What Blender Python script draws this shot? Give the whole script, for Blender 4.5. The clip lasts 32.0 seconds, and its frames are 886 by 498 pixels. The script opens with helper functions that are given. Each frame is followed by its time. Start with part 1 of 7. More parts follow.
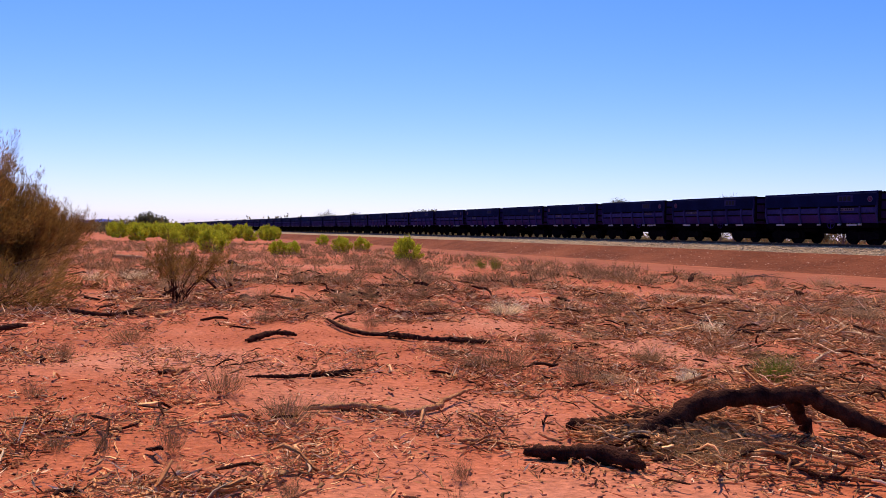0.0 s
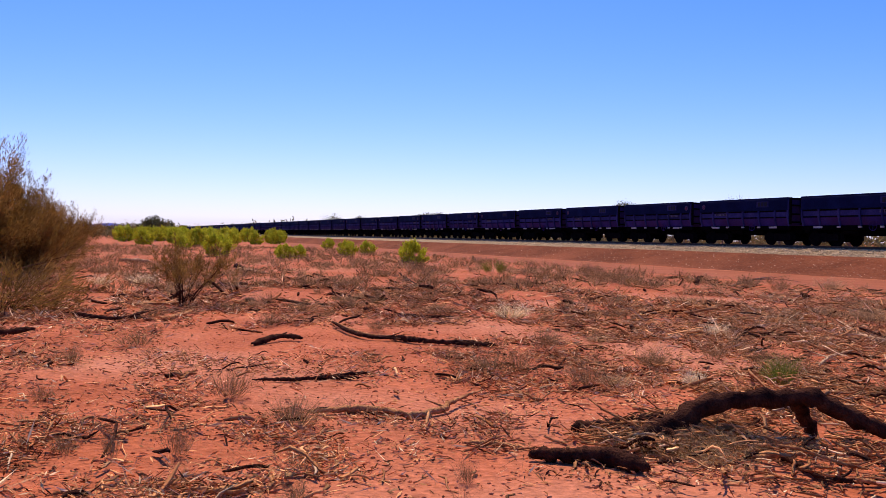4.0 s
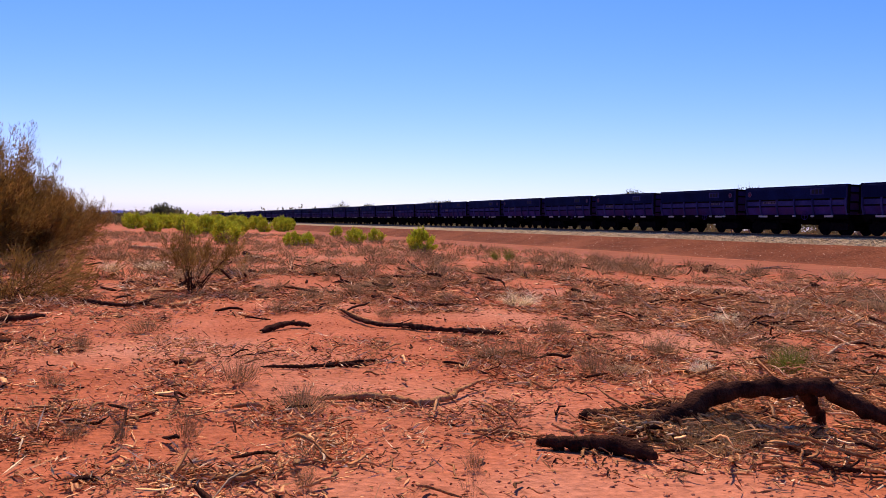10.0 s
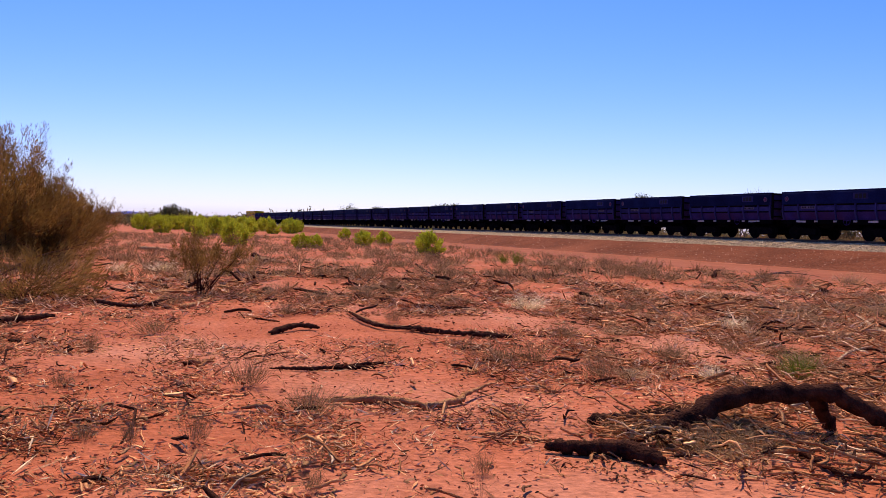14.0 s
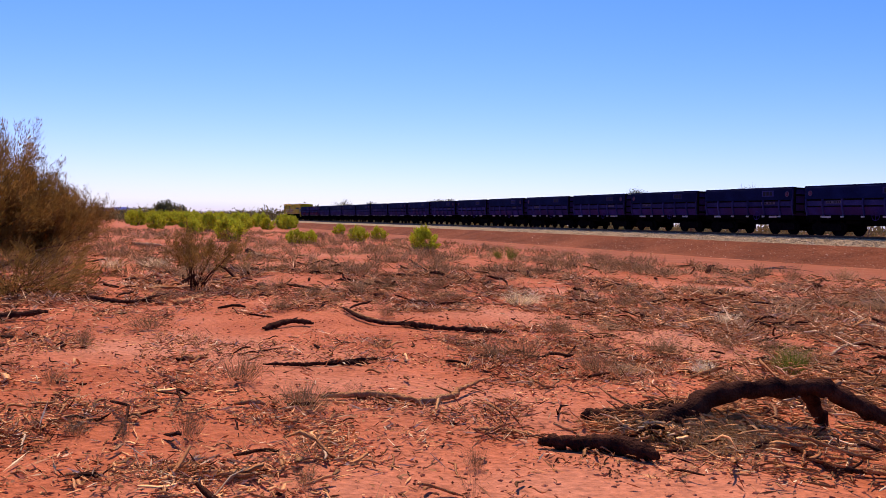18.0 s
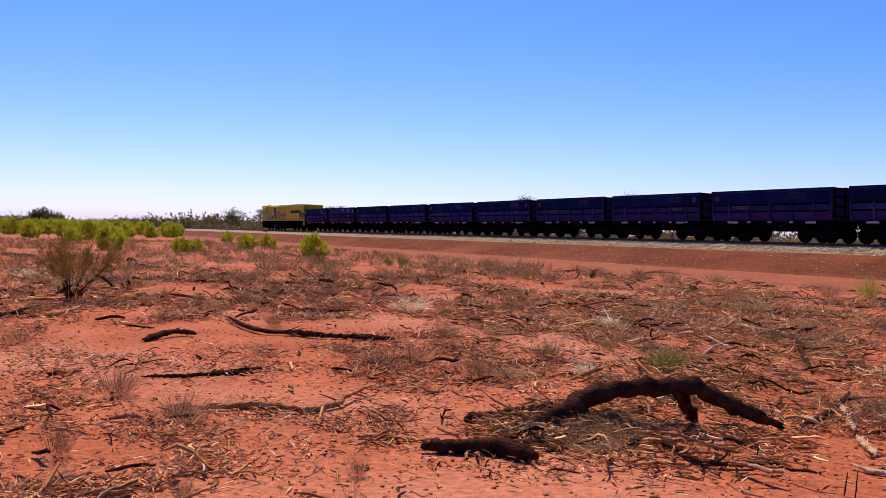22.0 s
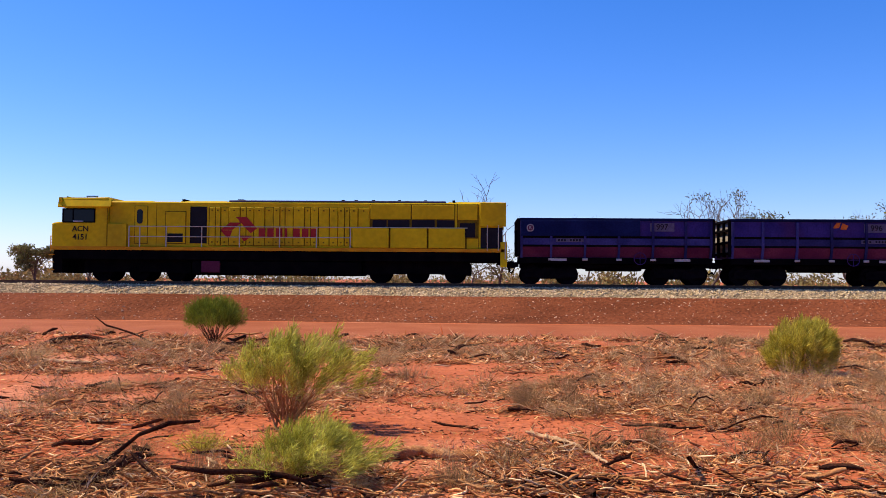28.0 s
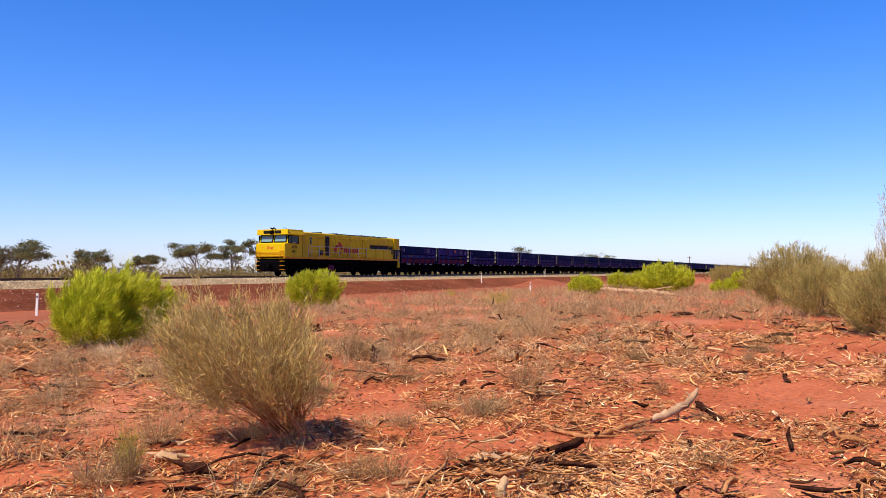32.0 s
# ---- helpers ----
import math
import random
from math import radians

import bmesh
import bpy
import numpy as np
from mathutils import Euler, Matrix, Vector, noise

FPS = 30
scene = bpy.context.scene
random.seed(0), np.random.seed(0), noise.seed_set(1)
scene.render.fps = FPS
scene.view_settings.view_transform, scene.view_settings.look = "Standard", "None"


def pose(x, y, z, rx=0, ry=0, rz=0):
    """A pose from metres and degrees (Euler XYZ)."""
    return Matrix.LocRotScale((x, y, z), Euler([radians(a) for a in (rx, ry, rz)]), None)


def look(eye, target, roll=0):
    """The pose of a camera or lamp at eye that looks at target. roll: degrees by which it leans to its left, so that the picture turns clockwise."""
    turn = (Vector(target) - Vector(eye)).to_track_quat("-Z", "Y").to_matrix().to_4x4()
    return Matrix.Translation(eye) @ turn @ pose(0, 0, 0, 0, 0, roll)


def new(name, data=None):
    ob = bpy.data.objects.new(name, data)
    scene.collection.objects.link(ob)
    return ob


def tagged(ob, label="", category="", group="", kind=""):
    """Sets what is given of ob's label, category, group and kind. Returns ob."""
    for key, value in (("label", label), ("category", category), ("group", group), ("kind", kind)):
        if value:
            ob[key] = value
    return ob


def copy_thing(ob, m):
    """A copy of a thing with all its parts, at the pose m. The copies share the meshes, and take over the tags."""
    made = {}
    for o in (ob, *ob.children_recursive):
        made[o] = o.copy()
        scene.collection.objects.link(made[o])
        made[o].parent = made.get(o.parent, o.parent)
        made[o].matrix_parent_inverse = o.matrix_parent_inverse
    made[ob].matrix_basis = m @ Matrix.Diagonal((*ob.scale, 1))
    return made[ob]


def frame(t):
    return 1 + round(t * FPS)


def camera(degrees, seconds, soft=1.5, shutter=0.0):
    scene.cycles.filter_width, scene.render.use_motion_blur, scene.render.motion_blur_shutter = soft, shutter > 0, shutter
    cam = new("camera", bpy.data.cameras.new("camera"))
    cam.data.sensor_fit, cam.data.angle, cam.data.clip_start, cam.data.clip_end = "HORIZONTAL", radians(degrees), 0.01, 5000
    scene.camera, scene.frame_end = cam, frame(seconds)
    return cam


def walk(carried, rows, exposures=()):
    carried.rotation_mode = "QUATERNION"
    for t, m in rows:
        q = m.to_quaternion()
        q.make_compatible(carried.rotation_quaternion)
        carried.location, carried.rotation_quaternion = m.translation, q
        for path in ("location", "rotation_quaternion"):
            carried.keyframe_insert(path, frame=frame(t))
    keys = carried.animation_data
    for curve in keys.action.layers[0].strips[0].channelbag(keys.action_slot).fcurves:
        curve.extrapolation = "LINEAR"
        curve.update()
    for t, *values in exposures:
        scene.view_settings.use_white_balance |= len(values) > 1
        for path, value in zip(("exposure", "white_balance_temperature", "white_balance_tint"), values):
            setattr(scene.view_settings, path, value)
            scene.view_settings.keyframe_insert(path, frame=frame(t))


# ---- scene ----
cam = camera(53.6, 32.0, soft=0.5)

# seconds, place, tilt, roll, heading
PATH = [
    (0.0, -0.009, -0.001, 1.72, 88.99, -1.11, 68.31),
    (0.5, 0.005, 0.000, 1.72, 89.00, -0.88, 68.16),
    (1.0, 0.010, -0.006, 1.72, 88.95, -0.77, 68.10),
    (1.5, 0.008, -0.007, 1.72, 88.88, -0.78, 67.99),
    (2.0, -0.000, -0.002, 1.72, 88.89, -0.86, 68.02),
    (2.5, 0.004, -0.011, 1.72, 89.06, -1.03, 68.40),
    (3.0, 0.018, -0.010, 1.72, 89.16, -0.91, 68.59),
    (3.5, 0.025, -0.008, 1.72, 89.13, -0.86, 68.66),
    (5.5, 0.017, -0.024, 1.72, 89.52, -1.62, 68.70),
    (6.0, 0.022, -0.044, 1.72, 89.41, -1.66, 68.78),
    (6.5, 0.022, -0.041, 1.72, 89.24, -1.55, 69.15),
    (7.0, 0.026, -0.036, 1.72, 89.04, -1.36, 69.31),
    (7.5, 0.040, -0.036, 1.72, 89.28, -1.30, 69.24),
    (8.0, 0.043, -0.034, 1.72, 89.38, -1.47, 69.29),
    (8.5, 0.042, -0.032, 1.72, 89.22, -1.47, 69.50),
    (9.0, 0.036, -0.029, 1.72, 88.92, -1.38, 69.49),
    (9.5, 0.030, -0.021, 1.72, 88.49, -1.22, 69.46),
    (10.0, 0.021, -0.009, 1.72, 88.40, -1.14, 69.21),
    (10.5, 0.014, -0.001, 1.72, 88.57, -1.14, 69.28),
    (11.0, 0.022, -0.015, 1.72, 88.76, -1.26, 69.39),
    (11.5, 0.026, -0.017, 1.72, 88.83, -1.44, 69.30),
    (12.0, 0.036, -0.029, 1.72, 88.60, -1.49, 68.96),
    (12.5, 0.040, -0.035, 1.72, 88.44, -1.43, 68.75),
    (13.0, 0.030, -0.026, 1.72, 88.43, -1.44, 69.19),
    (13.5, 0.017, -0.019, 1.72, 88.48, -1.41, 69.60),
    (14.0, 0.016, -0.021, 1.72, 88.58, -1.50, 69.74),
    (14.5, 0.020, -0.024, 1.72, 88.58, -1.42, 70.07),
    (16.5, 0.011, 0.008, 1.72, 88.31, -1.14, 69.94),
    (17.0, 0.017, 0.003, 1.72, 88.50, -1.26, 69.97),
    (17.5, 0.024, -0.002, 1.72, 88.53, -1.35, 69.90),
    (18.0, 0.016, -0.009, 1.72, 88.30, -1.45, 69.39),
    (18.5, 0.022, -0.001, 1.72, 87.77, -1.32, 68.36),
    (19.0, 0.040, 0.007, 1.72, 87.80, -1.14, 67.30),
    (19.5, 0.045, 0.020, 1.72, 88.07, -1.21, 66.50),
    (20.0, 0.046, 0.024, 1.72, 88.19, -1.36, 65.60),
    (20.5, 0.048, 0.033, 1.72, 88.41, -1.42, 64.62),
    (21.0, 0.057, 0.044, 1.72, 88.63, -1.49, 63.91),
    (21.5, 0.062, 0.052, 1.72, 88.83, -1.33, 63.33),
    (22.0, 0.076, 0.056, 1.72, 88.91, -1.16, 62.36),
    (22.5, 0.087, 0.065, 1.72, 88.89, -1.17, 60.53),
    (23.0, 0.100, 0.083, 1.72, 89.03, -1.03, 58.23),
    (23.5, 0.118, 0.115, 1.72, 89.31, -0.67, 55.39),
    (24.0, 0.138, 0.147, 1.72, 89.59, -0.36, 52.37),
    (24.5, 0.182, 0.145, 1.72, 89.78, -0.38, 49.28),
    (26.5, 0.250, 0.216, 1.72, 91.54, -0.53, 29.26),
    (27.0, 0.310, 0.227, 1.72, 91.39, -0.54, 22.15),
    (27.5, 0.352, 0.216, 1.72, 91.56, -0.41, 12.62),
    (28.0, 0.448, 0.119, 1.72, 92.00, -0.44, 1.79),
    (28.5, 0.725, 0.016, 1.72, 91.88, -0.10, -9.43),
    (29.0, 0.966, 0.015, 1.72, 91.57, 0.36, -22.71),
    (29.5, 0.989, -0.061, 1.72, 91.71, -0.37, -34.70),
    (30.0, 1.028, -0.156, 1.72, 92.30, -1.02, -44.05),
    (30.5, 1.073, -0.225, 1.72, 92.63, -0.43, -51.80),
    (31.0, 1.138, -0.233, 1.72, 92.03, 0.23, -58.75),
    (31.5, 1.177, -0.245, 1.72, 91.69, 0.33, -63.51),
    (32.0, 1.225, -0.243, 1.72, 91.56, 0.31, -66.51),
]
EXPOSURES = [(0.0, 0.19, 6620, 22), (18.0, 0.19, 6620, 22), (24.0, 0.15, 6700, 17), (27.0, 0.34, 6900, 12), (28.0, 0.47, 7000, 10), (29.0, 0.58, 7100, 11), (30.0, 0.53, 6950, 10), (31.0, 0.14, 6550, 8), (32.0, 0.43, 6750, 10)]
walk(cam, [(t, pose(x, y, z, a, b, c)) for t, x, y, z, a, b, c in PATH], EXPOSURES)

# ---- daylight: high sun beyond the track, on the side the train comes from ----
SUN_FROM = Vector((-0.97, 0.24, 0)).normalized()
SUN_EL = radians(57)
sun_dir = SUN_FROM * math.cos(SUN_EL) + Vector((0, 0, math.sin(SUN_EL)))
world = bpy.data.worlds.new("sky")
scene.world = world
world.use_nodes = True
wn, wl = world.node_tree.nodes, world.node_tree.links
wn.clear()
sky = wn.new("ShaderNodeTexSky")
sky.sky_type = "NISHITA"
sky.sun_disc = False
sky.sun_elevation = SUN_EL
sky.sun_rotation = math.atan2(SUN_FROM.x, SUN_FROM.y)
sky.altitude = 400
sky.air_density, sky.dust_density, sky.ozone_density = 1.0, 0.6, 3.0
back = wn.new("ShaderNodeBackground")
back.inputs["Strength"].default_value = 0.089
wout = wn.new("ShaderNodeOutputWorld")
bend = wn.new("ShaderNodeGamma")
bend.inputs["Gamma"].default_value = 1.04
apart = wn.new("ShaderNodeSeparateColor")
apart.mode = "HSV"
deeper = wn.new("ShaderNodeMapRange")
deeper.inputs["From Min"].default_value, deeper.inputs["From Max"].default_value = 0.15, 0.80
deeper.inputs["To Min"].default_value, deeper.inputs["To Max"].default_value = 0.15, 0.97
again = wn.new("ShaderNodeCombineColor")
again.mode = "HSV"
cool = wn.new("ShaderNodeMix")
cool.data_type, cool.blend_type = "RGBA", "MULTIPLY"
cool.inputs["Factor"].default_value = 1.0
cool.inputs["B"].default_value = (1.04, 1.10, 1.57, 1)
wl.new(sky.outputs[0], bend.inputs["Color"])
wl.new(bend.outputs[0], cool.inputs["A"])
wl.new(cool.outputs["Result"], apart.inputs[0])
wl.new(apart.outputs[0], again.inputs[0])
wl.new(apart.outputs[1], deeper.inputs["Value"])
wl.new(deeper.outputs["Result"], again.inputs[1])
wl.new(apart.outputs[2], again.inputs[2])
wl.new(again.outputs[0], back.inputs["Color"])
wl.new(back.outputs[0], wout.inputs["Surface"])

sun_data = bpy.data.lights.new("sun", "SUN")
sun_data.energy, sun_data.angle, sun_data.color = 5.0, radians(0.55), (1.0, 0.85, 0.60)
sun = new("sun", sun_data)
sun.matrix_world = look(sun_dir * 100, (0, 0, 0))

# ---- materials ----
def material(name, a, b, scale=3.0, rough=0.8, metal=0.0, fine=40.0, bump=0.3, depth=0.01, third=None, island=0.0, obj=0.0, through_light=0.0, spec=0.08, speckle=0.22):
    """Two colours mixed by coarse noise, grain by fine noise, and relief; optional stains of a third colour, spread by island or by object."""
    m = bpy.data.materials.new(name)
    m.use_nodes = True
    n, l = m.node_tree.nodes, m.node_tree.links
    bsdf = n["Principled BSDF"]
    co = n.new("ShaderNodeTexCoord")
    coarse = n.new("ShaderNodeTexNoise")
    coarse.inputs["Scale"].default_value, coarse.inputs["Detail"].default_value = scale, 5
    grain = n.new("ShaderNodeTexNoise")
    grain.inputs["Scale"].default_value, grain.inputs["Detail"].default_value = fine, 4
    l.new(co.outputs["Object"], coarse.inputs["Vector"])
    l.new(co.outputs["Object"], grain.inputs["Vector"])
    ramp = n.new("ShaderNodeValToRGB")
    ramp.color_ramp.elements[0].position, ramp.color_ramp.elements[1].position = 0.35, 0.65
    ramp.color_ramp.elements[0].color, ramp.color_ramp.elements[1].color = (*a, 1), (*b, 1)
    l.new(coarse.outputs["Fac"], ramp.inputs["Fac"])
    colour = ramp.outputs["Color"]
    if third:
        spot = n.new("ShaderNodeTexNoise")
        spot.inputs["Scale"].default_value, spot.inputs["Detail"].default_value = scale * 0.37, 8
        l.new(co.outputs["Object"], spot.inputs["Vector"])
        step = n.new("ShaderNodeMapRange")
        step.inputs["From Min"].default_value, step.inputs["From Max"].default_value = 0.5, 0.68
        l.new(spot.outputs["Fac"], step.inputs["Value"])
        mix = n.new("ShaderNodeMix")
        mix.data_type = "RGBA"
        l.new(step.outputs["Result"], mix.inputs["Factor"])
        l.new(colour, mix.inputs["A"])
        mix.inputs["B"].default_value = (*third, 1)
        colour = mix.outputs["Result"]
    value = n.new("ShaderNodeHueSaturation")
    vary = n.new("ShaderNodeMapRange")
    vary.inputs["From Min"].default_value, vary.inputs["From Max"].default_value = 0.25, 0.75
    vary.inputs["To Min"].default_value, vary.inputs["To Max"].default_value = 1 - speckle, 1 + speckle
    l.new(grain.outputs["Fac"], vary.inputs["Value"])
    strength = vary.outputs["Result"]
    for amount, kind, socket in ((island, "ShaderNodeNewGeometry", "Random Per Island"), (obj, "ShaderNodeObjectInfo", "Random")):
        if amount:
            src = n.new(kind)
            spread = n.new("ShaderNodeMapRange")
            spread.inputs["To Min"].default_value, spread.inputs["To Max"].default_value = 1 - amount, 1 + amount
            l.new(src.outputs[socket], spread.inputs["Value"])
            mul = n.new("ShaderNodeMath")
            mul.operation = "MULTIPLY"
            l.new(strength, mul.inputs[0])
            l.new(spread.outputs["Result"], mul.inputs[1])
            strength = mul.outputs[0]
    l.new(strength, value.inputs["Value"])
    l.new(colour, value.inputs["Color"])
    l.new(value.outputs["Color"], bsdf.inputs["Base Color"])
    bsdf.inputs["Roughness"].default_value, bsdf.inputs["Metallic"].default_value = rough, metal
    bsdf.inputs["Specular IOR Level"].default_value = spec
    if bump:
        bm_node = n.new("ShaderNodeBump")
        bm_node.inputs["Strength"].default_value, bm_node.inputs["Distance"].default_value = bump, depth
        l.new(grain.outputs["Fac"], bm_node.inputs["Height"])
        l.new(bm_node.outputs["Normal"], bsdf.inputs["Normal"])
    if through_light:
        leaf = n.new("ShaderNodeBsdfTranslucent")
        l.new(value.outputs["Color"], leaf.inputs["Color"])
        both = n.new("ShaderNodeMixShader")
        both.inputs["Fac"].default_value = through_light
        l.new(bsdf.outputs[0], both.inputs[1])
        l.new(leaf.outputs[0], both.inputs[2])
        l.new(both.outputs[0], n["Material Output"].inputs["Surface"])
    return m


SOIL = material("red_soil", (0.33, 0.088, 0.036), (0.43, 0.126, 0.057), scale=0.55, rough=0.95, fine=13, bump=0.75, depth=0.06, third=(0.47, 0.185, 0.105), spec=0.1, speckle=0.3)
ROADM = material("red_road_dirt", (0.25, 0.073, 0.033), (0.3, 0.098, 0.048), scale=0.5, rough=0.95, fine=18, bump=0.3, depth=0.02, spec=0.1)
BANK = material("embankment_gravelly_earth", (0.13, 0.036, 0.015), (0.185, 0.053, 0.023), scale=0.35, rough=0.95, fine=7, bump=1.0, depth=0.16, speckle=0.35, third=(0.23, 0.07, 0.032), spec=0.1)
BALLAST = material("ballast_bed", (0.26, 0.18, 0.11), (0.42, 0.31, 0.2), scale=9, rough=0.9, fine=22, bump=1.0, depth=0.06)
STONE = material("ballast_stone", (0.36, 0.27, 0.16), (0.56, 0.44, 0.29), scale=5, rough=0.9, fine=30, island=0.45)
PEBBLE = material("pale_pebble", (0.36, 0.2, 0.13), (0.55, 0.38, 0.28), scale=5, rough=0.9, fine=30, island=0.4)
STEEL = material("rusty_rail_steel", (0.07, 0.045, 0.035), (0.12, 0.07, 0.05), scale=6, rough=0.6, metal=0.6, fine=60)
SLEEPER = material("concrete_sleeper", (0.3, 0.26, 0.21), (0.38, 0.32, 0.26), scale=5, rough=0.9, fine=50)
YELLOW = material("yellow_loco_paint", (0.56, 0.375, 0.004), (0.64, 0.44, 0.006), scale=0.8, rough=0.6, fine=5, bump=0.03, depth=0.001, third=(0.40, 0.255, 0.008), spec=0.12, speckle=0.12)
ORANGE = material("orange_sill_paint", (0.50, 0.20, 0.008), (0.6, 0.27, 0.01), scale=1.5, rough=0.45, fine=20, bump=0.05, speckle=0.05)
# dark yellow for painted door-gap shade, panel seams and latches
SEAM = material("dark_yellow_gap_tone", (0.12, 0.075, 0.006), (0.2, 0.13, 0.008), scale=3, rough=0.7, fine=20, bump=0.0, spec=0.05)
MAROON = material("dark_red_decal", (0.30, 0.02, 0.02), (0.36, 0.03, 0.025), scale=3, rough=0.5, fine=30, bump=0.0, speckle=0.05)
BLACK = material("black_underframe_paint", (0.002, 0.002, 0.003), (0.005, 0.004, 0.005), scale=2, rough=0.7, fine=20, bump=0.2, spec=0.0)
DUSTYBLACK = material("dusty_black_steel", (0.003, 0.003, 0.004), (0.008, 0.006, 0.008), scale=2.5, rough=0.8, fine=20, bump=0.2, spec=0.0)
DARKIN = material("dark_opening", (0.005, 0.004, 0.007), (0.009, 0.007, 0.011), scale=3, rough=0.7, fine=20, bump=0.0, spec=0.2)
GREYP = material("grey_rail_paint", (0.42, 0.38, 0.3), (0.5, 0.45, 0.36), scale=4, rough=0.5, fine=40, bump=0.05, speckle=0.05)
ROOF = material("dark_roof_grating", (0.045, 0.045, 0.085), (0.08, 0.08, 0.13), scale=3, rough=0.6, fine=40)
# blue shade on the train's near side is put into these three paints
WAGON = material("shade_blue_wagon_paint", (0.02, 0.014, 0.095), (0.04, 0.024, 0.14), scale=0.9, rough=0.75, fine=14, bump=0.2, depth=0.004, third=(0.05, 0.016, 0.065), obj=0.16, spec=0.05)
WAGONTOP = material("shade_blue_upper_panel", (0.004, 0.007, 0.036), (0.008, 0.013, 0.06), scale=0.7, rough=0.8, fine=14, bump=0.2, depth=0.004, obj=0.2, spec=0.03)
MIDBAND = material("shade_blue_grey_panel", (0.022, 0.022, 0.09), (0.042, 0.038, 0.135), scale=1.2, rough=0.8, fine=14, bump=0.1, obj=0.3, spec=0.03)
OREBAND = material("ore_dust_red_panel", (0.08, 0.012, 0.04), (0.13, 0.024, 0.055), scale=0.9, rough=0.85, fine=14, bump=0.2, depth=0.004, obj=0.25, spec=0.03)
# pale grey of the sunlit wagon end, put into the colour
ENDPANEL = material("sunlit_pale_end_panel", (0.26, 0.24, 0.22), (0.34, 0.31, 0.28), scale=2, rough=0.8, fine=20, bump=0.1)
PALEPLATE = material("pale_grey_plate", (0.3, 0.28, 0.29), (0.38, 0.36, 0.37), scale=4, rough=0.7, fine=30, bump=0.05)
FADED = material("faded_grey_number_patch", (0.085, 0.07, 0.12), (0.12, 0.1, 0.16), scale=6, rough=0.8, fine=30, bump=0.05)
WHITEP = material("white_post_paint", (0.72, 0.70, 0.66), (0.8, 0.78, 0.75), scale=6, rough=0.6, fine=40, bump=0.1, third=(0.6, 0.45, 0.36))
ORANGEDECAL = material("orange_red_logo_paint", (0.5, 0.11, 0.02), (0.6, 0.16, 0.03), scale=4, rough=0.6, fine=40, bump=0.0)
BARK_DARK = material("charred_dark_bark", (0.022, 0.009, 0.008), (0.085, 0.034, 0.02), scale=7, rough=1.0, fine=45, bump=1.0, depth=0.03, spec=0.02)
BARK_BROWN = material("brown_weathered_wood", (0.27, 0.10, 0.04), (0.52, 0.25, 0.105), scale=7, rough=0.95, fine=55, bump=1.0, depth=0.02, third=(0.44, 0.24, 0.125), spec=0.05)
BARK_PALE = material("pale_bleached_wood", (0.36, 0.22, 0.12), (0.56, 0.38, 0.23), scale=7, rough=0.9, fine=60, bump=0.7, depth=0.008, third=(0.3, 0.18, 0.11))
BARK_GREY = material("grey_tree_bark", (0.085, 0.06, 0.05), (0.17, 0.125, 0.10), scale=5, rough=0.95, fine=40, bump=0.7)
TWIG = material("dry_twig_litter", (0.3, 0.108, 0.04), (0.68, 0.35, 0.15), scale=1.1, rough=0.95, fine=50, bump=0.3, island=0.7)
STRAW = material("bleached_straw_litter", (0.58, 0.37, 0.2), (0.78, 0.56, 0.34), scale=1.5, rough=0.95, fine=50, bump=0.2, island=0.4)
DRYGRASS = material("dry_brown_shrublet", (0.2, 0.115, 0.055), (0.42, 0.27, 0.13), scale=0.8, rough=0.95, fine=30, bump=0, island=0.5, through_light=0.15)
GREYGRASS = material("grey_dry_grass", (0.34, 0.215, 0.11), (0.56, 0.38, 0.2), scale=0.8, rough=0.95, fine=30, bump=0, island=0.4, through_light=0.2)
WHITEFLUFF = material("whitish_dead_herb", (0.8, 0.64, 0.38), (0.9, 0.76, 0.5), scale=2, rough=0.95, fine=30, bump=0, island=0.3, through_light=0.2)
LEAF_LIME = material("lime_green_needle_leaves", (0.38, 0.41, 0.018), (0.58, 0.58, 0.05), scale=2.5, rough=0.75, fine=30, bump=0, island=0.45, through_light=0.3, spec=0.15)
LEAF_OLIVE = material("olive_green_needle_leaves", (0.33, 0.29, 0.03), (0.56, 0.48, 0.09), scale=2.5, rough=0.75, fine=30, bump=0, island=0.5, through_light=0.25, spec=0.15)
LEAF_WISPY = material("pale_olive_needle_leaves", (0.37, 0.36, 0.05), (0.6, 0.57, 0.13), scale=2.5, rough=0.75, fine=30, bump=0, island=0.45, through_light=0.25, spec=0.15)
LEAF_GREEN = material("mid_green_leaves", (0.13, 0.16, 0.018), (0.21, 0.24, 0.03), scale=2.5, rough=0.7, fine=30, bump=0, island=0.45, through_light=0.3, spec=0.15)
LEAF_TAN = material("tan_dry_needle_leaves", (0.36, 0.25, 0.085), (0.62, 0.46, 0.18), scale=2.0, rough=0.9, fine=30, bump=0, island=0.45, through_light=0.25, spec=0.1)
LEAF_BROWN = material("brown_green_needle_leaves", (0.17, 0.095, 0.024), (0.31, 0.18, 0.048), scale=1.2, rough=0.9, fine=30, bump=0, island=0.45, through_light=0.3, spec=0.1)
LEAF_TANOLIVE = material("olive_tan_needle_leaves", (0.30, 0.235, 0.075), (0.46, 0.37, 0.13), scale=2.0, rough=0.9, fine=30, bump=0, island=0.35, through_light=0.25, spec=0.1)
LEAF_EUC = material("dull_olive_gum_leaves", (0.085, 0.09, 0.035), (0.16, 0.15, 0.06), scale=1.0, rough=0.7, fine=30, bump=0, island=0.4, through_light=0.2, spec=0.2)
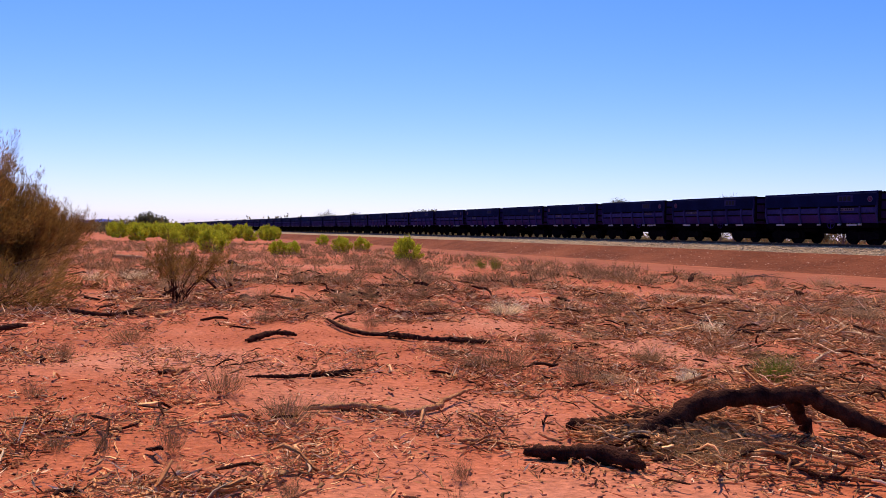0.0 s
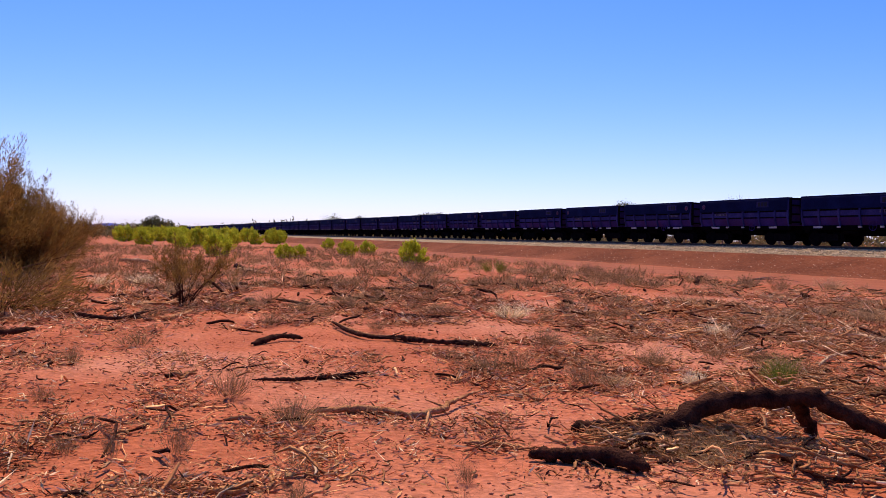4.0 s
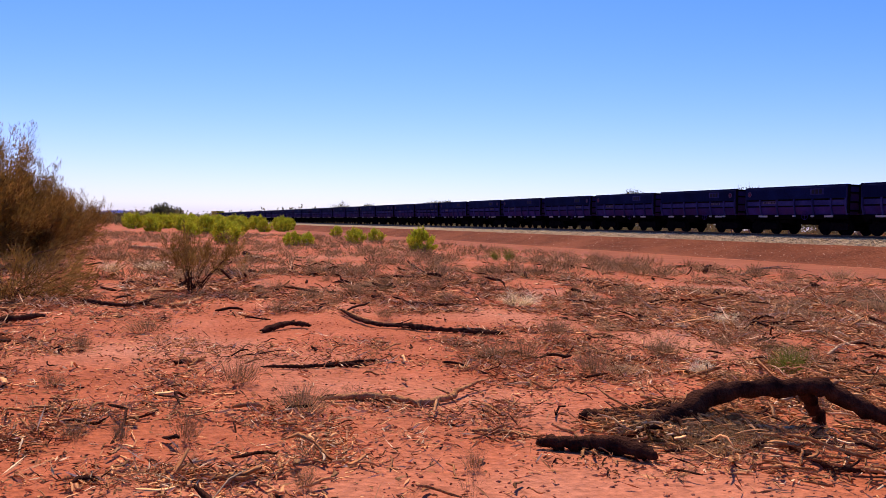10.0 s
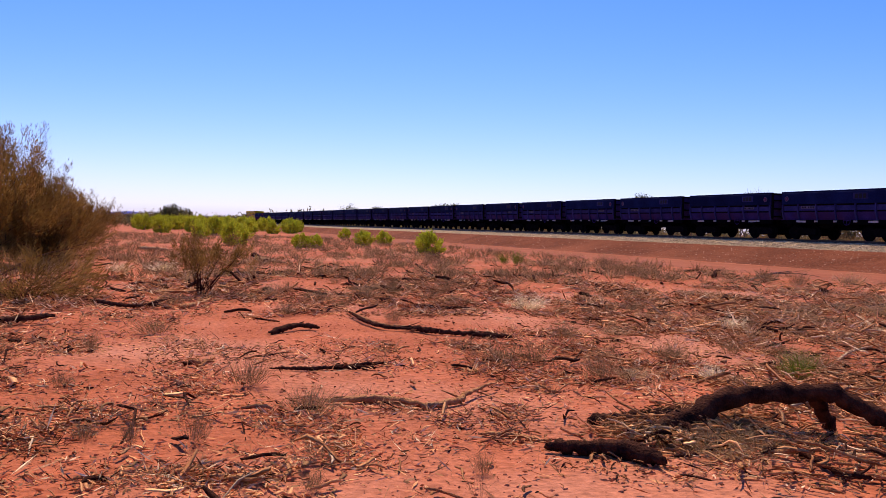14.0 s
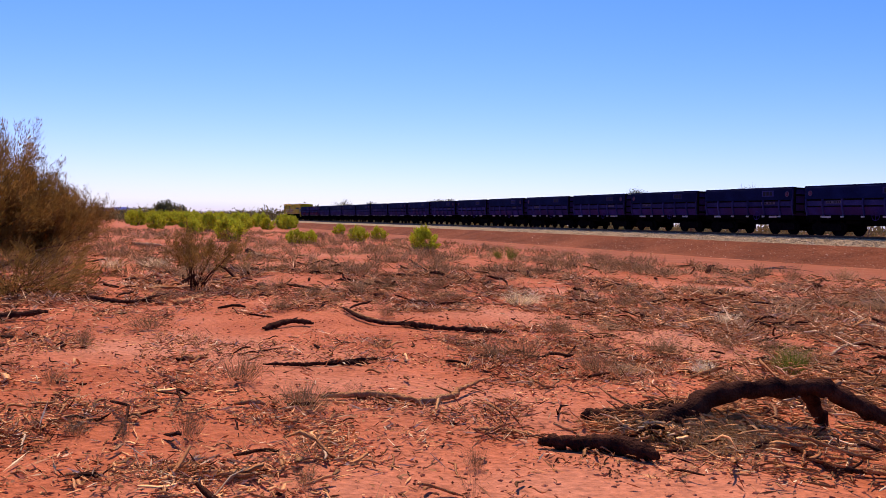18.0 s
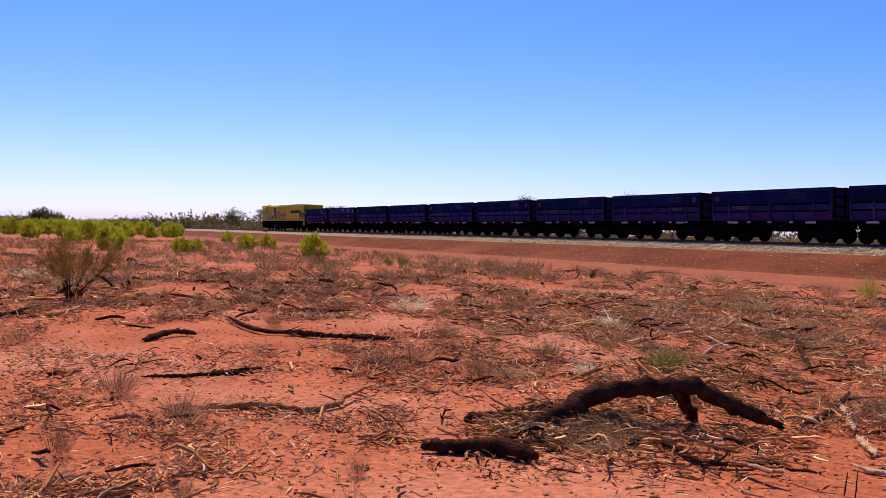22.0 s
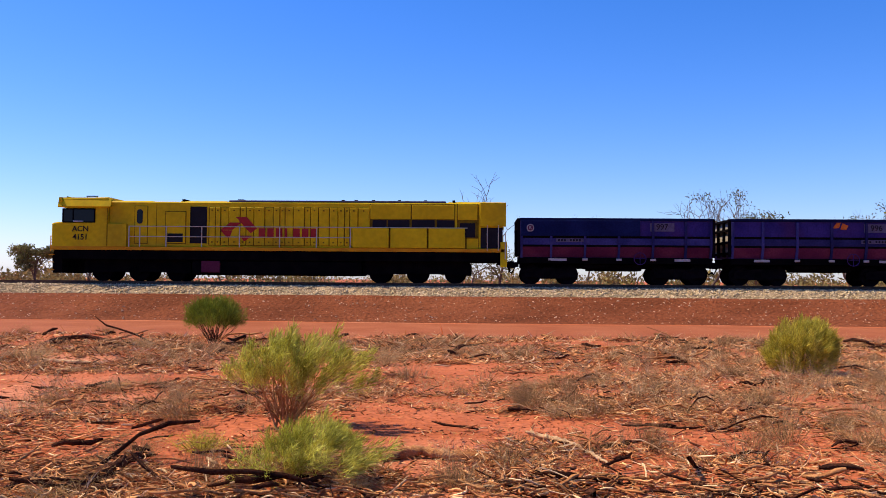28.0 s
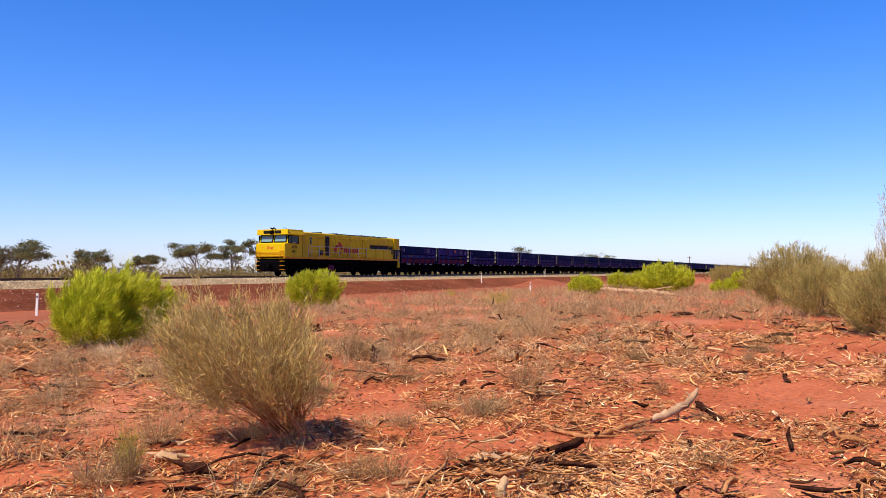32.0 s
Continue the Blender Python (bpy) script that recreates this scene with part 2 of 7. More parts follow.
SCRUB = material("far_olive_scrub", (0.14, 0.125, 0.045), (0.26, 0.21, 0.09), scale=0.12, rough=0.9, fine=3, bump=0, island=0.45, through_light=0.15, spec=0.1)
HILLM = material("haze_blue_hill", (0.06, 0.08, 0.28), (0.08, 0.1, 0.32), scale=0.01, rough=1.0, fine=0.1, bump=0, spec=0.0)


def glass_material(name):
    m = bpy.data.materials.new(name)
    m.use_nodes = True
    b = m.node_tree.nodes["Principled BSDF"]
    b.inputs["Base Color"].default_value = (0.006, 0.008, 0.014, 1)
    b.inputs["Roughness"].default_value = 0.06
    b.inputs["Specular IOR Level"].default_value = 0.14
    return m


GLASS = glass_material("tinted_cab_glass")
# windscreen colour holds the pale green of sky showing in the glass
SCREEN = glass_material("sky_tinted_windscreen_glass")
SCREEN.node_tree.nodes["Principled BSDF"].inputs["Base Color"].default_value = (0.16, 0.27, 0.27, 1)
SCREEN.node_tree.nodes["Principled BSDF"].inputs["Specular IOR Level"].default_value = 0.5


# ---- helpers for building ----
TRACK_Y, RAIL_Z = 41.4, 1.55


def part(name, bm, mat, parent=None, label="", smooth=False):
    """Links a bmesh as one mesh object, under its thing where one is given."""
    me = bpy.data.meshes.new(name)
    bm.to_mesh(me)
    bm.free()
    me.materials.append(mat)
    if smooth:
        me.shade_smooth()
    ob = new(name, me)
    if parent:
        ob.parent = parent
    if label:
        ob["label"] = label
    return ob


def part_np(name, verts, faces, mat, parent=None, label="", smooth=False):
    """The same from arrays of corners and faces, all of one length."""
    verts, faces = np.asarray(verts, dtype=np.float32), np.asarray(faces, dtype=np.int32)
    k = faces.shape[1]
    me = bpy.data.meshes.new(name)
    me.vertices.add(len(verts))
    me.vertices.foreach_set("co", verts.ravel())
    me.loops.add(faces.size)
    me.loops.foreach_set("vertex_index", faces.ravel())
    me.polygons.add(len(faces))
    me.polygons.foreach_set("loop_start", np.arange(0, faces.size, k, dtype=np.int32))
    me.update(calc_edges=True)
    me.validate()
    me.materials.append(mat)
    if smooth:
        me.shade_smooth()
    ob = new(name, me)
    if parent:
        ob.parent = parent
    if label:
        ob["label"] = label
    return ob


def box(bm, x0, x1, y0, y1, z0, z1, bevel=0.0):
    """A box between two corners, its edges broken by a bevel."""
    made = bmesh.ops.create_cube(bm, size=1, matrix=Matrix.LocRotScale(((x0 + x1) / 2, (y0 + y1) / 2, (z0 + z1) / 2), None, (abs(x1 - x0), abs(y1 - y0), abs(z1 - z0))))
    if bevel:
        edges = list({e for v in made["verts"] for e in v.link_edges})
        bmesh.ops.bevel(bm, geom=edges, offset=bevel, segments=1, affect="EDGES", profile=0.5)
    return bm


def boxed(*a, bevel=0.0):
    return box(bmesh.new(), *a, bevel=bevel)


def prism(bm, profile, x0, x1, axis="x"):
    """A closed outline of (u, v) drawn out along an axis: x uses (y, z), y uses (x, z)."""
    put = (lambda u, v, s: (s, u, v)) if axis == "x" else (lambda u, v, s: (u, s, v))
    a = [bm.verts.new(put(u, v, x0)) for u, v in profile]
    b = [bm.verts.new(put(u, v, x1)) for u, v in profile]
    n = len(profile)
    bm.faces.new(a)
    bm.faces.new(b[::-1])
    for i in range(n):
        bm.faces.new((a[i], b[i], b[(i + 1) % n], a[(i + 1) % n]))
    bmesh.ops.recalc_face_normals(bm, faces=bm.faces)
    return bm


def rod(bm, p, q, r, sides=6):
    """A round bar from p to q."""
    p, q = Vector(p), Vector(q)
    d = q - p
    m = Matrix.Translation((p + q) / 2) @ d.to_track_quat("Z", "Y").to_matrix().to_4x4()
    bmesh.ops.create_cone(bm, cap_ends=True, segments=sides, radius1=r, radius2=r, depth=d.length, matrix=m)
    return bm


def disc(bm, centre, r, w, axis="y", sides=20):
    turn = Matrix.Rotation(radians(90), 4, "X") if axis == "y" else (Matrix.Rotation(radians(90), 4, "Y") if axis == "x" else Matrix.Identity(4))
    bmesh.ops.create_cone(bm, cap_ends=True, segments=sides, radius1=r, radius2=r, depth=w, matrix=Matrix.Translation(centre) @ turn)
    return bm


def empty(name, label, category, group="", at=(0, 0, 0)):
    ob = tagged(new(name), label, category, group)
    ob.location = at
    return ob


def letters(text, size, mat, parent, at, name="lettering", label=""):
    """Flat lettering on a face that looks towards -y."""
    cu = bpy.data.curves.new(name, "FONT")
    cu.body, cu.size, cu.align_x, cu.align_y, cu.extrude, cu.offset = text, size, "CENTER", "CENTER", 0.004, 0.012 * size
    tmp = new(name, cu)
    me = bpy.data.meshes.new_from_object(tmp.evaluated_get(bpy.context.evaluated_depsgraph_get()))
    bpy.data.objects.remove(tmp)
    me.materials.clear()
    me.materials.append(mat)
    ob = new(name, me)
    ob.parent, ob.location, ob.rotation_euler = parent, at, (radians(90), 0, 0)
    if label:
        ob["label"] = label
    return ob


def value_noise(x, y, seed=0):
    """Smooth noise in 0..1 on arrays, of cell size 1."""
    x, y = np.asarray(x, float), np.asarray(y, float)
    xi, yi = np.floor(x), np.floor(y)
    u, v = x - xi, y - yi
    u, v = u * u * (3 - 2 * u), v * v * (3 - 2 * v)

    def h(a, b):
        s = np.sin(a * 127.1 + b * 311.7 + seed * 74.7) * 43758.5453
        return s - np.floor(s)
    return (h(xi, yi) * (1 - u) + h(xi + 1, yi) * u) * (1 - v) + (h(xi, yi + 1) * (1 - u) + h(xi + 1, yi + 1) * u) * v


def fractal(x, y, seed=0, octaves=4):
    return sum(value_noise(x * 2 ** k, y * 2 ** k, seed + k) / 2 ** (k + 1) for k in range(octaves)) / (1 - 2.0 ** -octaves)


# ---- the ground: one sheet with the railway bank in it ----
def bank(y):
    return np.interp(y, [33.65, 34.85, 38.1, 44.8, 48.6, 50.1], [0.0, 0.12, 1.0, 1.0, 0.05, 0.0])


def ground_z(x, y):
    """Height of the ground."""
    x, y = np.asarray(x, float), np.asarray(y, float)
    flat = np.clip((np.abs(y - 30.7) - 4.6) / 2.0, 0, 1)
    far = np.clip(1.3 - np.hypot(x, y) / 120, 0.0, 1)
    rough = (fractal(x * 0.22, y * 0.22, 3) - 0.5) * 0.16 + (fractal(x * 1.3, y * 1.3, 9, 3) - 0.5) * 0.06
    clods = (fractal(x * 0.7, y * 2.2, 21, 4) - 0.5) * 0.14 * np.clip((y - 34.6) / 0.8, 0, 1) * np.clip((38.4 - y) / 0.5, 0, 1)
    mound = 0.8 * np.exp(-((x - 111.5) / 7.0) ** 2 - ((y - 33.8) / 2.6) ** 2)
    return bank(y) + rough * far * np.where(y > 33.4, 0.25, flat * 0.85 + 0.15) + clods * far + mound


def spaced(lo, hi, knots):
    """Grid lines that lie close in the middle and wide far out: (reach, step) pairs."""
    out, x, k = [0.0], 0.0, 0
    for reach, step in knots:
        while x < reach:
            x += step
            out.append(x)
    line = np.array(sorted({-v for v in out if v <= -lo} | {v for v in out if v <= hi}))
    return line


gx = spaced(-3200, 3200, ((26, 0.16), (60, 0.5), (140, 2.0), (400, 10), (3200, 140)))
gy = np.concatenate([-np.array([3200, 1500, 700, 300, 150, 80, 50, 35, 28.0]), np.arange(-22, -6, 0.8), np.arange(-6, 22, 0.16), np.arange(22, 33.6, 0.4), np.arange(33.6, 40, 0.12), np.arange(40, 51, 0.6), np.array([52, 56, 62, 75, 95, 130, 180, 260, 420, 700, 1200, 2000, 3200.0])])
GX, GY = np.meshgrid(gx, gy, indexing="ij")
gv = np.stack([GX.ravel(), GY.ravel(), ground_z(GX, GY).ravel()], 1)
ny = len(gy)
ii, jj = np.meshgrid(np.arange(len(gx) - 1), np.arange(ny - 1), indexing="ij")
a0 = (ii * ny + jj).ravel()
ground = part_np("ground", gv, np.stack([a0, a0 + ny, a0 + ny + 1, a0 + 1], 1), SOIL, smooth=True)
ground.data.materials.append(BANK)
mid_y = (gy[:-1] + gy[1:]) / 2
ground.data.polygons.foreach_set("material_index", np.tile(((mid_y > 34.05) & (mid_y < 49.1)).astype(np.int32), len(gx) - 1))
tagged(ground, "red outback soil with a gravelly railway bank", "ground", kind="structure")

# access road along the foot of the bank
rx = np.concatenate([np.arange(-900, -60, 12.0), np.arange(-60, 120, 0.8), np.arange(120, 900, 12.0)])
ry = np.array([25.9, 26.5, 27.5, 28.6, 29.75, 31.0, 32.2, 33.2, 34.05])
RX, RY = np.meshgrid(rx, ry, indexing="ij")
edge = (fractal(RX * 0.35, RY * 0 + 3, 5, 4) - 0.5) * 2.0
RYw = RY + edge * np.where(RY < 27.2, 1.0, 0.15)
rut = -0.035 * (np.exp(-((RY - 28.65) / 0.45) ** 2) + np.exp(-((RY - 31.0) / 0.45) ** 2))
rz = ground_z(RX, RYw) + 0.02 + rut * 0.5
rz[:, 0] -= 0.06
rz[:, -1] -= 0.03
n2 = len(ry)
ii, jj = np.meshgrid(np.arange(len(rx) - 1), np.arange(n2 - 1), indexing="ij")
a0 = (ii * n2 + jj).ravel()
road = part_np("road", np.stack([RX.ravel(), RYw.ravel(), rz.ravel()], 1), np.stack([a0, a0 + n2, a0 + n2 + 1, a0 + 1], 1), ROADM, smooth=True)
tagged(road, "graded red dirt access road along the railway", "dirt road", kind="structure")

# ---- ballast, sleepers, rails ----
rngb = np.random.default_rng(11)
bx = np.concatenate([np.arange(-1500, -80, 20.0), np.arange(-80, 120, 0.25), np.arange(120, 1501, 20.0)])
by = np.array([38.4, 38.75, 39.1, 39.5, 39.75, 40.45, 41.4, 42.35, 43.05, 43.75, 44.45])
bz = np.array([0.97, 1.08, 1.2, 1.33, 1.37, 1.36, 1.34, 1.36, 1.37, 1.15, 0.97])
BX, BY = np.meshgrid(bx, by, indexing="ij")
BZ = np.tile(bz, (len(bx), 1)) + (rngb.random(BX.shape) - 0.5) * 0.07
BYj = BY + (rngb.random(BX.shape) - 0.5) * 0.12
n3 = len(by)
ii, jj = np.meshgrid(np.arange(len(bx) - 1), np.arange(n3 - 1), indexing="ij")
a0 = (ii * n3 + jj).ravel()
ballast = part_np("ballast", np.stack([BX.ravel(), BYj.ravel(), BZ.ravel()], 1), np.stack([a0, a0 + n3, a0 + n3 + 1, a0 + 1], 1), BALLAST)
tagged(ballast, "pale crushed-stone ballast shoulder under the railway track", "ballast", kind="structure")


def stones(name, n, xs, ys, zf, size, mat, seed, squash=0.75):
    """Many small angular stones in one mesh."""
    r = np.random.default_rng(seed)
    base = np.array([(1, 0, 0), (0, 1, 0), (-1, 0, 0), (0, -1, 0), (0, 0, 1), (0, 0, -1)], float)
    tri = np.array([(0, 1, 4), (1, 2, 4), (2, 3, 4), (3, 0, 4), (1, 0, 5), (2, 1, 5), (3, 2, 5), (0, 3, 5)])
    x, y = xs(r, n), ys(r, n)
    s = size * (0.5 + r.random(n) ** 2 * 1.2)
    v = base[None] * (0.65 + 0.7 * r.random((n, 6, 1))) * s[:, None, None]
    ang = r.random(n) * 6.283
    c, q = np.cos(ang)[:, None], np.sin(ang)[:, None]
    v = np.stack([v[..., 0] * c - v[..., 1] * q, v[..., 0] * q + v[..., 1] * c, v[..., 2] * squash + v[..., 0] * 0.3], 2)
    v += np.stack([x, y, zf(x, y)], 1)[:, None]
    f = (tri[None] + 6 * np.arange(n)[:, None, None]).reshape(-1, 3)
    return part_np(name, v.reshape(-1, 3), f, mat)


def ballast_z(x, y):
    return np.interp(y, by, bz) + 0.02


near_x = lambda r, n: np.clip(r.normal(10, 45, n), -110, 150)
tagged(stones("ballast_stones", 30000, near_x, lambda r, n: 38.3 + r.random(n) ** 0.9 * 1.6, ballast_z, 0.046, STONE, 2), "loose pale crushed ballast stones", "stones", kind="stuff")
tagged(stones("bank_pebbles", 3600, near_x, lambda r, n: 34.3 + r.random(n) * 4, ground_z, 0.034, PEBBLE, 3), "pale pebbles scattered on the red railway bank", "pebbles", kind="stuff")

track = empty("railway_track", "long straight rusty railway track on pale ballast", "railway track")
for side in (-0.75, 0.75):
    y = TRACK_Y + side
    prof = [(y - 0.07, 1.385), (y + 0.07, 1.385), (y + 0.07, 1.40), (y + 0.012, 1.42), (y + 0.012, 1.505), (y + 0.035, 1.52), (y + 0.035, 1.55), (y - 0.035, 1.55), (y - 0.035, 1.52), (y - 0.012, 1.505), (y - 0.012, 1.42), (y - 0.07, 1.40)]
    part("rail", prism(bmesh.new(), prof, -1500, 1500), STEEL, track)
sleeper_mesh = None
for i in range(240):
    x = -52 + i * 0.68
    if sleeper_mesh is None:
        first = part("sleeper", boxed(-0.12, 0.12, -1.25, 1.25, -0.11, 0.07, bevel=0.02), SLEEPER, track)
        sleeper_mesh = first.data
        first.location = (x, TRACK_Y, 1.33)
    else:
        o = new("sleeper", sleeper_mesh)
        o.parent, o.location = track, (x, TRACK_Y, 1.33)
bm = bmesh.new()
for i in list(range(-600, 0)) + list(range(240, 900)):
    box(bm, -52 + i * 0.68 - 0.12, -52 + i * 0.68 + 0.12, TRACK_Y - 1.25, TRACK_Y + 1.25, 1.23, 1.39)
tagged(part("far_sleeper_line", bm, SLEEPER, track), kind="stuff")

# ---- the train ----
def text_bar(parent, x0, x1, z0, z1, y, mat, name="text_bar", label=""):
    return part(name, boxed(x0, x1, y - 0.006, y + 0.01, z0, z1), mat, parent, label)


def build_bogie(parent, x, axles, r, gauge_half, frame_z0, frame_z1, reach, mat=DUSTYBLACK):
    """A bogie: side frames, springs and wheels, under a vehicle."""
    bm = bmesh.new()
    for s in (-1, 1):
        y = s * (gauge_half + 0.2)
        prism(bm, [(x - reach, frame_z1 - 0.1), (x - reach + 0.2, frame_z1), (x + reach - 0.2, frame_z1), (x + reach, frame_z1 - 0.1), (x + reach, r - 0.12), (x + reach - 0.35, r - 0.12), (x + reach * 0.35, frame_z0), (x - reach * 0.35, frame_z0), (x - reach + 0.35, r - 0.12), (x - reach, r - 0.12)], y - 0.06, y + 0.06, "y")
        for k in (-0.22, 0, 0.22):
            rod(bm, (x + k, y, frame_z0 + 0.02), (x + k, y, frame_z1), 0.075, 8)
    box(bm, x - 0.25, x + 0.25, -gauge_half - 0.2, gauge_half + 0.2, frame_z0 + 0.15, frame_z1 + 0.05, bevel=0.02)
    bogie = part("bogie", bm, mat, parent)
    for a in axles:
        for s in (-1, 1):
            bm = bmesh.new()
            disc(bm, (x + a, s * gauge_half, r), r, 0.11, sides=24)
            disc(bm, (x + a, s * (gauge_half - 0.06), r), r + 0.03, 0.03, sides=24)
            disc(bm, (x + a, s * (gauge_half + 0.1), r), 0.17, 0.14, sides=12)
            part("wheel", bm, mat, bogie, smooth=False)
        bm = bmesh.new()
        rod(bm, (x + a, -gauge_half, r), (x + a, gauge_half, r), 0.08, 10)
        part("axle", bm, mat, bogie)
    return bogie


WL, WH, WT = 8.65, 1.36, 2.98


def build_wagon(flip, number):
    """An open ore wagon in its own space: x along the track, z up from the rail top. flip turns the markings end for end."""
    w = empty("ore_wagon", "dusty ribbed steel iron-ore wagon coloured as in blue shade", "ore wagon", "wagons of the ore train")
    fx = (lambda x: WL - x) if flip else (lambda x: x)
    # tub: upright upper wall, lower wall drawn in, open top with thickness
    bm = bmesh.new()
    t = 0.05
    outer = [(-WH, WT), (-WH, 1.72), (-WH + 0.16, 1.22), (WH - 0.16, 1.22), (WH, 1.72), (WH, WT)]
    inner = [(WH - t, WT), (WH - t, 1.75), (WH - 0.3, 1.42), (-WH + 0.3, 1.42), (-WH + t, 1.75), (-WH + t, WT)]
    prism(bm, outer + inner, 0.0, WL)
    for e in (0.0, WL - t):
        prism(bm, [(-WH + t, WT - 0.004), (-WH + t, 1.75), (-WH + 0.3, 1.43), (WH - 0.3, 1.43), (WH - t, 1.75), (WH - t, WT - 0.004)], e + 0.002, e + t - 0.002)
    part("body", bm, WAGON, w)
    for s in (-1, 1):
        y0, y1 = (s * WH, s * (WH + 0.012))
        part("upper_panel", boxed(0.04, WL - 0.04, min(y0, y1), max(y0, y1), 2.20, WT - 0.1), WAGON, w, "ore-stained upper side panel coloured dark as in shade")
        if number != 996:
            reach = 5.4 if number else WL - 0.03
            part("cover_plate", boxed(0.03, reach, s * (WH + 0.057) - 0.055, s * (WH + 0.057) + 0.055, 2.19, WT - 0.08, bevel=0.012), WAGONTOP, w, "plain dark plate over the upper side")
        bm = bmesh.new()
        prism(bm, [(s * (WH + 0.004), 1.70), (s * (WH - 0.148), 1.23), (s * (WH - 0.134), 1.23), (s * (WH + 0.018), 1.70)], 0.04, WL - 0.04)
        part("lower_panel", bm, OREBAND if number else WAGON, w, "lower side panel stained red with ore dust")
        part("middle_panel", boxed(0.04, WL - 0.04, min(y0, y1), max(y0, y1), 1.8, 2.09), MIDBAND, w, "blue-grey middle side panel coloured as in shade")
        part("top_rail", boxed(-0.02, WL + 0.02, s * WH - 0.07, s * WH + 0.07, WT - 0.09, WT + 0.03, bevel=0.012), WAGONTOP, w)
        for z in (2.15, 1.74):
            part("side_rail", boxed(0.0, WL, s * WH - 0.01, s * WH + 0.07, z - 0.055, z + 0.055, bevel=0.012), DUSTYBLACK, w)
        for x in (0.06, 1.4, 2.93, 4.46, 5.99, 7.46, WL - 0.06):
            bm = bmesh.new()
            a, b = s * WH, s * (WH + 0.1)
            prism(bm, [(a, WT - 0.1), (b, WT - 0.14), (b, 1.72), (s * (WH - 0.05), 1.2), (s * (WH - 0.16), 1.2), (s * (WH - 0.03), 1.72)], x - 0.05, x + 0.05)
            part("rib", bm, MIDBAND, w)
        for x in (1.4, 2.93, 4.46, 5.99, 7.46) if s < 0 else ():
            part("foot_plate", boxed(x - 0.12, x + 0.12, -WH - 0.06, -WH + 0.02, 1.08, 1.18, bevel=0.01), PALEPLATE, w, "small pale grey foot plate")
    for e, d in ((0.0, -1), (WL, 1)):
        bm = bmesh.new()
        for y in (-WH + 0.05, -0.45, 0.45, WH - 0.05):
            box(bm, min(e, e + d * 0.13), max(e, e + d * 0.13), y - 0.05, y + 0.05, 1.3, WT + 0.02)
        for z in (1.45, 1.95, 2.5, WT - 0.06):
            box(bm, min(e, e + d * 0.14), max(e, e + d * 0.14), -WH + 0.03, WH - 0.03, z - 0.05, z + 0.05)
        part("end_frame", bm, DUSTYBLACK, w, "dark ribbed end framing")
        # end facing the sun is coloured pale, the other dark as in shade
        part("end_panel", boxed(min(e, e + d * 0.02), max(e, e + d * 0.02), -WH + 0.06, WH - 0.06, 1.5, WT - 0.1), ENDPANEL if d < 0 else WAGON, w, "pale grey end panel coloured as if sunlit" if d < 0 else "")
        bm = bmesh.new()
        box(bm, min(e, e + d * 0.3), max(e, e + d * 0.3), -0.12, 0.12, 0.78, 1.02, bevel=0.03)
        disc(bm, (e + d * 0.36, 0, 0.9), 0.14, 0.3, "z", 10)
        rod(bm, (e + d * 0.05, 0.5, 0.95), (e + d * 0.3, 0.42, 0.5), 0.03)
        rod(bm, (e + d * 0.3, 0.42, 0.5), (e + d * 0.46, 0.2, 0.6), 0.03)
        part("coupler", bm, DUSTYBLACK, w)
    bm = bmesh.new()
    box(bm, 0.05, WL - 0.05, -0.3, 0.3, 0.72, 1.22, bevel=0.02)
    for s in (-1, 1):
        box(bm, 0.0, WL, s * (WH - 0.12) - 0.06, s * (WH - 0.12) + 0.06, 0.95, 1.22)
    box(bm, 3.2, 5.6, -0.75, 0.75, 0.62, 0.95, bevel=0.04)
    rod(bm, (2.9, -0.9, 0.85), (4.0, -0.9, 0.85), 0.16, 10)
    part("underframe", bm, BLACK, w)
    for x in (1.38, WL - 1.38):
        build_bogie(w, x, (-0.85, 0.85), 0.44, 0.75, 0.25, 0.72, 1.15)
    # hand brake wheel
    x = 5.4
    bm = bmesh.new()
    rim = [[bm.verts.new((x + (0.27 + q * 0.02) * math.cos(k * math.tau / 16), -WH - 0.07 + p * 0.02, 1.18 + (0.27 + q * 0.02) * math.sin(k * math.tau / 16))) for q, p in ((1, 0), (0, 1), (-1, 0), (0, -1))] for k in range(16)]
    for k in range(16):
        for j in range(4):
            bm.faces.new((rim[k][j], rim[k][(j + 1) % 4], rim[(k + 1) % 16][(j + 1) % 4], rim[(k + 1) % 16][j]))
    rod(bm, (x - 0.27, -WH - 0.07, 1.18), (x + 0.27, -WH - 0.07, 1.18), 0.014, 5)
    rod(bm, (x, -WH - 0.07, 0.91), (x, -WH - 0.07, 1.45), 0.014, 5)
    rod(bm, (x, -WH - 0.08, 1.18), (x, -WH + 0.3, 1.18), 0.03)
    part("brake_wheel", bm, WAGON, w, "round hand brake wheel")
    # markings
    y = -WH - (0.02 if number else 0.115)
    x = 6.45 if flip else 6.4
    part("number_patch", boxed(x - 0.55, x + 0.55, y - 0.006, y + 0.004, 2.42, 2.8), FADED if number else MIDBAND, w, "pale patch with the wagon number")
    if number:
        letters(str(number), 0.36, DARKIN, w, (x, y - 0.012, 2.61), "number", "dark painted number")
    else:
        for k in range(3):
            text_bar(w, x - 0.42 + k * 0.3, x - 0.2 + k * 0.3, 2.48, 2.74, y - 0.01, DARKIN)
    x = fx(0.45)
    y = -WH - (0.02 if number == 996 else 0.115)
    bm = bmesh.new()
    disc(bm, (x, y - 0.004, 2.55), 0.17, 0.012, sides=20)
    part("round_mark", bm, PALEPLATE if number else FADED, w, "round pale painted mark")
    bm = bmesh.new()
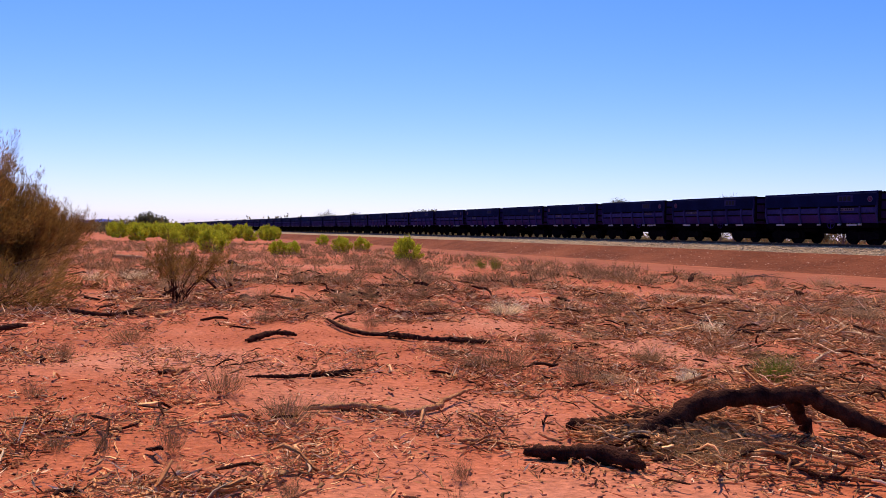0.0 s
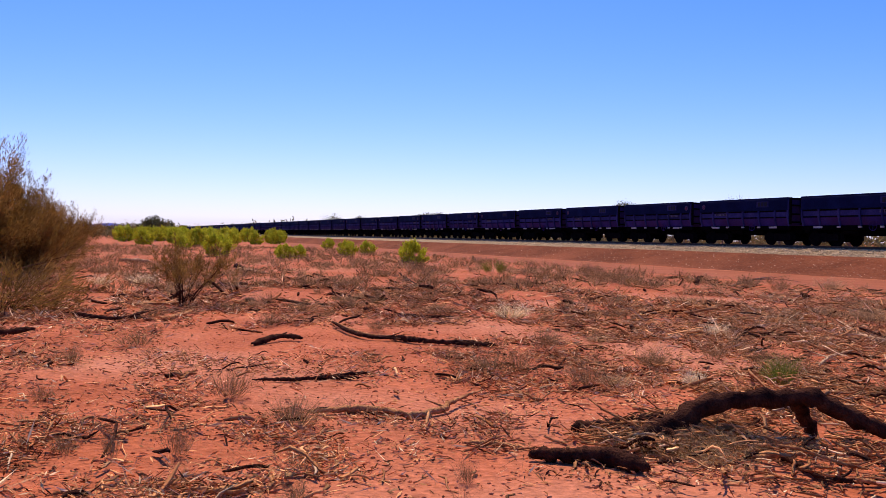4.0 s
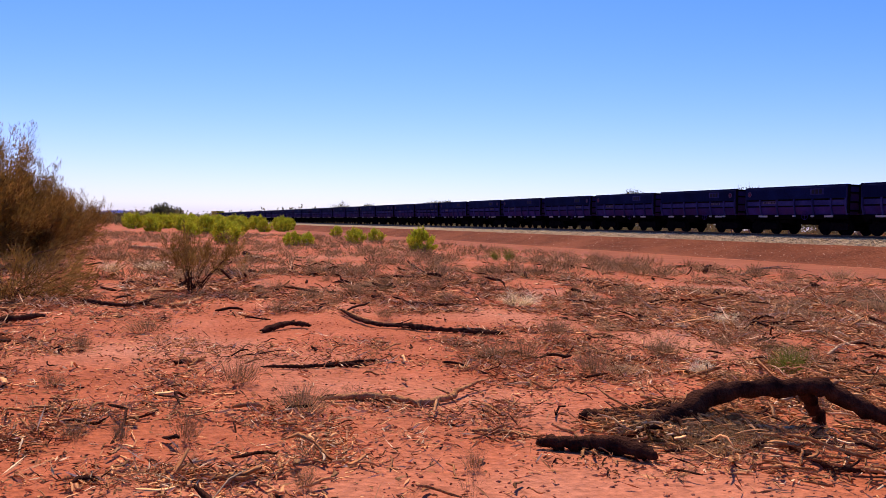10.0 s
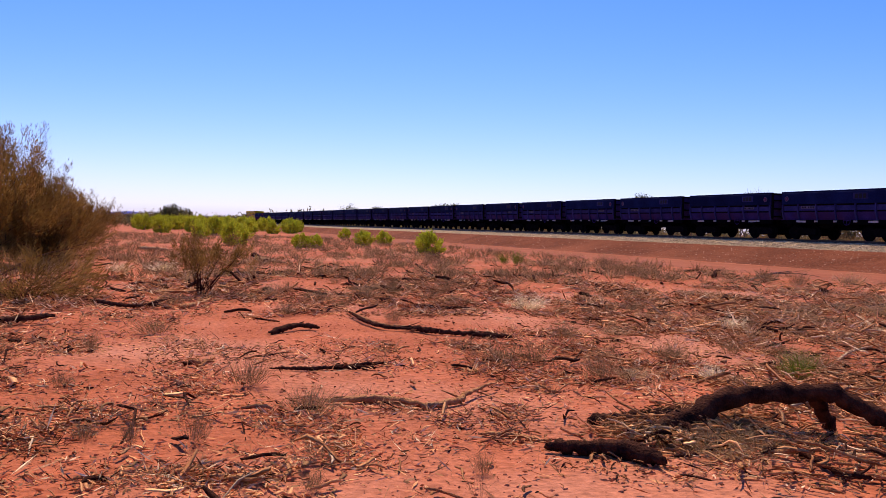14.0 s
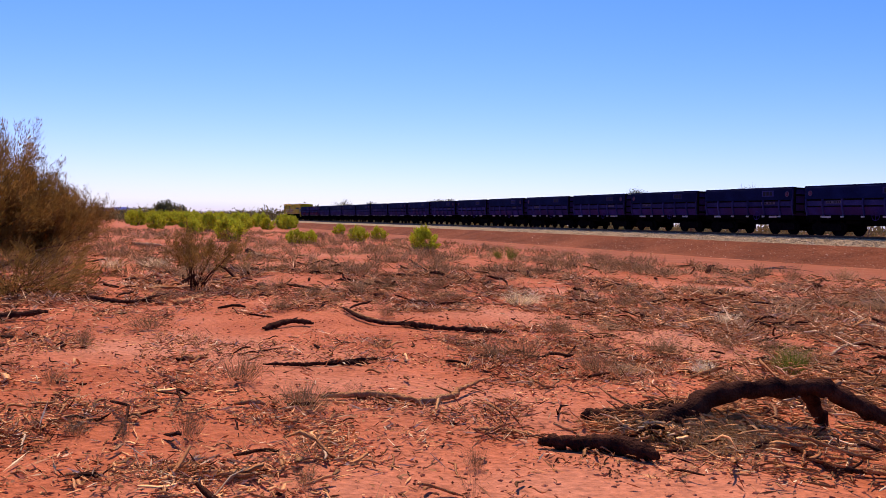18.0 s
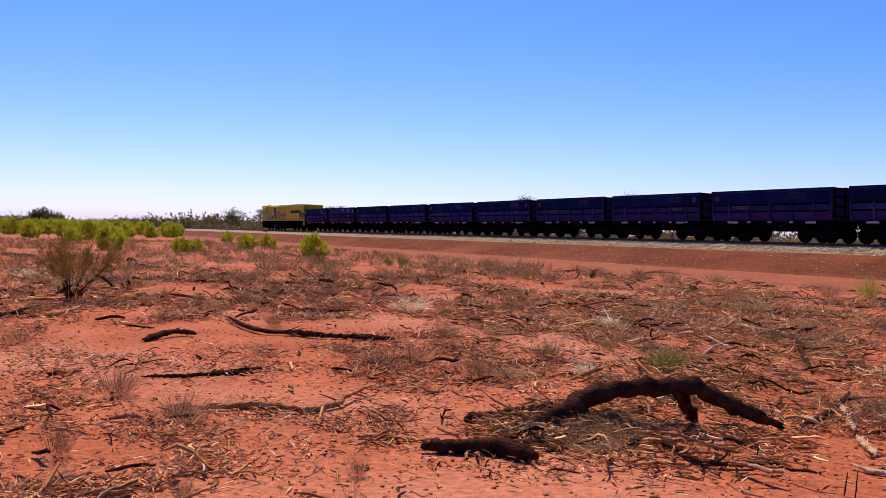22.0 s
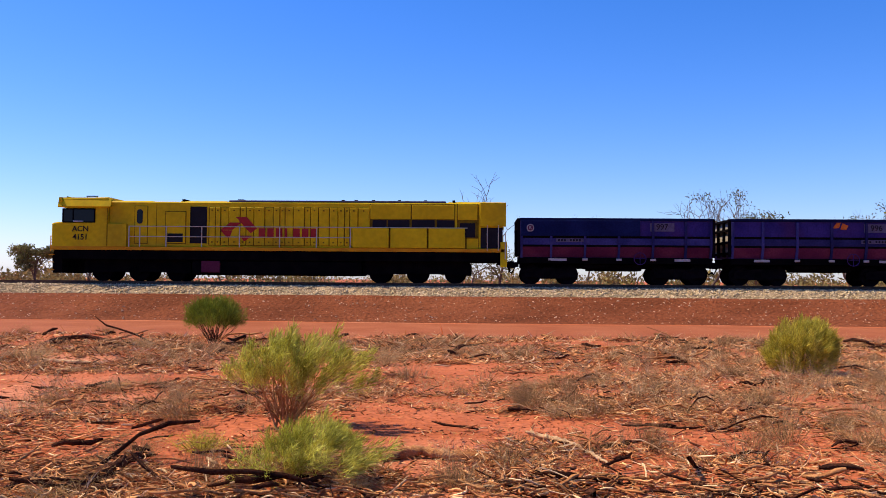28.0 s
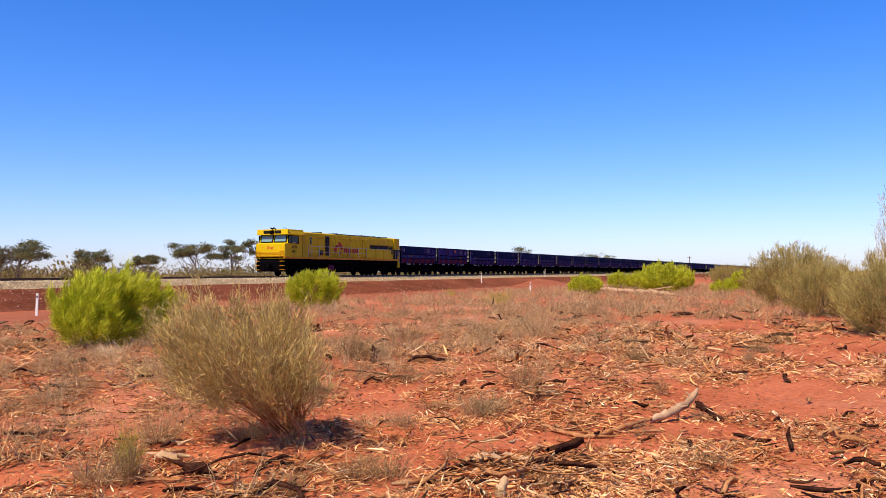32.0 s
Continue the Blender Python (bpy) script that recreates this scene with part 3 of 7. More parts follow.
    disc(bm, (x, y - 0.012, 2.55), 0.13, 0.01, sides=20)
    part("round_mark_field", bm, OREBAND, w)
    letters("R", 0.2, PALEPLATE if number else FADED, w, (x, y - 0.02, 2.55), "mark_letter")
    x = fx(2.25)
    y = -WH - 0.02
    part("code_plate", boxed(x - 0.62, x + 0.62, y - 0.004, y + 0.004, 1.92, 2.08), FADED, w, "long pale code plate")
    for k in range(8):
        if k != 3:
            text_bar(w, x - 0.54 + k * 0.135, x - 0.46 + k * 0.135, 1.95, 2.05, y - 0.006, DARKIN)
    for x, wd in ((fx(7.3), 0.35), (fx(1.75), 0.35)):
        part("data_plate", boxed(x - wd, x + wd, -WH - 0.05, -WH - 0.03, 1.06, 1.17), PALEPLATE, w, "small pale data plate")
    if flip:
        x = 4.85
        bm = bmesh.new()
        prism(bm, [(x - 0.36, 2.6), (x - 0.14, 2.86), (x + 0.02, 2.86), (x - 0.06, 2.62)], y - 0.008, y, "y")
        prism(bm, [(x + 0.0, 2.56), (x + 0.1, 2.84), (x + 0.36, 2.72), (x + 0.26, 2.54)], y - 0.008, y, "y")
        part("logo", bm, ORANGEDECAL, w, "orange-red angular logo")
    return w


def build_loco():
    """The diesel locomotive in its own space: cab end at x = 0, z up from the rail top."""
    L = empty("locomotive", "yellow diesel locomotive with black underframe and dark red lettering", "locomotive")
    H = 1.45
    # cab: profile seen from the side
    bm = bmesh.new()
    prism(bm, [(0.0, 1.42), (0.0, 2.62), (0.12, 2.68), (0.50, 2.72), (0.72, 3.52), (0.36, 3.56), (0.42, 3.8), (2.62, 3.86), (2.62, 1.42)], -H + 0.02, H - 0.02, "y")
    bmesh.ops.bevel(bm, geom=[e for e in bm.edges if abs(e.verts[0].co.y - e.verts[1].co.y) < 0.01], offset=0.06, segments=2, affect="EDGES", profile=0.5)
    part("cab", bm, YELLOW, L, "bright yellow cab")
    # visor: sloping band under the cab roof
    for s in (-1, 1):
        bm = bmesh.new()
        prism(bm, [(s * (H - 0.06), 3.84), (s * (H + 0.1), 3.42), (s * (H + 0.06), 3.38), (s * (H - 0.1), 3.40)], 0.33, 2.78)
        part("cab_visor", bm, YELLOW, L, "sloping pale yellow roof visor")
    bm = bmesh.new()
    prism(bm, [(0.30, 3.40), (0.36, 3.84), (0.48, 3.84), (0.5, 3.40)], -H - 0.05, H + 0.05, "y")
    part("front_visor", bm, YELLOW, L)
    # side windows with frames
    for s in (-1, 1):
        y = s * (H - 0.02)
        win = part("side_window", boxed(0.56, 1.98, y - 0.012, y + 0.012, 2.72, 3.28, bevel=0.005), GLASS, L, "dark cab side window")
        bm = bmesh.new()
        for x0, x1, z0, z1 in ((0.5, 2.04, 3.28, 3.33), (0.5, 2.04, 2.67, 2.72), (0.5, 0.56, 2.72, 3.28), (1.98, 2.04, 2.72, 3.28), (0.98, 1.03, 2.72, 3.28)):
            box(bm, x0, x1, y - 0.03, y + 0.03, z0, z1)
        part("window_frame", bm, BLACK, win)
        part("window_ledge", boxed(1.05, 1.5, min(y, y + s * 0.12), max(y, y + s * 0.12), 2.70, 2.76, bevel=0.01), PALEPLATE, win, "pale arm-rest ledge")
    # windscreen panes on the sloped front
    for s in (-1, 1):
        c = s * 0.66
        bm = bmesh.new()
        prism(bm, [(0.50, 2.82), (0.66, 3.40), (0.64, 3.41), (0.48, 2.83)], c - 0.54, c + 0.54, "y")
        ws = part("windscreen", bm, SCREEN, L, "windscreen pane with sky light in its colour")
        bm = bmesh.new()
        for u0, u1, a, b in ((c - 0.6, c - 0.54, 2.78, 3.45), (c + 0.54, c + 0.6, 2.78, 3.45)):
            prism(bm, [(0.475, a), (0.655, b), (0.625, b), (0.445, a)], u0, u1, "y")
        for a, b in ((2.76, 2.82), (3.40, 3.46)):
            x0 = 0.50 + (a - 2.82) * 0.276
            box(bm, x0 - 0.045, x0 + 0.03, c - 0.6, c + 0.6, a, b)
        part("screen_frame", bm, BLACK, ws)
        bm = bmesh.new()
        disc(bm, (0.29, s * 0.42, 3.62), 0.1, 0.08, "x", 14)
        disc(bm, (0.29, s * 0.68, 3.62), 0.1, 0.08, "x", 14)
        box(bm, 0.27, 0.33, s * 0.55 - 0.3, s * 0.55 + 0.3, 3.5, 3.74, bevel=0.02)
        part("number_box", bm, DARKIN, L, "dark number and lamp box")
    bm = bmesh.new()
    rod(bm, (0.5, -0.25, 3.85), (0.15, -0.25, 3.95), 0.05, 8)
    rod(bm, (0.5, 0.0, 3.85), (0.10, 0.0, 3.93), 0.06, 8)
    box(bm, 0.22, 0.34, -0.2, 0.2, 3.45, 3.75, bevel=0.03)
    part("horn", bm, BLACK, L)
    for z in (1.62, 1.76, 1.9):
        part("nose_bar", boxed(-0.03, 0.02, -1.35, 1.35, z - 0.025, z + 0.025), ORANGE, L)
    bm = bmesh.new()
    prism(bm, [(-0.34, 2.16), (-0.22, 2.40), (-0.1, 2.40), (-0.12, 2.24), (0.06, 2.18)], -0.012, 0.0, "y")
    prism(bm, [(0.34, 2.34), (0.22, 2.10), (0.1, 2.10), (0.12, 2.26), (-0.06, 2.32)], -0.012, 0.0, "y")
    bmesh.ops.rotate(bm, verts=bm.verts, cent=(0, 0, 0), matrix=Matrix.Rotation(radians(-90), 3, "Z"))
    bmesh.ops.translate(bm, verts=bm.verts, vec=(-0.004, 0.0, 0.05))
    part("nose_logo", bm, ORANGEDECAL, L, "orange angular logo")
    # pilot, coupler, hoses at the cab end
    bm = bmesh.new()
    prism(bm, [(0.1, 1.42), (0.0, 1.1), (0.05, 0.35), (0.45, 0.35), (0.5, 1.42)], -1.3, 1.3, "y")
    part("pilot", bm, BLACK, L)
    bm = bmesh.new()
    box(bm, -0.25, 0.1, -0.13, 0.13, 0.78, 1.02, bevel=0.03)
    disc(bm, (-0.3, 0, 0.9), 0.15, 0.32, "z", 10)
    for y, d in ((-0.55, 0.42), (-0.75, 0.5), (0.55, 0.4), (0.75, 0.46), (-0.35, 0.35)):
        rod(bm, (0.02, y, 1.2), (-0.14, y * 0.95, 1.2 - d), 0.03)
        rod(bm, (-0.14, y * 0.95, 1.2 - d), (-0.06, y * 0.8, 0.6), 0.03)
    part("coupler", bm, DUSTYBLACK, L)
    bm = bmesh.new()
    for s in (-1, 1):
        for a in (1.0, 1.35):
            rod(bm, (-0.06, s * a, 1.35), (-0.06, s * a, 2.05), 0.02)
        for z in (0.5, 0.85, 1.2):
            box(bm, -0.12, 0.1, s * 1.2 - 0.2, s * 1.2 + 0.2, z - 0.02, z + 0.02)
        rod(bm, (-0.06, s * 1.0, 2.05), (-0.06, s * 1.35, 2.05), 0.02)
    part("front_steps", bm, ORANGE, L)
    # long hood
    part("hood", boxed(2.6, 20.75, -1.3, 1.3, 1.55, 3.68, bevel=0.05), YELLOW, L, "long yellow engine hood")
    part("deck", boxed(0.0, 20.95, -H, H, 1.42, 1.58, bevel=0.01), ORANGE, L, "orange-yellow side sill and walkway")
    # box behind the cab
    for s in (-1, 1):
        y = s * H
        part("battery_box", boxed(2.62, 3.5, min(y, y - s * 0.2), max(y, y - s * 0.2), 1.58, 2.64, bevel=0.015), YELLOW, L)
        yy = s * 1.3
        # dark backing strips stand for the shade in the gaps round doors and panels
        for x0, x1, z0, z1 in ((3.82, 4.45, 1.72, 3.48), (5.26, 6.24, 1.71, 3.24), (7.28, 14.42, 1.66, 3.44), (14.72, 18.63, 2.48, 3.61), (18.72, 19.68, 2.05, 3.63), (13.9, 19.17, 1.585, 2.52)):
            part("door_seal", boxed(x0, x1, min(yy, yy + s * 0.008), max(yy, yy + s * 0.008), z0, z1), SEAM, L, "dark strip for the shaded gaps round the doors")
        for x in (4.85, 19.7):
            part("panel_seam", boxed(x - 0.012, x + 0.012, min(yy, yy + s * 0.006), max(yy, yy + s * 0.006), 1.6, 3.6), SEAM, L, "dark panel seam")
        part("cab_seam", boxed(2.59, 2.62, min(y, y + s * 0.004), max(y, y + s * 0.004), 1.6, 3.35), SEAM, L, "dark panel seam")
        d = part("hood_door", boxed(3.85, 4.42, min(yy, yy + s * 0.03), max(yy, yy + s * 0.03), 1.75, 3.45, bevel=0.01), YELLOW, L)
        bm = bmesh.new()
        prism(bm, [(4.08 + 0.14 * math.cos(a), 2.98 + (0.2 if math.sin(a) > 0 else -0.2) + 0.14 * math.sin(a)) for a in [k * math.tau / 16 + 0.05 for k in range(16)]], yy + s * 0.03, yy + s * 0.045, "y")
        part("door_window", bm, GLASS, d, "small rounded dark window")
        p = part("access_panel", boxed(5.3, 6.2, min(yy, yy + s * 0.05), max(yy, yy + s * 0.05), 1.75, 3.2, bevel=0.012), YELLOW, L)
        part("panel_vent", boxed(5.38, 6.1, min(yy + s * 0.05, yy + s * 0.06), max(yy + s * 0.05, yy + s * 0.06), 1.8, 2.2), DARKIN, p, "dark vent opening")
        part("open_doorway", boxed(6.42, 7.2, min(yy, yy + s * 0.012), max(yy, yy + s * 0.012), 1.75, 3.45), DARKIN, L, "dark open doorway")
        part("door_jamb", boxed(6.36, 6.42, min(yy, yy + s * 0.06), max(yy, yy + s * 0.06), 1.72, 3.48), YELLOW, L)
        widths = (0.30, 0.24, 0.38, 0.52, 0.28, 0.36, 0.50, 0.40)
        x, k = 7.3, 0
        while x < 14.4:
            wd = widths[k % 8]
            out = (0.045, 0.075, 0.03, 0.075, 0.045)[k % 5]
            b = part("engine_door", boxed(x + 0.025, x + wd - 0.015, min(yy, yy + s * out), max(yy, yy + s * out), 1.68, 3.42, bevel=0.012), YELLOW, L)
            for z in (1.82, 3.28):
                part("latch", boxed(x + wd / 2 - 0.035, x + wd / 2 + 0.035, min(yy + s * out, yy + s * (out + 0.02)), max(yy + s * out, yy + s * (out + 0.02)), z - 0.03, z + 0.03), SEAM, b)
            x += wd
            k += 1
        # radiator side: flush panels above a row of dark grilles
        for x0, x1 in ((14.75, 16.6), (16.66, 18.6)):
            part("radiator_panel", boxed(x0, x1, min(yy, yy + s * 0.04), max(yy, yy + s * 0.04), 2.92, 3.58, bevel=0.015), YELLOW, L)
        for x0, x1 in ((14.85, 15.5), (15.55, 16.55), (16.65, 17.7), (17.8, 18.6)):
            part("radiator_grille", boxed(x0, x1, min(yy, yy + s * 0.02), max(yy, yy + s * 0.02), 2.52, 2.88), DARKIN, L, "dark grille opening")
        for k in range(3):
            x0 = 13.95 + k * 1.74
            y0 = s * (H + 0.02)
            part("side_box", boxed(x0, x0 + 1.66, min(y0, yy), max(y0, yy), 1.60, 2.5, bevel=0.02), YELLOW, L, "low yellow equipment box")
        part("rear_panel", boxed(18.75, 19.65, min(yy, yy + s * 0.04), max(yy, yy + s * 0.04), 2.9, 3.6, bevel=0.015), YELLOW, L)
        part("rear_vent", boxed(18.85, 19.55, min(yy, yy + s * 0.03), max(yy, yy + s * 0.03), 2.1, 2.75), DARKIN, L)
        part("rear_cap", boxed(19.75, 20.95, min(yy, y), max(yy, y), 2.6, 3.7, bevel=0.03), YELLOW, L)
        part("rear_opening", boxed(19.8, 20.8, min(yy, yy + s * 0.02), max(yy, yy + s * 0.02), 1.6, 2.55), DARKIN, L)
        bm = bmesh.new()
        for x in (20.1, 20.6):
            rod(bm, (x, y, 1.5), (x, y, 2.66), 0.02)
        rod(bm, (20.92, y, 1.1), (20.92, y, 2.3), 0.025)
        part("rear_grab_rail", bm, GREYP, L)
        # walkway handrail
        bm = bmesh.new()
        yr = s * (H - 0.03)
        rod(bm, (3.6, yr, 2.52), (19.2, yr, 2.52), 0.02)
        rod(bm, (3.6, yr, 2.05), (13.9, yr, 2.05), 0.018)
        part("handrail", bm, GREYP, L)
        for x in (3.62, 4.12, 5.35, 7.0, 8.75, 10.6, 12.3, 13.85):
            bm = bmesh.new()
            rod(bm, (x, yr, 1.5), (x, yr, 2.53), 0.026)
            part("stanchion", bm, GREYP, L)
    # roof line: dark grating, ridge caps and fittings
    part("roof_walk", boxed(8.2, 18.2, -1.27, 1.27, 3.675, 3.755, bevel=0.02), ROOF, L, "dark grey roof grating")
    for x0, x1, z in ((2.8, 4.6, 3.72), (5.9, 8.1, 3.72), (18.3, 20.7, 3.73)):
        part("roof_cap", boxed(x0, x1, -1.15, 1.15, 3.62, z, bevel=0.03), YELLOW, L)
    for x in (6.0, 8.6, 8.75, 13.4, 14.0, 14.8, 16.0, 17.2, 18.5):
        part("roof_fitting", boxed(x, x + 0.12, -1.2, 1.2, 3.66, 3.80), BLACK, L)
    bm = bmesh.new()
    for x in (1.25, 1.7):
        rod(bm, (x, -0.5, 3.84), (x, -0.5, 3.98), 0.02)
    rod(bm, (1.2, -0.5, 3.98), (1.75, -0.5, 3.98), 0.025)
    part("roof_aerial", bm, BLACK, L)
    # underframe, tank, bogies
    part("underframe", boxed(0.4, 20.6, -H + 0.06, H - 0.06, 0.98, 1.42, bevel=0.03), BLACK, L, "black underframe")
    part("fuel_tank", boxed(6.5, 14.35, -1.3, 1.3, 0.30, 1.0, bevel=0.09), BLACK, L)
    part("equipment_case", boxed(7.0, 7.85, -1.42, -1.28, 0.42, 0.95, bevel=0.02), OREBAND, L, "small reddish equipment case")
    for x in (3.9, 16.9):
        build_bogie(L, x, (-1.75, 0.0, 1.75), 0.48, 0.75, 0.42, 0.98, 2.5, BLACK)
    # rear coupling
    bm = bmesh.new()
    box(bm, 20.8, 21.2, -0.13, 0.13, 0.78, 1.02, bevel=0.03)
    disc(bm, (21.25, 0, 0.9), 0.15, 0.32, "z", 10)
    for y in (-0.5, -0.7, 0.55):
        rod(bm, (20.95, y, 1.2), (21.2, y * 0.9, 0.6), 0.03)
    part("rear_coupler", bm, DUSTYBLACK, L)
    part("rear_wall", boxed(20.6, 20.95, -1.35, 1.35, 0.9, 1.45, bevel=0.02), BLACK, L)
    part("rear_step", boxed(20.7, 21.0, -H, -H + 0.2, 0.75, 1.9, bevel=0.02), YELLOW, L)
    # markings
    letters("ACN", 0.36, DARKIN, L, (1.36, -H + 0.0, 2.38), "lettering")
    letters("4151", 0.36, DARKIN, L, (1.36, -H + 0.0, 2.0), "lettering")
    yb = -1.377
    bm = bmesh.new()
    for pts in ([(7.85, 2.38), (8.3, 2.72), (8.85, 2.72), (8.4, 2.38)], [(7.85, 2.36), (8.4, 2.36), (8.3, 2.06), (8.15, 2.04)], [(8.55, 2.98), (9.05, 2.98), (9.55, 2.45), (9.25, 2.22)], [(8.75, 2.12), (9.35, 2.12), (8.95, 1.85)]):
        prism(bm, pts, yb - 0.006, yb, "y")
    part("side_logo", bm, MAROON, L, "dark red angular arrow logo")
    for k in range(7):
        x0 = 9.62 + k * 0.40
        part("brand_bar", boxed(x0, x0 + (0.3 if k != 3 else 0.12), yb - 0.006, yb, 2.06, 2.46), MAROON, L, "dark red lettering block")
    return L


loco = build_loco()
wagon_a = build_wagon(False, 997)
wagon_b = build_wagon(True, 996)
pair_a, pair_b = build_wagon(False, 0), build_wagon(True, 0)
wagons = [wagon_a, wagon_b, pair_a, pair_b]
for k in range(4, 70):
    wagons.append(copy_thing(pair_a if k % 2 == 0 else pair_b, pose(0, 0, 0)))


# ---- wood and plants ----
def tubes(paths, sides=6, seed=0, knobbly=0.0):
    """Tapered bent tubes: each path is (points, radii). Returns corners and quads."""
    r = np.random.default_rng(seed)
    vs, fs, base = [], [], 0
    a = np.arange(sides) * 2 * np.pi / sides
    for pts, rad in paths:
        p = np.asarray(pts, float)
        k = len(p)
        d = np.gradient(p, axis=0)
        d /= np.linalg.norm(d, axis=1)[:, None] + 1e-9
        ref = np.where(np.abs(d[:, 2:3]) > 0.9, [[1.0, 0, 0]], [[0, 0, 1.0]])
        u = np.cross(d, ref)
        u /= np.linalg.norm(u, axis=1)[:, None] + 1e-9
        w = np.cross(d, u)
        rr = np.asarray(rad, float)[:, None] * (1 + knobbly * (r.random((k, sides)) - 0.5))
        v = p[:, None] + u[:, None] * (np.cos(a) * rr)[..., None] + w[:, None] * (np.sin(a) * rr)[..., None]
        vs.append(v.reshape(-1, 3))
        i, j = np.meshgrid(np.arange(k - 1), np.arange(sides), indexing="ij")
        q = np.stack([i * sides + j, i * sides + (j + 1) % sides, (i + 1) * sides + (j + 1) % sides, (i + 1) * sides + j], -1).reshape(-1, 4) + base
        fs.append(q)
        for ring in (0, k - 1):
            c = base + ring * sides
            cap = [(c + m, c + m + 1, c + m + 2, c + m + 3) for m in range(0, sides - 3, 2)] if sides > 3 else []
            if sides == 6:
                cap = [(c, c + 1, c + 2, c + 3), (c, c + 3, c + 4, c + 5)]
            elif sides == 8:
                cap = [(c, c + 1, c + 2, c + 3), (c, c + 3, c + 4, c + 7), (c + 4, c + 5, c + 6, c + 7)]
            if cap:
                fs.append(np.array(cap))
        base += k * sides
    return np.concatenate(vs), np.concatenate(fs)


def smooth_path(ctrl, n):
    """A rounded line through a few points."""
    c = np.asarray(ctrl, float)
    if len(c) == 2:
        s = np.linspace(0, 1, n)[:, None]
        return c[0] * (1 - s) + c[1] * s
    t = np.linspace(0, len(c) - 1.0001, n)
    i = t.astype(int)
    f = (t - i)[:, None]
    p = np.vstack([2 * c[0] - c[1], c, 2 * c[-1] - c[-2]])
    a, b, d, e = p[i], p[i + 1], p[i + 2], p[i + 3]
    return 0.5 * (2 * b + (d - a) * f + (2 * a - 5 * b + 4 * d - e) * f ** 2 + (3 * b - a - 3 * d + e) * f ** 3)


wood_count = [100]


def fallen_wood(ctrl, r0, r1, mat, label, name="fallen_branch", forks=2, category="branch"):
    """A weathered branch or log lying on the ground: (x, y, height of its axis over the ground) points."""
    wood_count[0] += 1
    r = np.random.default_rng(wood_count[0])
    c = np.array([(x, y, float(ground_z(x, y)) + h) for x, y, h in ctrl])
    length = np.linalg.norm(np.diff(c, axis=0), axis=1).sum()
    n = min(max(7, int(length / max(r0, 0.02) * 1.6)), 64)
    p = smooth_path(c, n)
    wob = (r.random((n, 3)) - 0.5) * r0 * (0.25 if r0 > 0.05 else 0.5)
    p[1:-1] += wob[1:-1]
    rad = np.linspace(r0, r1, n) * (1 + (r.random(n) - 0.5) * 0.2 + 0.08 * np.sin(np.linspace(0, 9, n) + wood_count[0]))
    ends = np.minimum(np.arange(n), np.arange(n)[::-1]) / (n - 1)
    rad *= np.clip(0.45 + 4.0 * ends, 0, 1)
    paths = [(p, rad)]
    for k in range(forks):
        i = int(n * (0.35 + 0.55 * r.random()))
        i = min(i, n - 2)
        d = p[i + 1] - p[i]
        side = np.array([-d[1], d[0], 0]) * (1 if r.random() > 0.5 else -1)
        side /= np.linalg.norm(side) + 1e-9
        d /= np.linalg.norm(d) + 1e-9
        ln = length * (0.10 + 0.16 * r.random())
        tip = p[i] + (d * 0.6 + side * 0.7) * ln + np.array([0, 0, (r.random() - 0.3) * ln * 0.3])
        tip[2] = max(tip[2], float(ground_z(tip[0], tip[1])) + 0.008)
        mid = (p[i] + tip) / 2 + (r.random(3) - 0.5) * ln * 0.15
        paths.append((smooth_path([p[i], mid, tip], 5), np.linspace(rad[i] * 0.55, rad[i] * 0.18, 5)))
    chunk = name == "wood_chunk"
    if chunk:
        # a split billet: splintered ends
        d = (c[-1] - c[0]) / (length + 1e-9)
        for k in range(3):
            e = c[-1] if k % 2 else c[0]
            w = d * (1 if k % 2 else -1) + r.normal(size=3) * 0.25
            q = e + r.normal(size=3) * r0 * 0.3
            paths.append((smooth_path([q - w * r0, q + w * r0 * 0.8, q + w * r0 * (1.5 + 1.5 * r.random())], 4), np.array([0.5, 0.42, 0.25, 0.05]) * r0))
    v, f = tubes(paths, 8 if r0 > 0.035 else 6, wood_count[0], 0.75 if chunk else 0.42)
    if chunk:
        v[:, 2] = c[0][2] + (v[:, 2] - c[0][2]) * 0.62
    ob = part_np(name, v - c[0], f, mat, smooth=r0 < 0.03)
    ob.location = c[0]
    return tagged(ob, label, category, "fallen dead wood on the ground")


def blades(pos, way, length, width, r):
    """Narrow pointed leaves from arrays of places and directions."""
    n = len(pos)
    way = way / (np.linalg.norm(way, axis=1)[:, None] + 1e-9)
    side = np.cross(way, r.normal(size=(n, 3)))
    side /= np.linalg.norm(side, axis=1)[:, None] + 1e-9
    ln, wd = np.broadcast_to(length, n)[:, None], np.broadcast_to(width, n)[:, None]
    v = np.stack([pos, pos + way * ln * 0.45 + side * wd * 0.5, pos + way * ln, pos + way * ln * 0.45 - side * wd * 0.5], 1)
    return v.reshape(-1, 3), np.arange(4 * n).reshape(n, 4)


WIND = np.array([0.55, -0.45, 0.0])


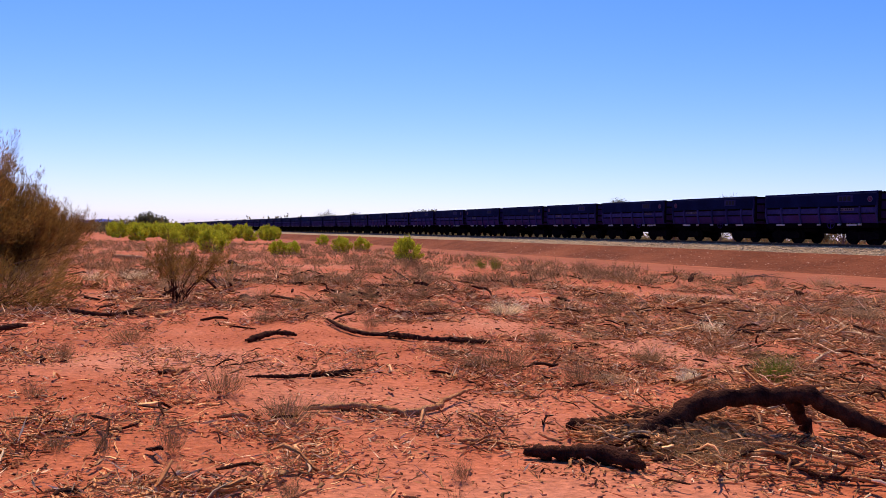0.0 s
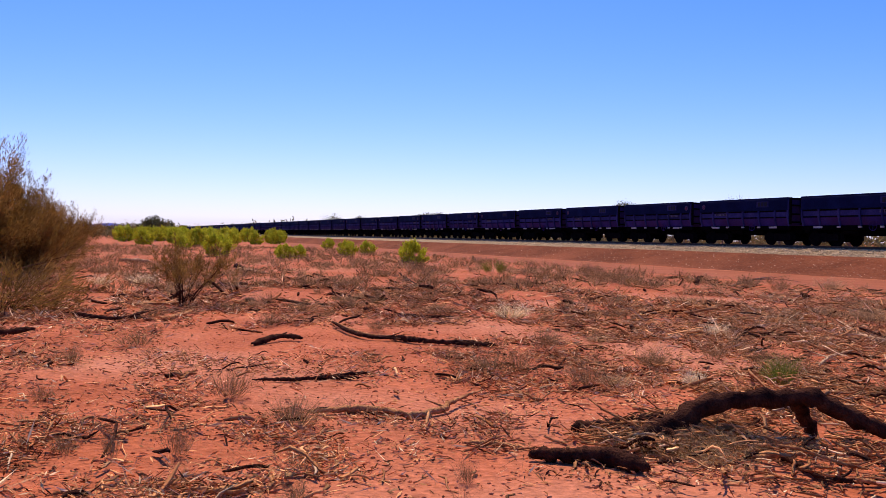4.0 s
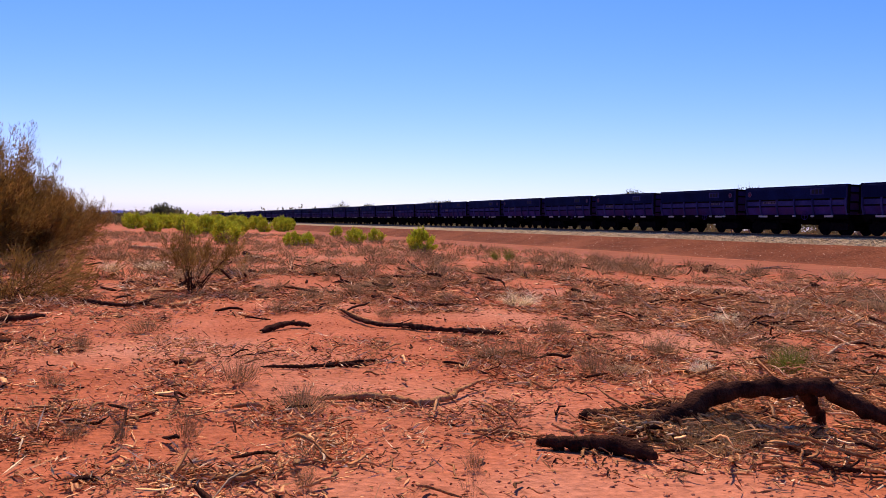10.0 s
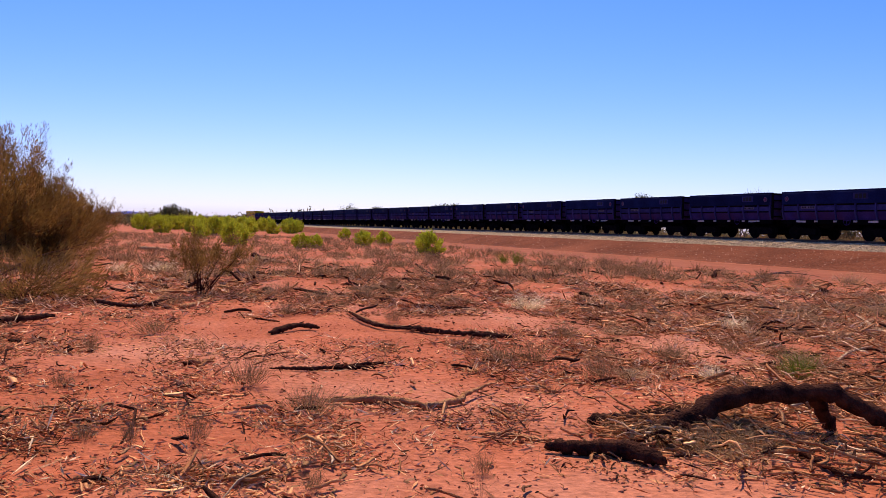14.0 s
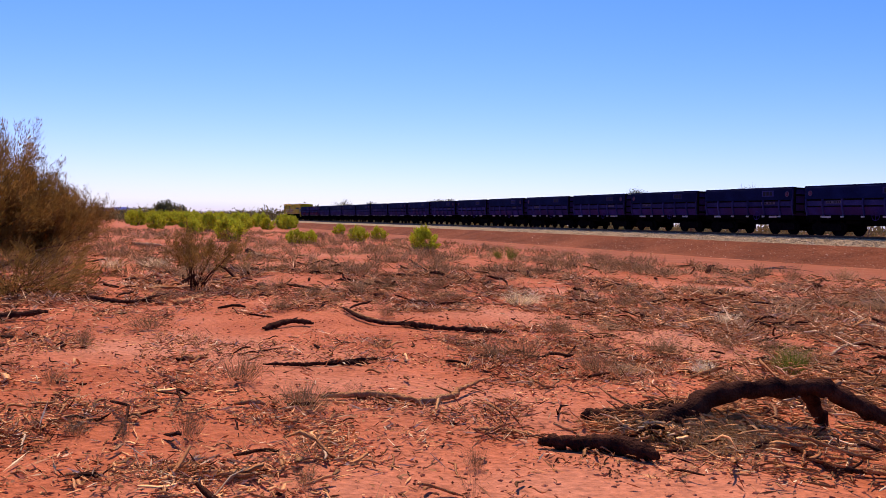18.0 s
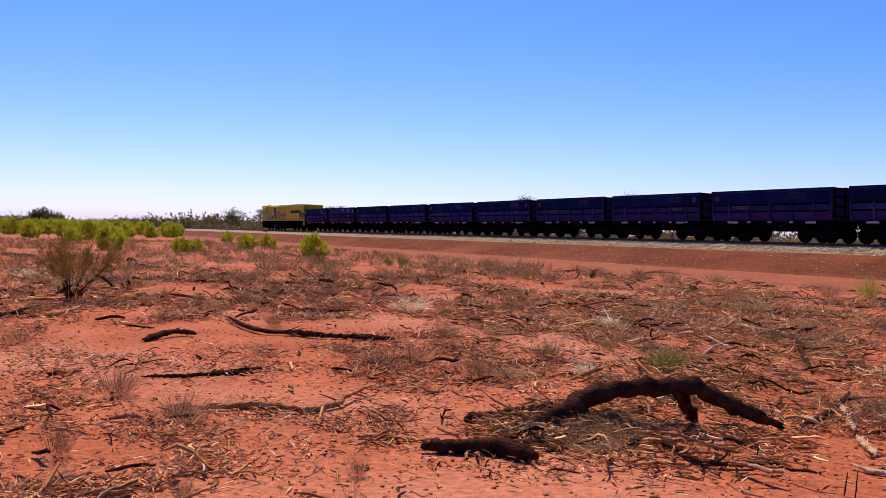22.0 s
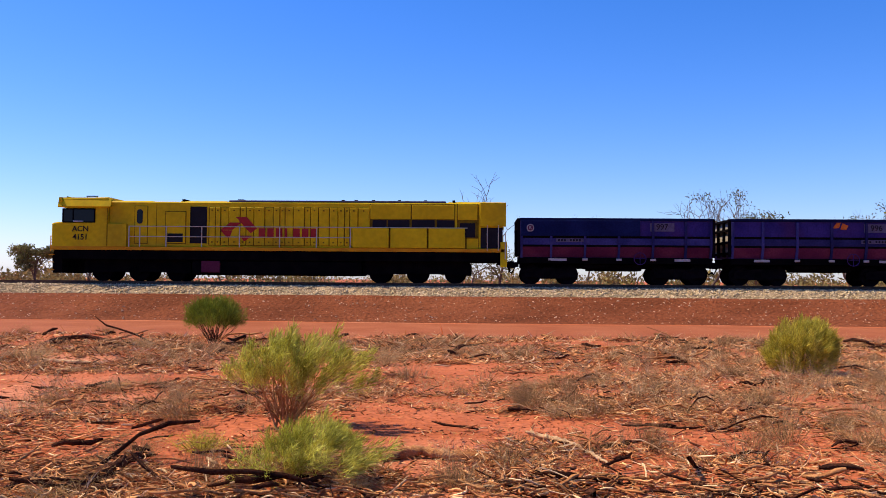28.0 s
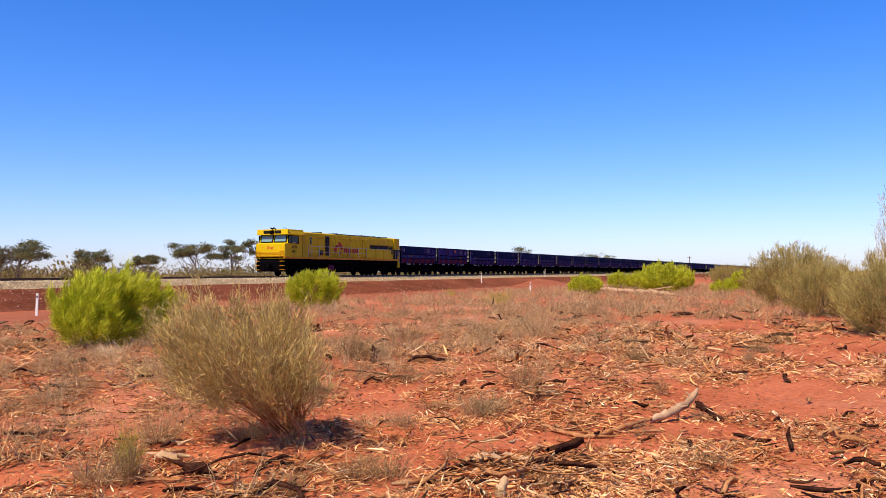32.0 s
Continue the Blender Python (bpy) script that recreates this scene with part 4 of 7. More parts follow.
def shrub_meshes(seed, wide, high, n, leaf, leaf_w, low=0.1, sprays=300, vase=False, lean=0.3, inner=0.5, fan=0.22, fill=0.5, ragged=0.12, shift=(0.0, 0.0), trunks=7):
    """Stems and needle leaves of a shrub. Sprays of needles rise in arches from the foot to an uneven crown.
    Returns (stem corners, faces), (leaf corners, faces)."""
    r = np.random.default_rng(seed)
    R = wide / 2
    az = r.random(sprays) * 2 * np.pi
    t = low + (1 - low) * r.random(sprays) ** (0.8 if vase else 0.95)
    if vase:
        prof = np.where(t < 0.66, 0.10 + 0.90 * np.sin(np.clip(t / 0.66, 0, 1) * np.pi / 2) ** 1.2, np.sqrt(np.clip(1 - ((t - 0.66) / 0.40) ** 2, 0, 1)))
    else:
        prof = np.where(t < 0.5, 0.5 + 0.5 * np.sin(np.clip(t / 0.5, 0, 1) * np.pi / 2), np.sqrt(np.clip(1 - ((t - 0.5) / 0.52) ** 2, 0, 1)))
    lump = 1 + ragged * (0.5 * np.sin(az * 3 + seed) + 0.4 * np.sin(az * 5 + 2 * seed + 4 * t) + 0.5 * np.sin(9 * t + az * 2 + seed) + 0.5 * np.clip(r.normal(size=sprays), -2, 2))
    q = inner + (1 - inner) * r.random(sprays) ** 0.5
    rad = prof * R * lump * q
    tip = np.stack([np.cos(az) * rad, np.sin(az) * rad, t * high * 0.94 * (1 + 0.3 * ragged * np.clip(r.normal(size=sprays), -1.5, 2.2)) * (0.75 + 0.25 * q)], 1)
    tip += WIND * lean * (tip[:, 2:3] / high) * R * 0.45
    tip[:, :2] += np.array(shift) * np.clip(tip[:, 2:3] / high * 1.5, 0, 1)
    foot = np.stack([r.normal(size=sprays) * R * 0.07 - 0.55 * shift[0], r.normal(size=sprays) * R * 0.07 - 0.55 * shift[1], np.full(sprays, 0.0)], 1)
    mid = foot * 0.5 + tip * 0.5
    mid[:, :2] = foot[:, :2] + (tip[:, :2] - foot[:, :2]) * (0.5 if not vase else 0.42) + r.normal(size=(sprays, 2)) * R * 0.05
    mid[:, 2] = tip[:, 2] * (0.42 if not vase else 0.5)
    # each spray springs from a limb inside the crown and rises to its tip
    short = np.clip(fill * (0.75 + 0.5 * r.random(sprays)), 0.15, 0.85)[:, None]
    start = tip + (mid - tip) * short * np.array([0.9, 0.9, 1.1]) - np.array([0, 0, 0.06 * high])
    start[:, 2] = np.maximum(start[:, 2], 0.03)
    bow = start * 0.4 + tip * 0.6
    bow[:, 2] = start[:, 2] * 0.55 + tip[:, 2] * 0.45
    pick = r.integers(0, sprays, n)
    u = r.random(n) ** 0.8
    a, b, c = start[pick], bow[pick], tip[pick]
    uu = u[:, None]
    pos = (1 - uu) ** 2 * a + 2 * uu * (1 - uu) * b + uu ** 2 * c
    way = 2 * (1 - uu) * (b - a) + 2 * uu * (c - b)
    way /= np.linalg.norm(way, axis=1)[:, None] + 1e-9
    pos = pos + r.normal(size=(n, 3)) * R * 0.05 * (1.15 - 0.6 * uu)
    out = pos - np.array([0, 0, 0.25 * high])
    out /= np.linalg.norm(out, axis=1)[:, None] + 1e-9
    way = way * 0.55 + out * 0.35 + np.array([0, 0, 0.2]) + WIND * lean * 0.8 + r.normal(size=(n, 3)) * fan * 1.9
    pos[:, 2] = np.abs(pos[:, 2] - 0.02) + 0.02
    lv, lf = blades(pos, way, leaf * (0.55 + 0.9 * r.random(n)), leaf_w * (0.7 + 0.6 * r.random(n)), r)
    stems = []
    thick = 0.009 * high ** 0.8
    w = np.linspace(0, 1, 6)[:, None]
    for k in range(min(sprays, trunks * 9)):
        main = k < trunks
        top = 0.92 if main else 0.85
        ww = w * top if main else 0.15 + w * (top - 0.15)
        path = (1 - ww) ** 2 * foot[k] + 2 * ww * (1 - ww) * mid[k] + ww ** 2 * tip[k]
        path[1:-1] += r.normal(size=(4, 3)) * R * 0.015
        if main:
            path[0, 2] = -0.04
        stems.append((path, np.linspace(thick * (1.5 if main else 0.55), thick * 0.2, 6)))
    if vase:
        base = np.array([-0.55 * shift[0], -0.55 * shift[1], -0.04])
        stems.append((smooth_path([base, base + np.array([0.0, 0.0, 0.06 * high]), base + np.array([0.3 * shift[0], 0.3 * shift[1], 0.17 * high])], 6), np.linspace(thick * 2.4, thick * 1.5, 6)))
    return tubes(stems, 5, seed, 0.2), (lv, lf)


def shrub(x, y, label, stem_mat, leaf_mat, name="shrub", category="shrub", group="", turn=0.0, **kw):
    s, l = shrub_meshes(**kw)
    top = empty(name, label, category, group)
    part_np("trunk", *s, stem_mat, top)
    part_np("foliage", *l, leaf_mat, top)
    top.matrix_basis = pose(x, y, float(ground_z(x, y)), 0, 0, turn)
    return top


def shrub_copy(ob, x, y, scale, turn, label=""):
    m = pose(x, y, float(ground_z(x, y)), 0, 0, turn) @ Matrix.Scale(scale, 4)
    o = copy_thing(ob, m)
    if label:
        o["label"] = label
    return o


def tree_paths(r, start, way, length, radius, level, out, tips, droop=0.0, kids=(3, 4)):
    """Limbs of a tree, split again and again."""
    n = 5
    pts = [np.array(start, float)]
    d = np.array(way, float)
    for k in range(n - 1):
        d = d + r.normal(size=3) * 0.16 + np.array([0, 0, -droop])
        d /= np.linalg.norm(d)
        pts.append(pts[-1] + d * length / (n - 1))
    out.append((np.array(pts), np.linspace(radius, radius * 0.55, n)))
    if level == 0:
        tips.append(pts[-1])
        tips.append(pts[-2])
        return
    for k in range(int(r.integers(kids[0], kids[1] + 1))):
        at = pts[-1] if k == 0 else pts[int(r.integers(2, n))]
        az = r.random() * 6.283
        side = np.array([math.cos(az), math.sin(az), 0.25 + 0.3 * r.random()])
        w = d * 0.75 + side * (0.75 if level > 1 else 0.6)
        tree_paths(r, at, w / np.linalg.norm(w), length * (0.55 + 0.25 * r.random()), radius * 0.55, level - 1, out, tips, droop, kids)


def tree(x, y, high, seed, label, leaves=1500, leaf=0.16, clump=0.45, leaf_mat=None, bark=None, name="gum_tree", category="tree", group="", level=3, trunks=1, base=None):
    """A tree with tapered limbs and clumps of small leaves; leaves=0 for a dead one."""
    r = np.random.default_rng(seed)
    out, tips = [], []
    for k in range(trunks):
        w = np.array([r.normal() * 0.25, r.normal() * 0.25, 1.0])
        tree_paths(r, (r.normal() * 0.15, r.normal() * 0.15, -0.1), w / np.linalg.norm(w), high * 0.42, 0.013 * high + 0.02, level, out, tips)
    top = max(p[0][:, 2].max() for p in out)
    k = high / top
    out = [(p * k, q) for p, q in out]
    tips = np.array(tips) * k
    t = empty(name, label, category, group)
    part_np("trunk", *tubes(out, 6 if leaves == 0 else 5, seed), bark or BARK_GREY, t)
    if leaves:
        which = r.integers(0, len(tips), leaves)
        off = r.normal(size=(leaves, 3)) * clump * np.array([1, 1, 0.55])
        pos = tips[which] + off
        way = r.normal(size=(leaves, 3)) + np.array([0, 0, -0.2])
        part_np("crown", *blades(pos, way, leaf * (0.7 + 0.7 * r.random(leaves)), leaf * 0.42, r), leaf_mat or LEAF_EUC, t)
    t.matrix_basis = pose(x, y, float(ground_z(x, y)) if base is None else base)
    return t


def flat_gum(x, y, high, wide, seed, label, leaf_mat=None, leaves=4500, leaf=0.24, heads=13, base=0.0):
    """A gum with a forked trunk, spreading limbs and flat leaf heads with gaps between them."""
    r = np.random.default_rng(seed)
    paths, pos = [], []
    fork = np.array([r.normal() * 0.06 * high, r.normal() * 0.06 * high, high * (0.52 + 0.1 * r.random())])
    trunk = smooth_path([(0, 0, -0.3), fork * 0.5 + r.normal(size=3) * 0.05 * high, fork], 9)
    paths.append((trunk, np.linspace(0.018 * high + 0.03, 0.008 * high + 0.02, 9)))
    for k in range(heads):
        az = k * 2.4 + r.random()
        out = wide * 0.5 * (0.25 + 0.75 * ((k + 0.5) / heads) ** 0.5)
        tip = np.array([math.cos(az) * out, math.sin(az) * out, high * (0.97 - 0.3 * (out / (wide * 0.5)) ** 2 * r.random() - 0.18 * r.random())])
        start = trunk[3 + int(r.integers(0, 6))]
        tip[2] = max(tip[2] - high * 0.25 * r.random(), start[2] + 0.1 * high)
        mid = start * 0.5 + tip * 0.5 + r.normal(size=3) * 0.05 * high
        paths.append((smooth_path([start, mid, tip], 7), np.linspace(0.007 * high + 0.008, 0.01, 7)))
        for j in range(3):
            side = tip + np.array([r.normal() * 0.6, r.normal() * 0.6, r.normal() * 0.2]) * wide / 6
            paths.append((smooth_path([mid, (mid + side) / 2 + r.normal(size=3) * 0.1, side], 4), np.linspace(0.02, 0.008, 4)))
            m = leaves // (heads * 3)
            pos.append(side + np.clip(r.normal(size=(m, 3)), -2, 2) * np.array([1, 1, 0.42]) * wide / 6 * 0.42)
    pos = np.concatenate(pos)
    t = empty("gum_tree", label, "tree", "gum trees beyond the track")
    part_np("trunk", *tubes(paths, 6, seed), BARK_GREY, t)
    part_np("crown", *blades(pos, r.normal(size=pos.shape) + np.array([0, 0, -0.2]), leaf * (0.7 + 0.7 * r.random(len(pos))), leaf * 0.45, r), leaf_mat or LEAF_EUC, t)
    t.matrix_basis = pose(x, y, base)
    return t


def tuft_mesh(seed, wide, high, n, w=0.006, lean=0.2, twigs=0):
    """A tuft of dry stalks from one foot."""
    r = np.random.default_rng(seed)
    az, q = r.random(n) * 6.283, r.random(n) ** 0.7
    pos = np.stack([np.cos(az) * q * wide * 0.22, np.sin(az) * q * wide * 0.22, np.zeros(n)], 1)
    way = np.stack([np.cos(az) * q * wide * 0.5, np.sin(az) * q * wide * 0.5, np.full(n, high * 0.85)], 1) + WIND * lean * high + r.normal(size=(n, 3)) * 0.16 * high
    ln = np.hypot(high, wide * 0.4) * (0.35 + 0.55 * r.random(n))
    v1, f1 = blades(pos, way, ln, w, r)
    m = n * 4
    pick = r.integers(0, n, m)
    wn = way / np.linalg.norm(way, axis=1)[:, None]
    p2 = pos[pick] + wn[pick] * (ln[pick] * (0.25 + 0.75 * r.random(m)))[:, None]
    v2, f2 = blades(p2, wn[pick] * 0.8 + r.normal(size=(m, 3)) * 0.7, high * 0.2 * (0.5 + r.random(m)), w * 0.75, r)
    return np.concatenate([v1, v2]), np.concatenate([f1, f2 + len(v1)])


# ---- fallen wood ----
fallen_wood([(-6.17, 4.09, 0.06), (-6.05, 4.46, 0.18), (-5.99, 4.77, 0.35), (-5.78, 5.24, 0.41), (-5.64, 5.59, 0.39), (-5.51, 6.04, 0.18), (-5.45, 6.45, 0.03)], 0.105, 0.055, BARK_DARK, "arched charred dark fallen log lying on dry litter", "fallen_log", 0, "log")
fallen_wood([(-5.75, 5.45, 0.37), (-5.89, 5.67, 0.22), (-5.97, 5.89, 0.00)], 0.07, 0.05, BARK_DARK, "short dark broken limb propping the arched log", "fallen_branch", 0, "branch")
fallen_wood([(-6.73, 3.87, 0.05), (-6.64, 4.08, 0.06), (-6.35, 4.36, 0.09)], 0.06, 0.075, BARK_DARK, "dark root end of the arched log", "fallen_branch", 2, "branch")
fallen_wood([(-6.62, 4.12, 0.06), (-6.36, 4.42, 0.12), (-6.12, 4.78, 0.2)], 0.085, 0.09, BARK_DARK, "thick dark split base of the arched log", "fallen_log", 1, "log")
fallen_wood([(-6.60, 4.26, 0.02), (-6.62, 4.30, 0.09), (-6.67, 4.31, 0.16)], 0.035, 0.02, BARK_DARK, "dark splintered stub standing up from the log", "wood_stub", 1, "wood")
fallen_wood([(-6.48, 4.19, 0.03), (-6.35, 4.20, 0.03)], 0.04, 0.03, BARK_PALE, "pale broken piece of wood beside the log", "wood_chunk", 0, "wood")
fallen_wood([(-6.46, 4.44, 0.10), (-6.55, 4.71, 0.12)], 0.05, 0.03, BARK_PALE, "pale split face of broken wood on the log", "wood_chunk", 0, "wood")
fallen_wood([(-6.01, 3.09, 0.06), (-5.88, 3.36, 0.06), (-5.73, 3.60, 0.07), (-5.34, 3.72, 0.06)], 0.05, 0.075, BARK_DARK, "thick dark log section with a pale sawn end", "fallen_log", 0, "log")
fallen_wood([(-8.16, 1.85, 0.04), (-8.04, 2.45, 0.04), (-7.69, 2.68, 0.04), (-7.79, 3.06, 0.05), (-8.02, 3.25, 0.08), (-8.48, 3.77, 0.10)], 0.042, 0.018, BARK_BROWN, "long crooked brown fallen branch on bare red soil", "fallen_branch", 1, "branch")
fallen_wood([(-6.64, 2.81, 0.02), (-6.55, 3.05, 0.03), (-6.28, 3.30, 0.01)], 0.0238, 0.0136, BARK_BROWN, "thin brown fallen branch on bare soil", "fallen_branch", 1, "branch")
fallen_wood([(-5.35, 4.52, 0.02), (-5.37, 4.88, 0.04), (-4.78, 4.79, 0.04), (-4.62, 4.93, 0.04), (-4.53, 5.39, 0.03)], 0.0204, 0.0238, BARK_DARK, "dark curved fallen branch in pale dry straw", "fallen_branch", 2, "branch")
fallen_wood([(-5.45, 6.67, 0.03), (-5.81, 7.56, 0.05), (-6.47, 8.67, 0.05)], 0.0306, 0.0238, BARK_DARK, "dark straight branch lying in litter", "fallen_branch", 1, "branch")
fallen_wood([(-6.00, 7.91, 0.06), (-5.15, 7.02, 0.03)], 0.034, 0.0272, BARK_PALE, "pale bleached stick of split wood", "wood_chunk", 0, "wood")
fallen_wood([(-4.92, 6.77, 0.04), (-4.48, 6.41, 0.03)], 0.0374, 0.0306, BARK_PALE, "pale bleached chunk of split wood", "wood_chunk", 0, "wood")
fallen_wood([(-4.20, 5.87, 0.03), (-3.94, 5.91, 0.03)], 0.0408, 0.034, BARK_PALE, "broad pale splinter of dry wood", "wood_chunk", 0, "wood")
fallen_wood([(-3.97, 5.96, 0.04), (-3.77, 5.86, 0.03)], 0.0408, 0.034, BARK_DARK, "dark stub of burnt wood", "wood_chunk", 0, "wood")
fallen_wood([(-14.75, 15.08, 0.05), (-12.05, 12.97, 0.05), (-11.17, 12.87, 0.04), (-10.58, 12.65, 0.03)], 0.0408, 0.0204, BARK_PALE, "long pale bleached fallen branch", "fallen_branch", 1, "branch")
fallen_wood([(-10.46, 12.48, 0.06), (-8.88, 10.77, 0.08), (-7.78, 9.65, 0.03)], 0.0408, 0.0238, BARK_DARK, "dark broken branch lying in dry brush", "fallen_branch", 1, "branch")
fallen_wood([(-9.26, 12.73, 0.03), (-8.74, 11.29, 0.03), (-7.78, 10.11, 0.02)], 0.0204, 0.0136, BARK_BROWN, "thin brown stick on the ground", "fallen_branch", 1, "branch")
fallen_wood([(-9.62, 9.52, 0.03), (-10.24, 10.41, 0.04), (-10.61, 11.33, 0.03)], 0.0272, 0.0136, BARK_PALE, "pale bent stick on the ground", "fallen_branch", 1, "branch")
fallen_wood([(-4.43, 7.10, 0.04), (-4.29, 7.33, 0.05), (-4.34, 8.11, 0.08)], 0.034, 0.0136, BARK_BROWN, "brown bent branch over a dark hollow", "fallen_branch", 2, "branch")
fallen_wood([(-4.21, 6.84, 0.03), (-3.96, 7.24, 0.03)], 0.034, 0.0204, BARK_DARK, "dark fallen branch under litter", "fallen_branch", 1, "branch")
fallen_wood([(-5.21, 8.93, 0.03), (-4.65, 8.96, 0.03)], 0.01496, 0.0102, BARK_PALE, "thin pale stick on the ground", "fallen_branch", 0, "branch")
fallen_wood([(-17.44, 5.63, 0.05), (-16.81, 6.11, 0.05), (-16.72, 6.79, 0.04)], 0.0408, 0.0272, BARK_DARK, "dark fallen branch across bare soil", "fallen_branch", 2, "branch")
fallen_wood([(-13.60, 4.40, 0.05), (-12.99, 4.86, 0.06), (-12.41, 5.75, 0.05)], 0.0442, 0.034, BARK_DARK, "dark straight fallen log in grey litter", "fallen_log", 1, "log")
fallen_wood([(-16.17, 4.03, 0.06), (-14.13, 4.15, 0.05), (-13.53, 4.71, 0.04)], 0.0272, 0.0204, BARK_BROWN, "brown fallen branch in grey litter", "fallen_branch", 2, "branch")
fallen_wood([(-10.05, 2.39, 0.03), (-9.83, 2.83, 0.03)], 0.034, 0.0204, BARK_DARK, "dark fallen branch across pale soil", "fallen_branch", 1, "branch")
fallen_wood([(-7.42, 5.83, 0.02), (-7.45, 5.96, 0.14)], 0.00952, 0.00544, BARK_DARK, "thin upright dead stick", "dead_stick", 0, "stick")
fallen_wood([(-3.25, 5.41, 0.00), (-3.25, 5.50, 0.15), (-3.24, 5.57, 0.33)], 0.01088, 0.0068, BARK_DARK, "thin upright dark dead stick", "dead_stick", 1, "stick")
fallen_wood([(-3.68, 5.08, 0.00), (-3.68, 5.10, 0.20)], 0.00544, 0.0034, BARK_DARK, "thin upright dark dead stick", "dead_stick", 0, "stick")
fallen_wood([(-3.77, 5.09, 0.00), (-3.77, 5.12, 0.16)], 0.00544, 0.0034, BARK_DARK, "thin upright dark dead stick", "dead_stick", 0, "stick")
fallen_wood([(-18.39, -0.53, 0.08), (-17.39, 0.27, 0.06), (-18.24, 0.86, 0.10)], 0.0408, 0.0272, BARK_DARK, "dark fallen branch on bare pink soil", "fallen_branch", 2, "branch")
fallen_wood([(-17.09, 1.06, 0.05), (-17.70, 1.46, 0.08), (-19.02, 1.92, 0.10)], 0.0476, 0.0204, BARK_BROWN, "brown fallen branch on bare pink soil", "fallen_branch", 2, "branch")
fallen_wood([(-40.09, 5.72, 0.12), (-36.03, 6.46, 0.10)], 0.0952, 0.0476, BARK_PALE, "short pale stump-like log with a dark end", "fallen_log", 0, "log")
fallen_wood([(-42.60, 6.00, 0.20), (-39.00, 5.87, 0.15)], 0.1292, 0.0952, BARK_DARK, "dark burnt root end of a log", "fallen_log", 0, "log")
fallen_wood([(-9.95, 1.60, 0.02), (-9.97, 2.20, 0.03), (-10.05, 2.98, 0.04)], 0.0204, 0.0238, BARK_DARK, "dark thin fallen branch on bare soil", "fallen_branch", 1, "branch")
fallen_wood([(-15.70, 3.98, 0.10), (-14.25, 3.99, 0.06), (-13.49, 4.26, 0.05), (-13.33, 4.82, 0.05)], 0.034, 0.0238, BARK_DARK, "dark crooked fallen branch in grey litter", "fallen_branch", 2, "branch")
fallen_wood([(-13.35, 2.14, 0.04), (-13.97, 2.69, 0.08), (-13.77, 3.01, 0.05)], 0.0476, 0.034, BARK_DARK, "dark heap-like branch on bare soil", "fallen_branch", 3, "branch")
fallen_wood([(-14.84, -1.70, 0.10), (-15.25, -0.96, 0.12)], 0.0612, 0.034, BARK_DARK, "dark fallen branch under a brown bush", "fallen_branch", 3, "branch")
fallen_wood([(-23.20, -2.67, 0.30), (-27.53, -2.15, 0.60), (-30.47, -1.24, 0.75)], 0.034, 0.0102, BARK_DARK, "dark bare drooping branch of a dead bush", "fallen_branch", 4, "branch")
fallen_wood([(-52.03, 1.02, 0.15), (-49.86, 2.54, 0.15)], 0.1088, 0.0816, BARK_PALE, "pale bleached log lying on the ground", "fallen_log", 0, "log")
fallen_wood([(-33.94, 11.34, 0.20), (-30.67, 10.63, 0.12), (-27.06, 9.76, 0.05)], 0.0408, 0.0272, BARK_DARK, "dark leaning dead branch", "fallen_branch", 1, "branch")
fallen_wood([(-26.81, 22.15, 0.06), (-30.24, 26.17, 0.10), (-33.14, 29.83, 0.08)], 0.0476, 0.0204, BARK_GREY, "grey fallen branch beside the dirt road", "fallen_branch", 2, "branch")
fallen_wood([(-28.49, 21.86, 0.05), (-29.64, 22.86, 0.30)], 0.0952, 0.0408, BARK_DARK, "dark broken stump beside the dirt road", "tree_stump", 2, "stump")
fallen_wood([(-33.02, 23.73, 0.08), (-33.12, 24.61, 0.08)], 0.06, 0.05, BARK_DARK, "dark lump of burnt wood beside the dirt road", "wood_chunk", 0, "wood")
fallen_wood([(-12.67, 5.18, 0.05), (-12.31, 5.73, 0.05)], 0.0374, 0.0306, BARK_DARK, "dark short fallen log", "fallen_log", 0, "log")
fallen_wood([(-7.51, 7.95, 0.04), (-7.90, 7.84, 0.04)], 0.0204, 0.0136, BARK_PALE, "thin pale stick on the ground", "fallen_branch", 1, "branch")
fallen_wood([(-61.84, 19.40, 0.10), (-54.15, 17.45, 0.12), (-50.11, 16.79, 0.10)], 0.0952, 0.0612, BARK_BROWN, "brown rotten log beside a green bush", "fallen_log", 1, "log")
fallen_wood([(-10.53, 22.78, 0.06), (-9.87, 23.52, 0.10), (-8.84, 22.59, 0.06)], 0.07, 0.05, BARK_DARK, "dark fallen branch beside the dirt road", "fallen_branch", 2, "branch")
fallen_wood([(-8.97, 21.78, 0.05), (-8.91, 23.43, 0.12), (-9.06, 25.84, 0.16)], 0.045, 0.02, BARK_BROWN, "bent brown branch beside the dirt road", "fallen_branch", 1, "branch")
fallen_wood([(-8.18, 17.31, 0.04), (-7.36, 17.07, 0.05), (-6.46, 16.94, 0.04)], 0.04, 0.03, BARK_PALE, "long pale bleached fallen branch", "fallen_branch", 1, "branch")
fallen_wood([(-0.42, 8.59, 0.04), (-0.06, 8.84, 0.07), (0.28, 8.69, 0.05), (0.77, 8.52, 0.05)], 0.06, 0.045, BARK_BROWN, "thick brown fallen branch among bark litter", "fallen_branch", 2, "branch")
fallen_wood([(3.20, 13.75, 0.03), (4.04, 13.72, 0.03)], 0.035, 0.025, BARK_BROWN, "straight brown stick on red soil", "fallen_branch", 1, "branch")
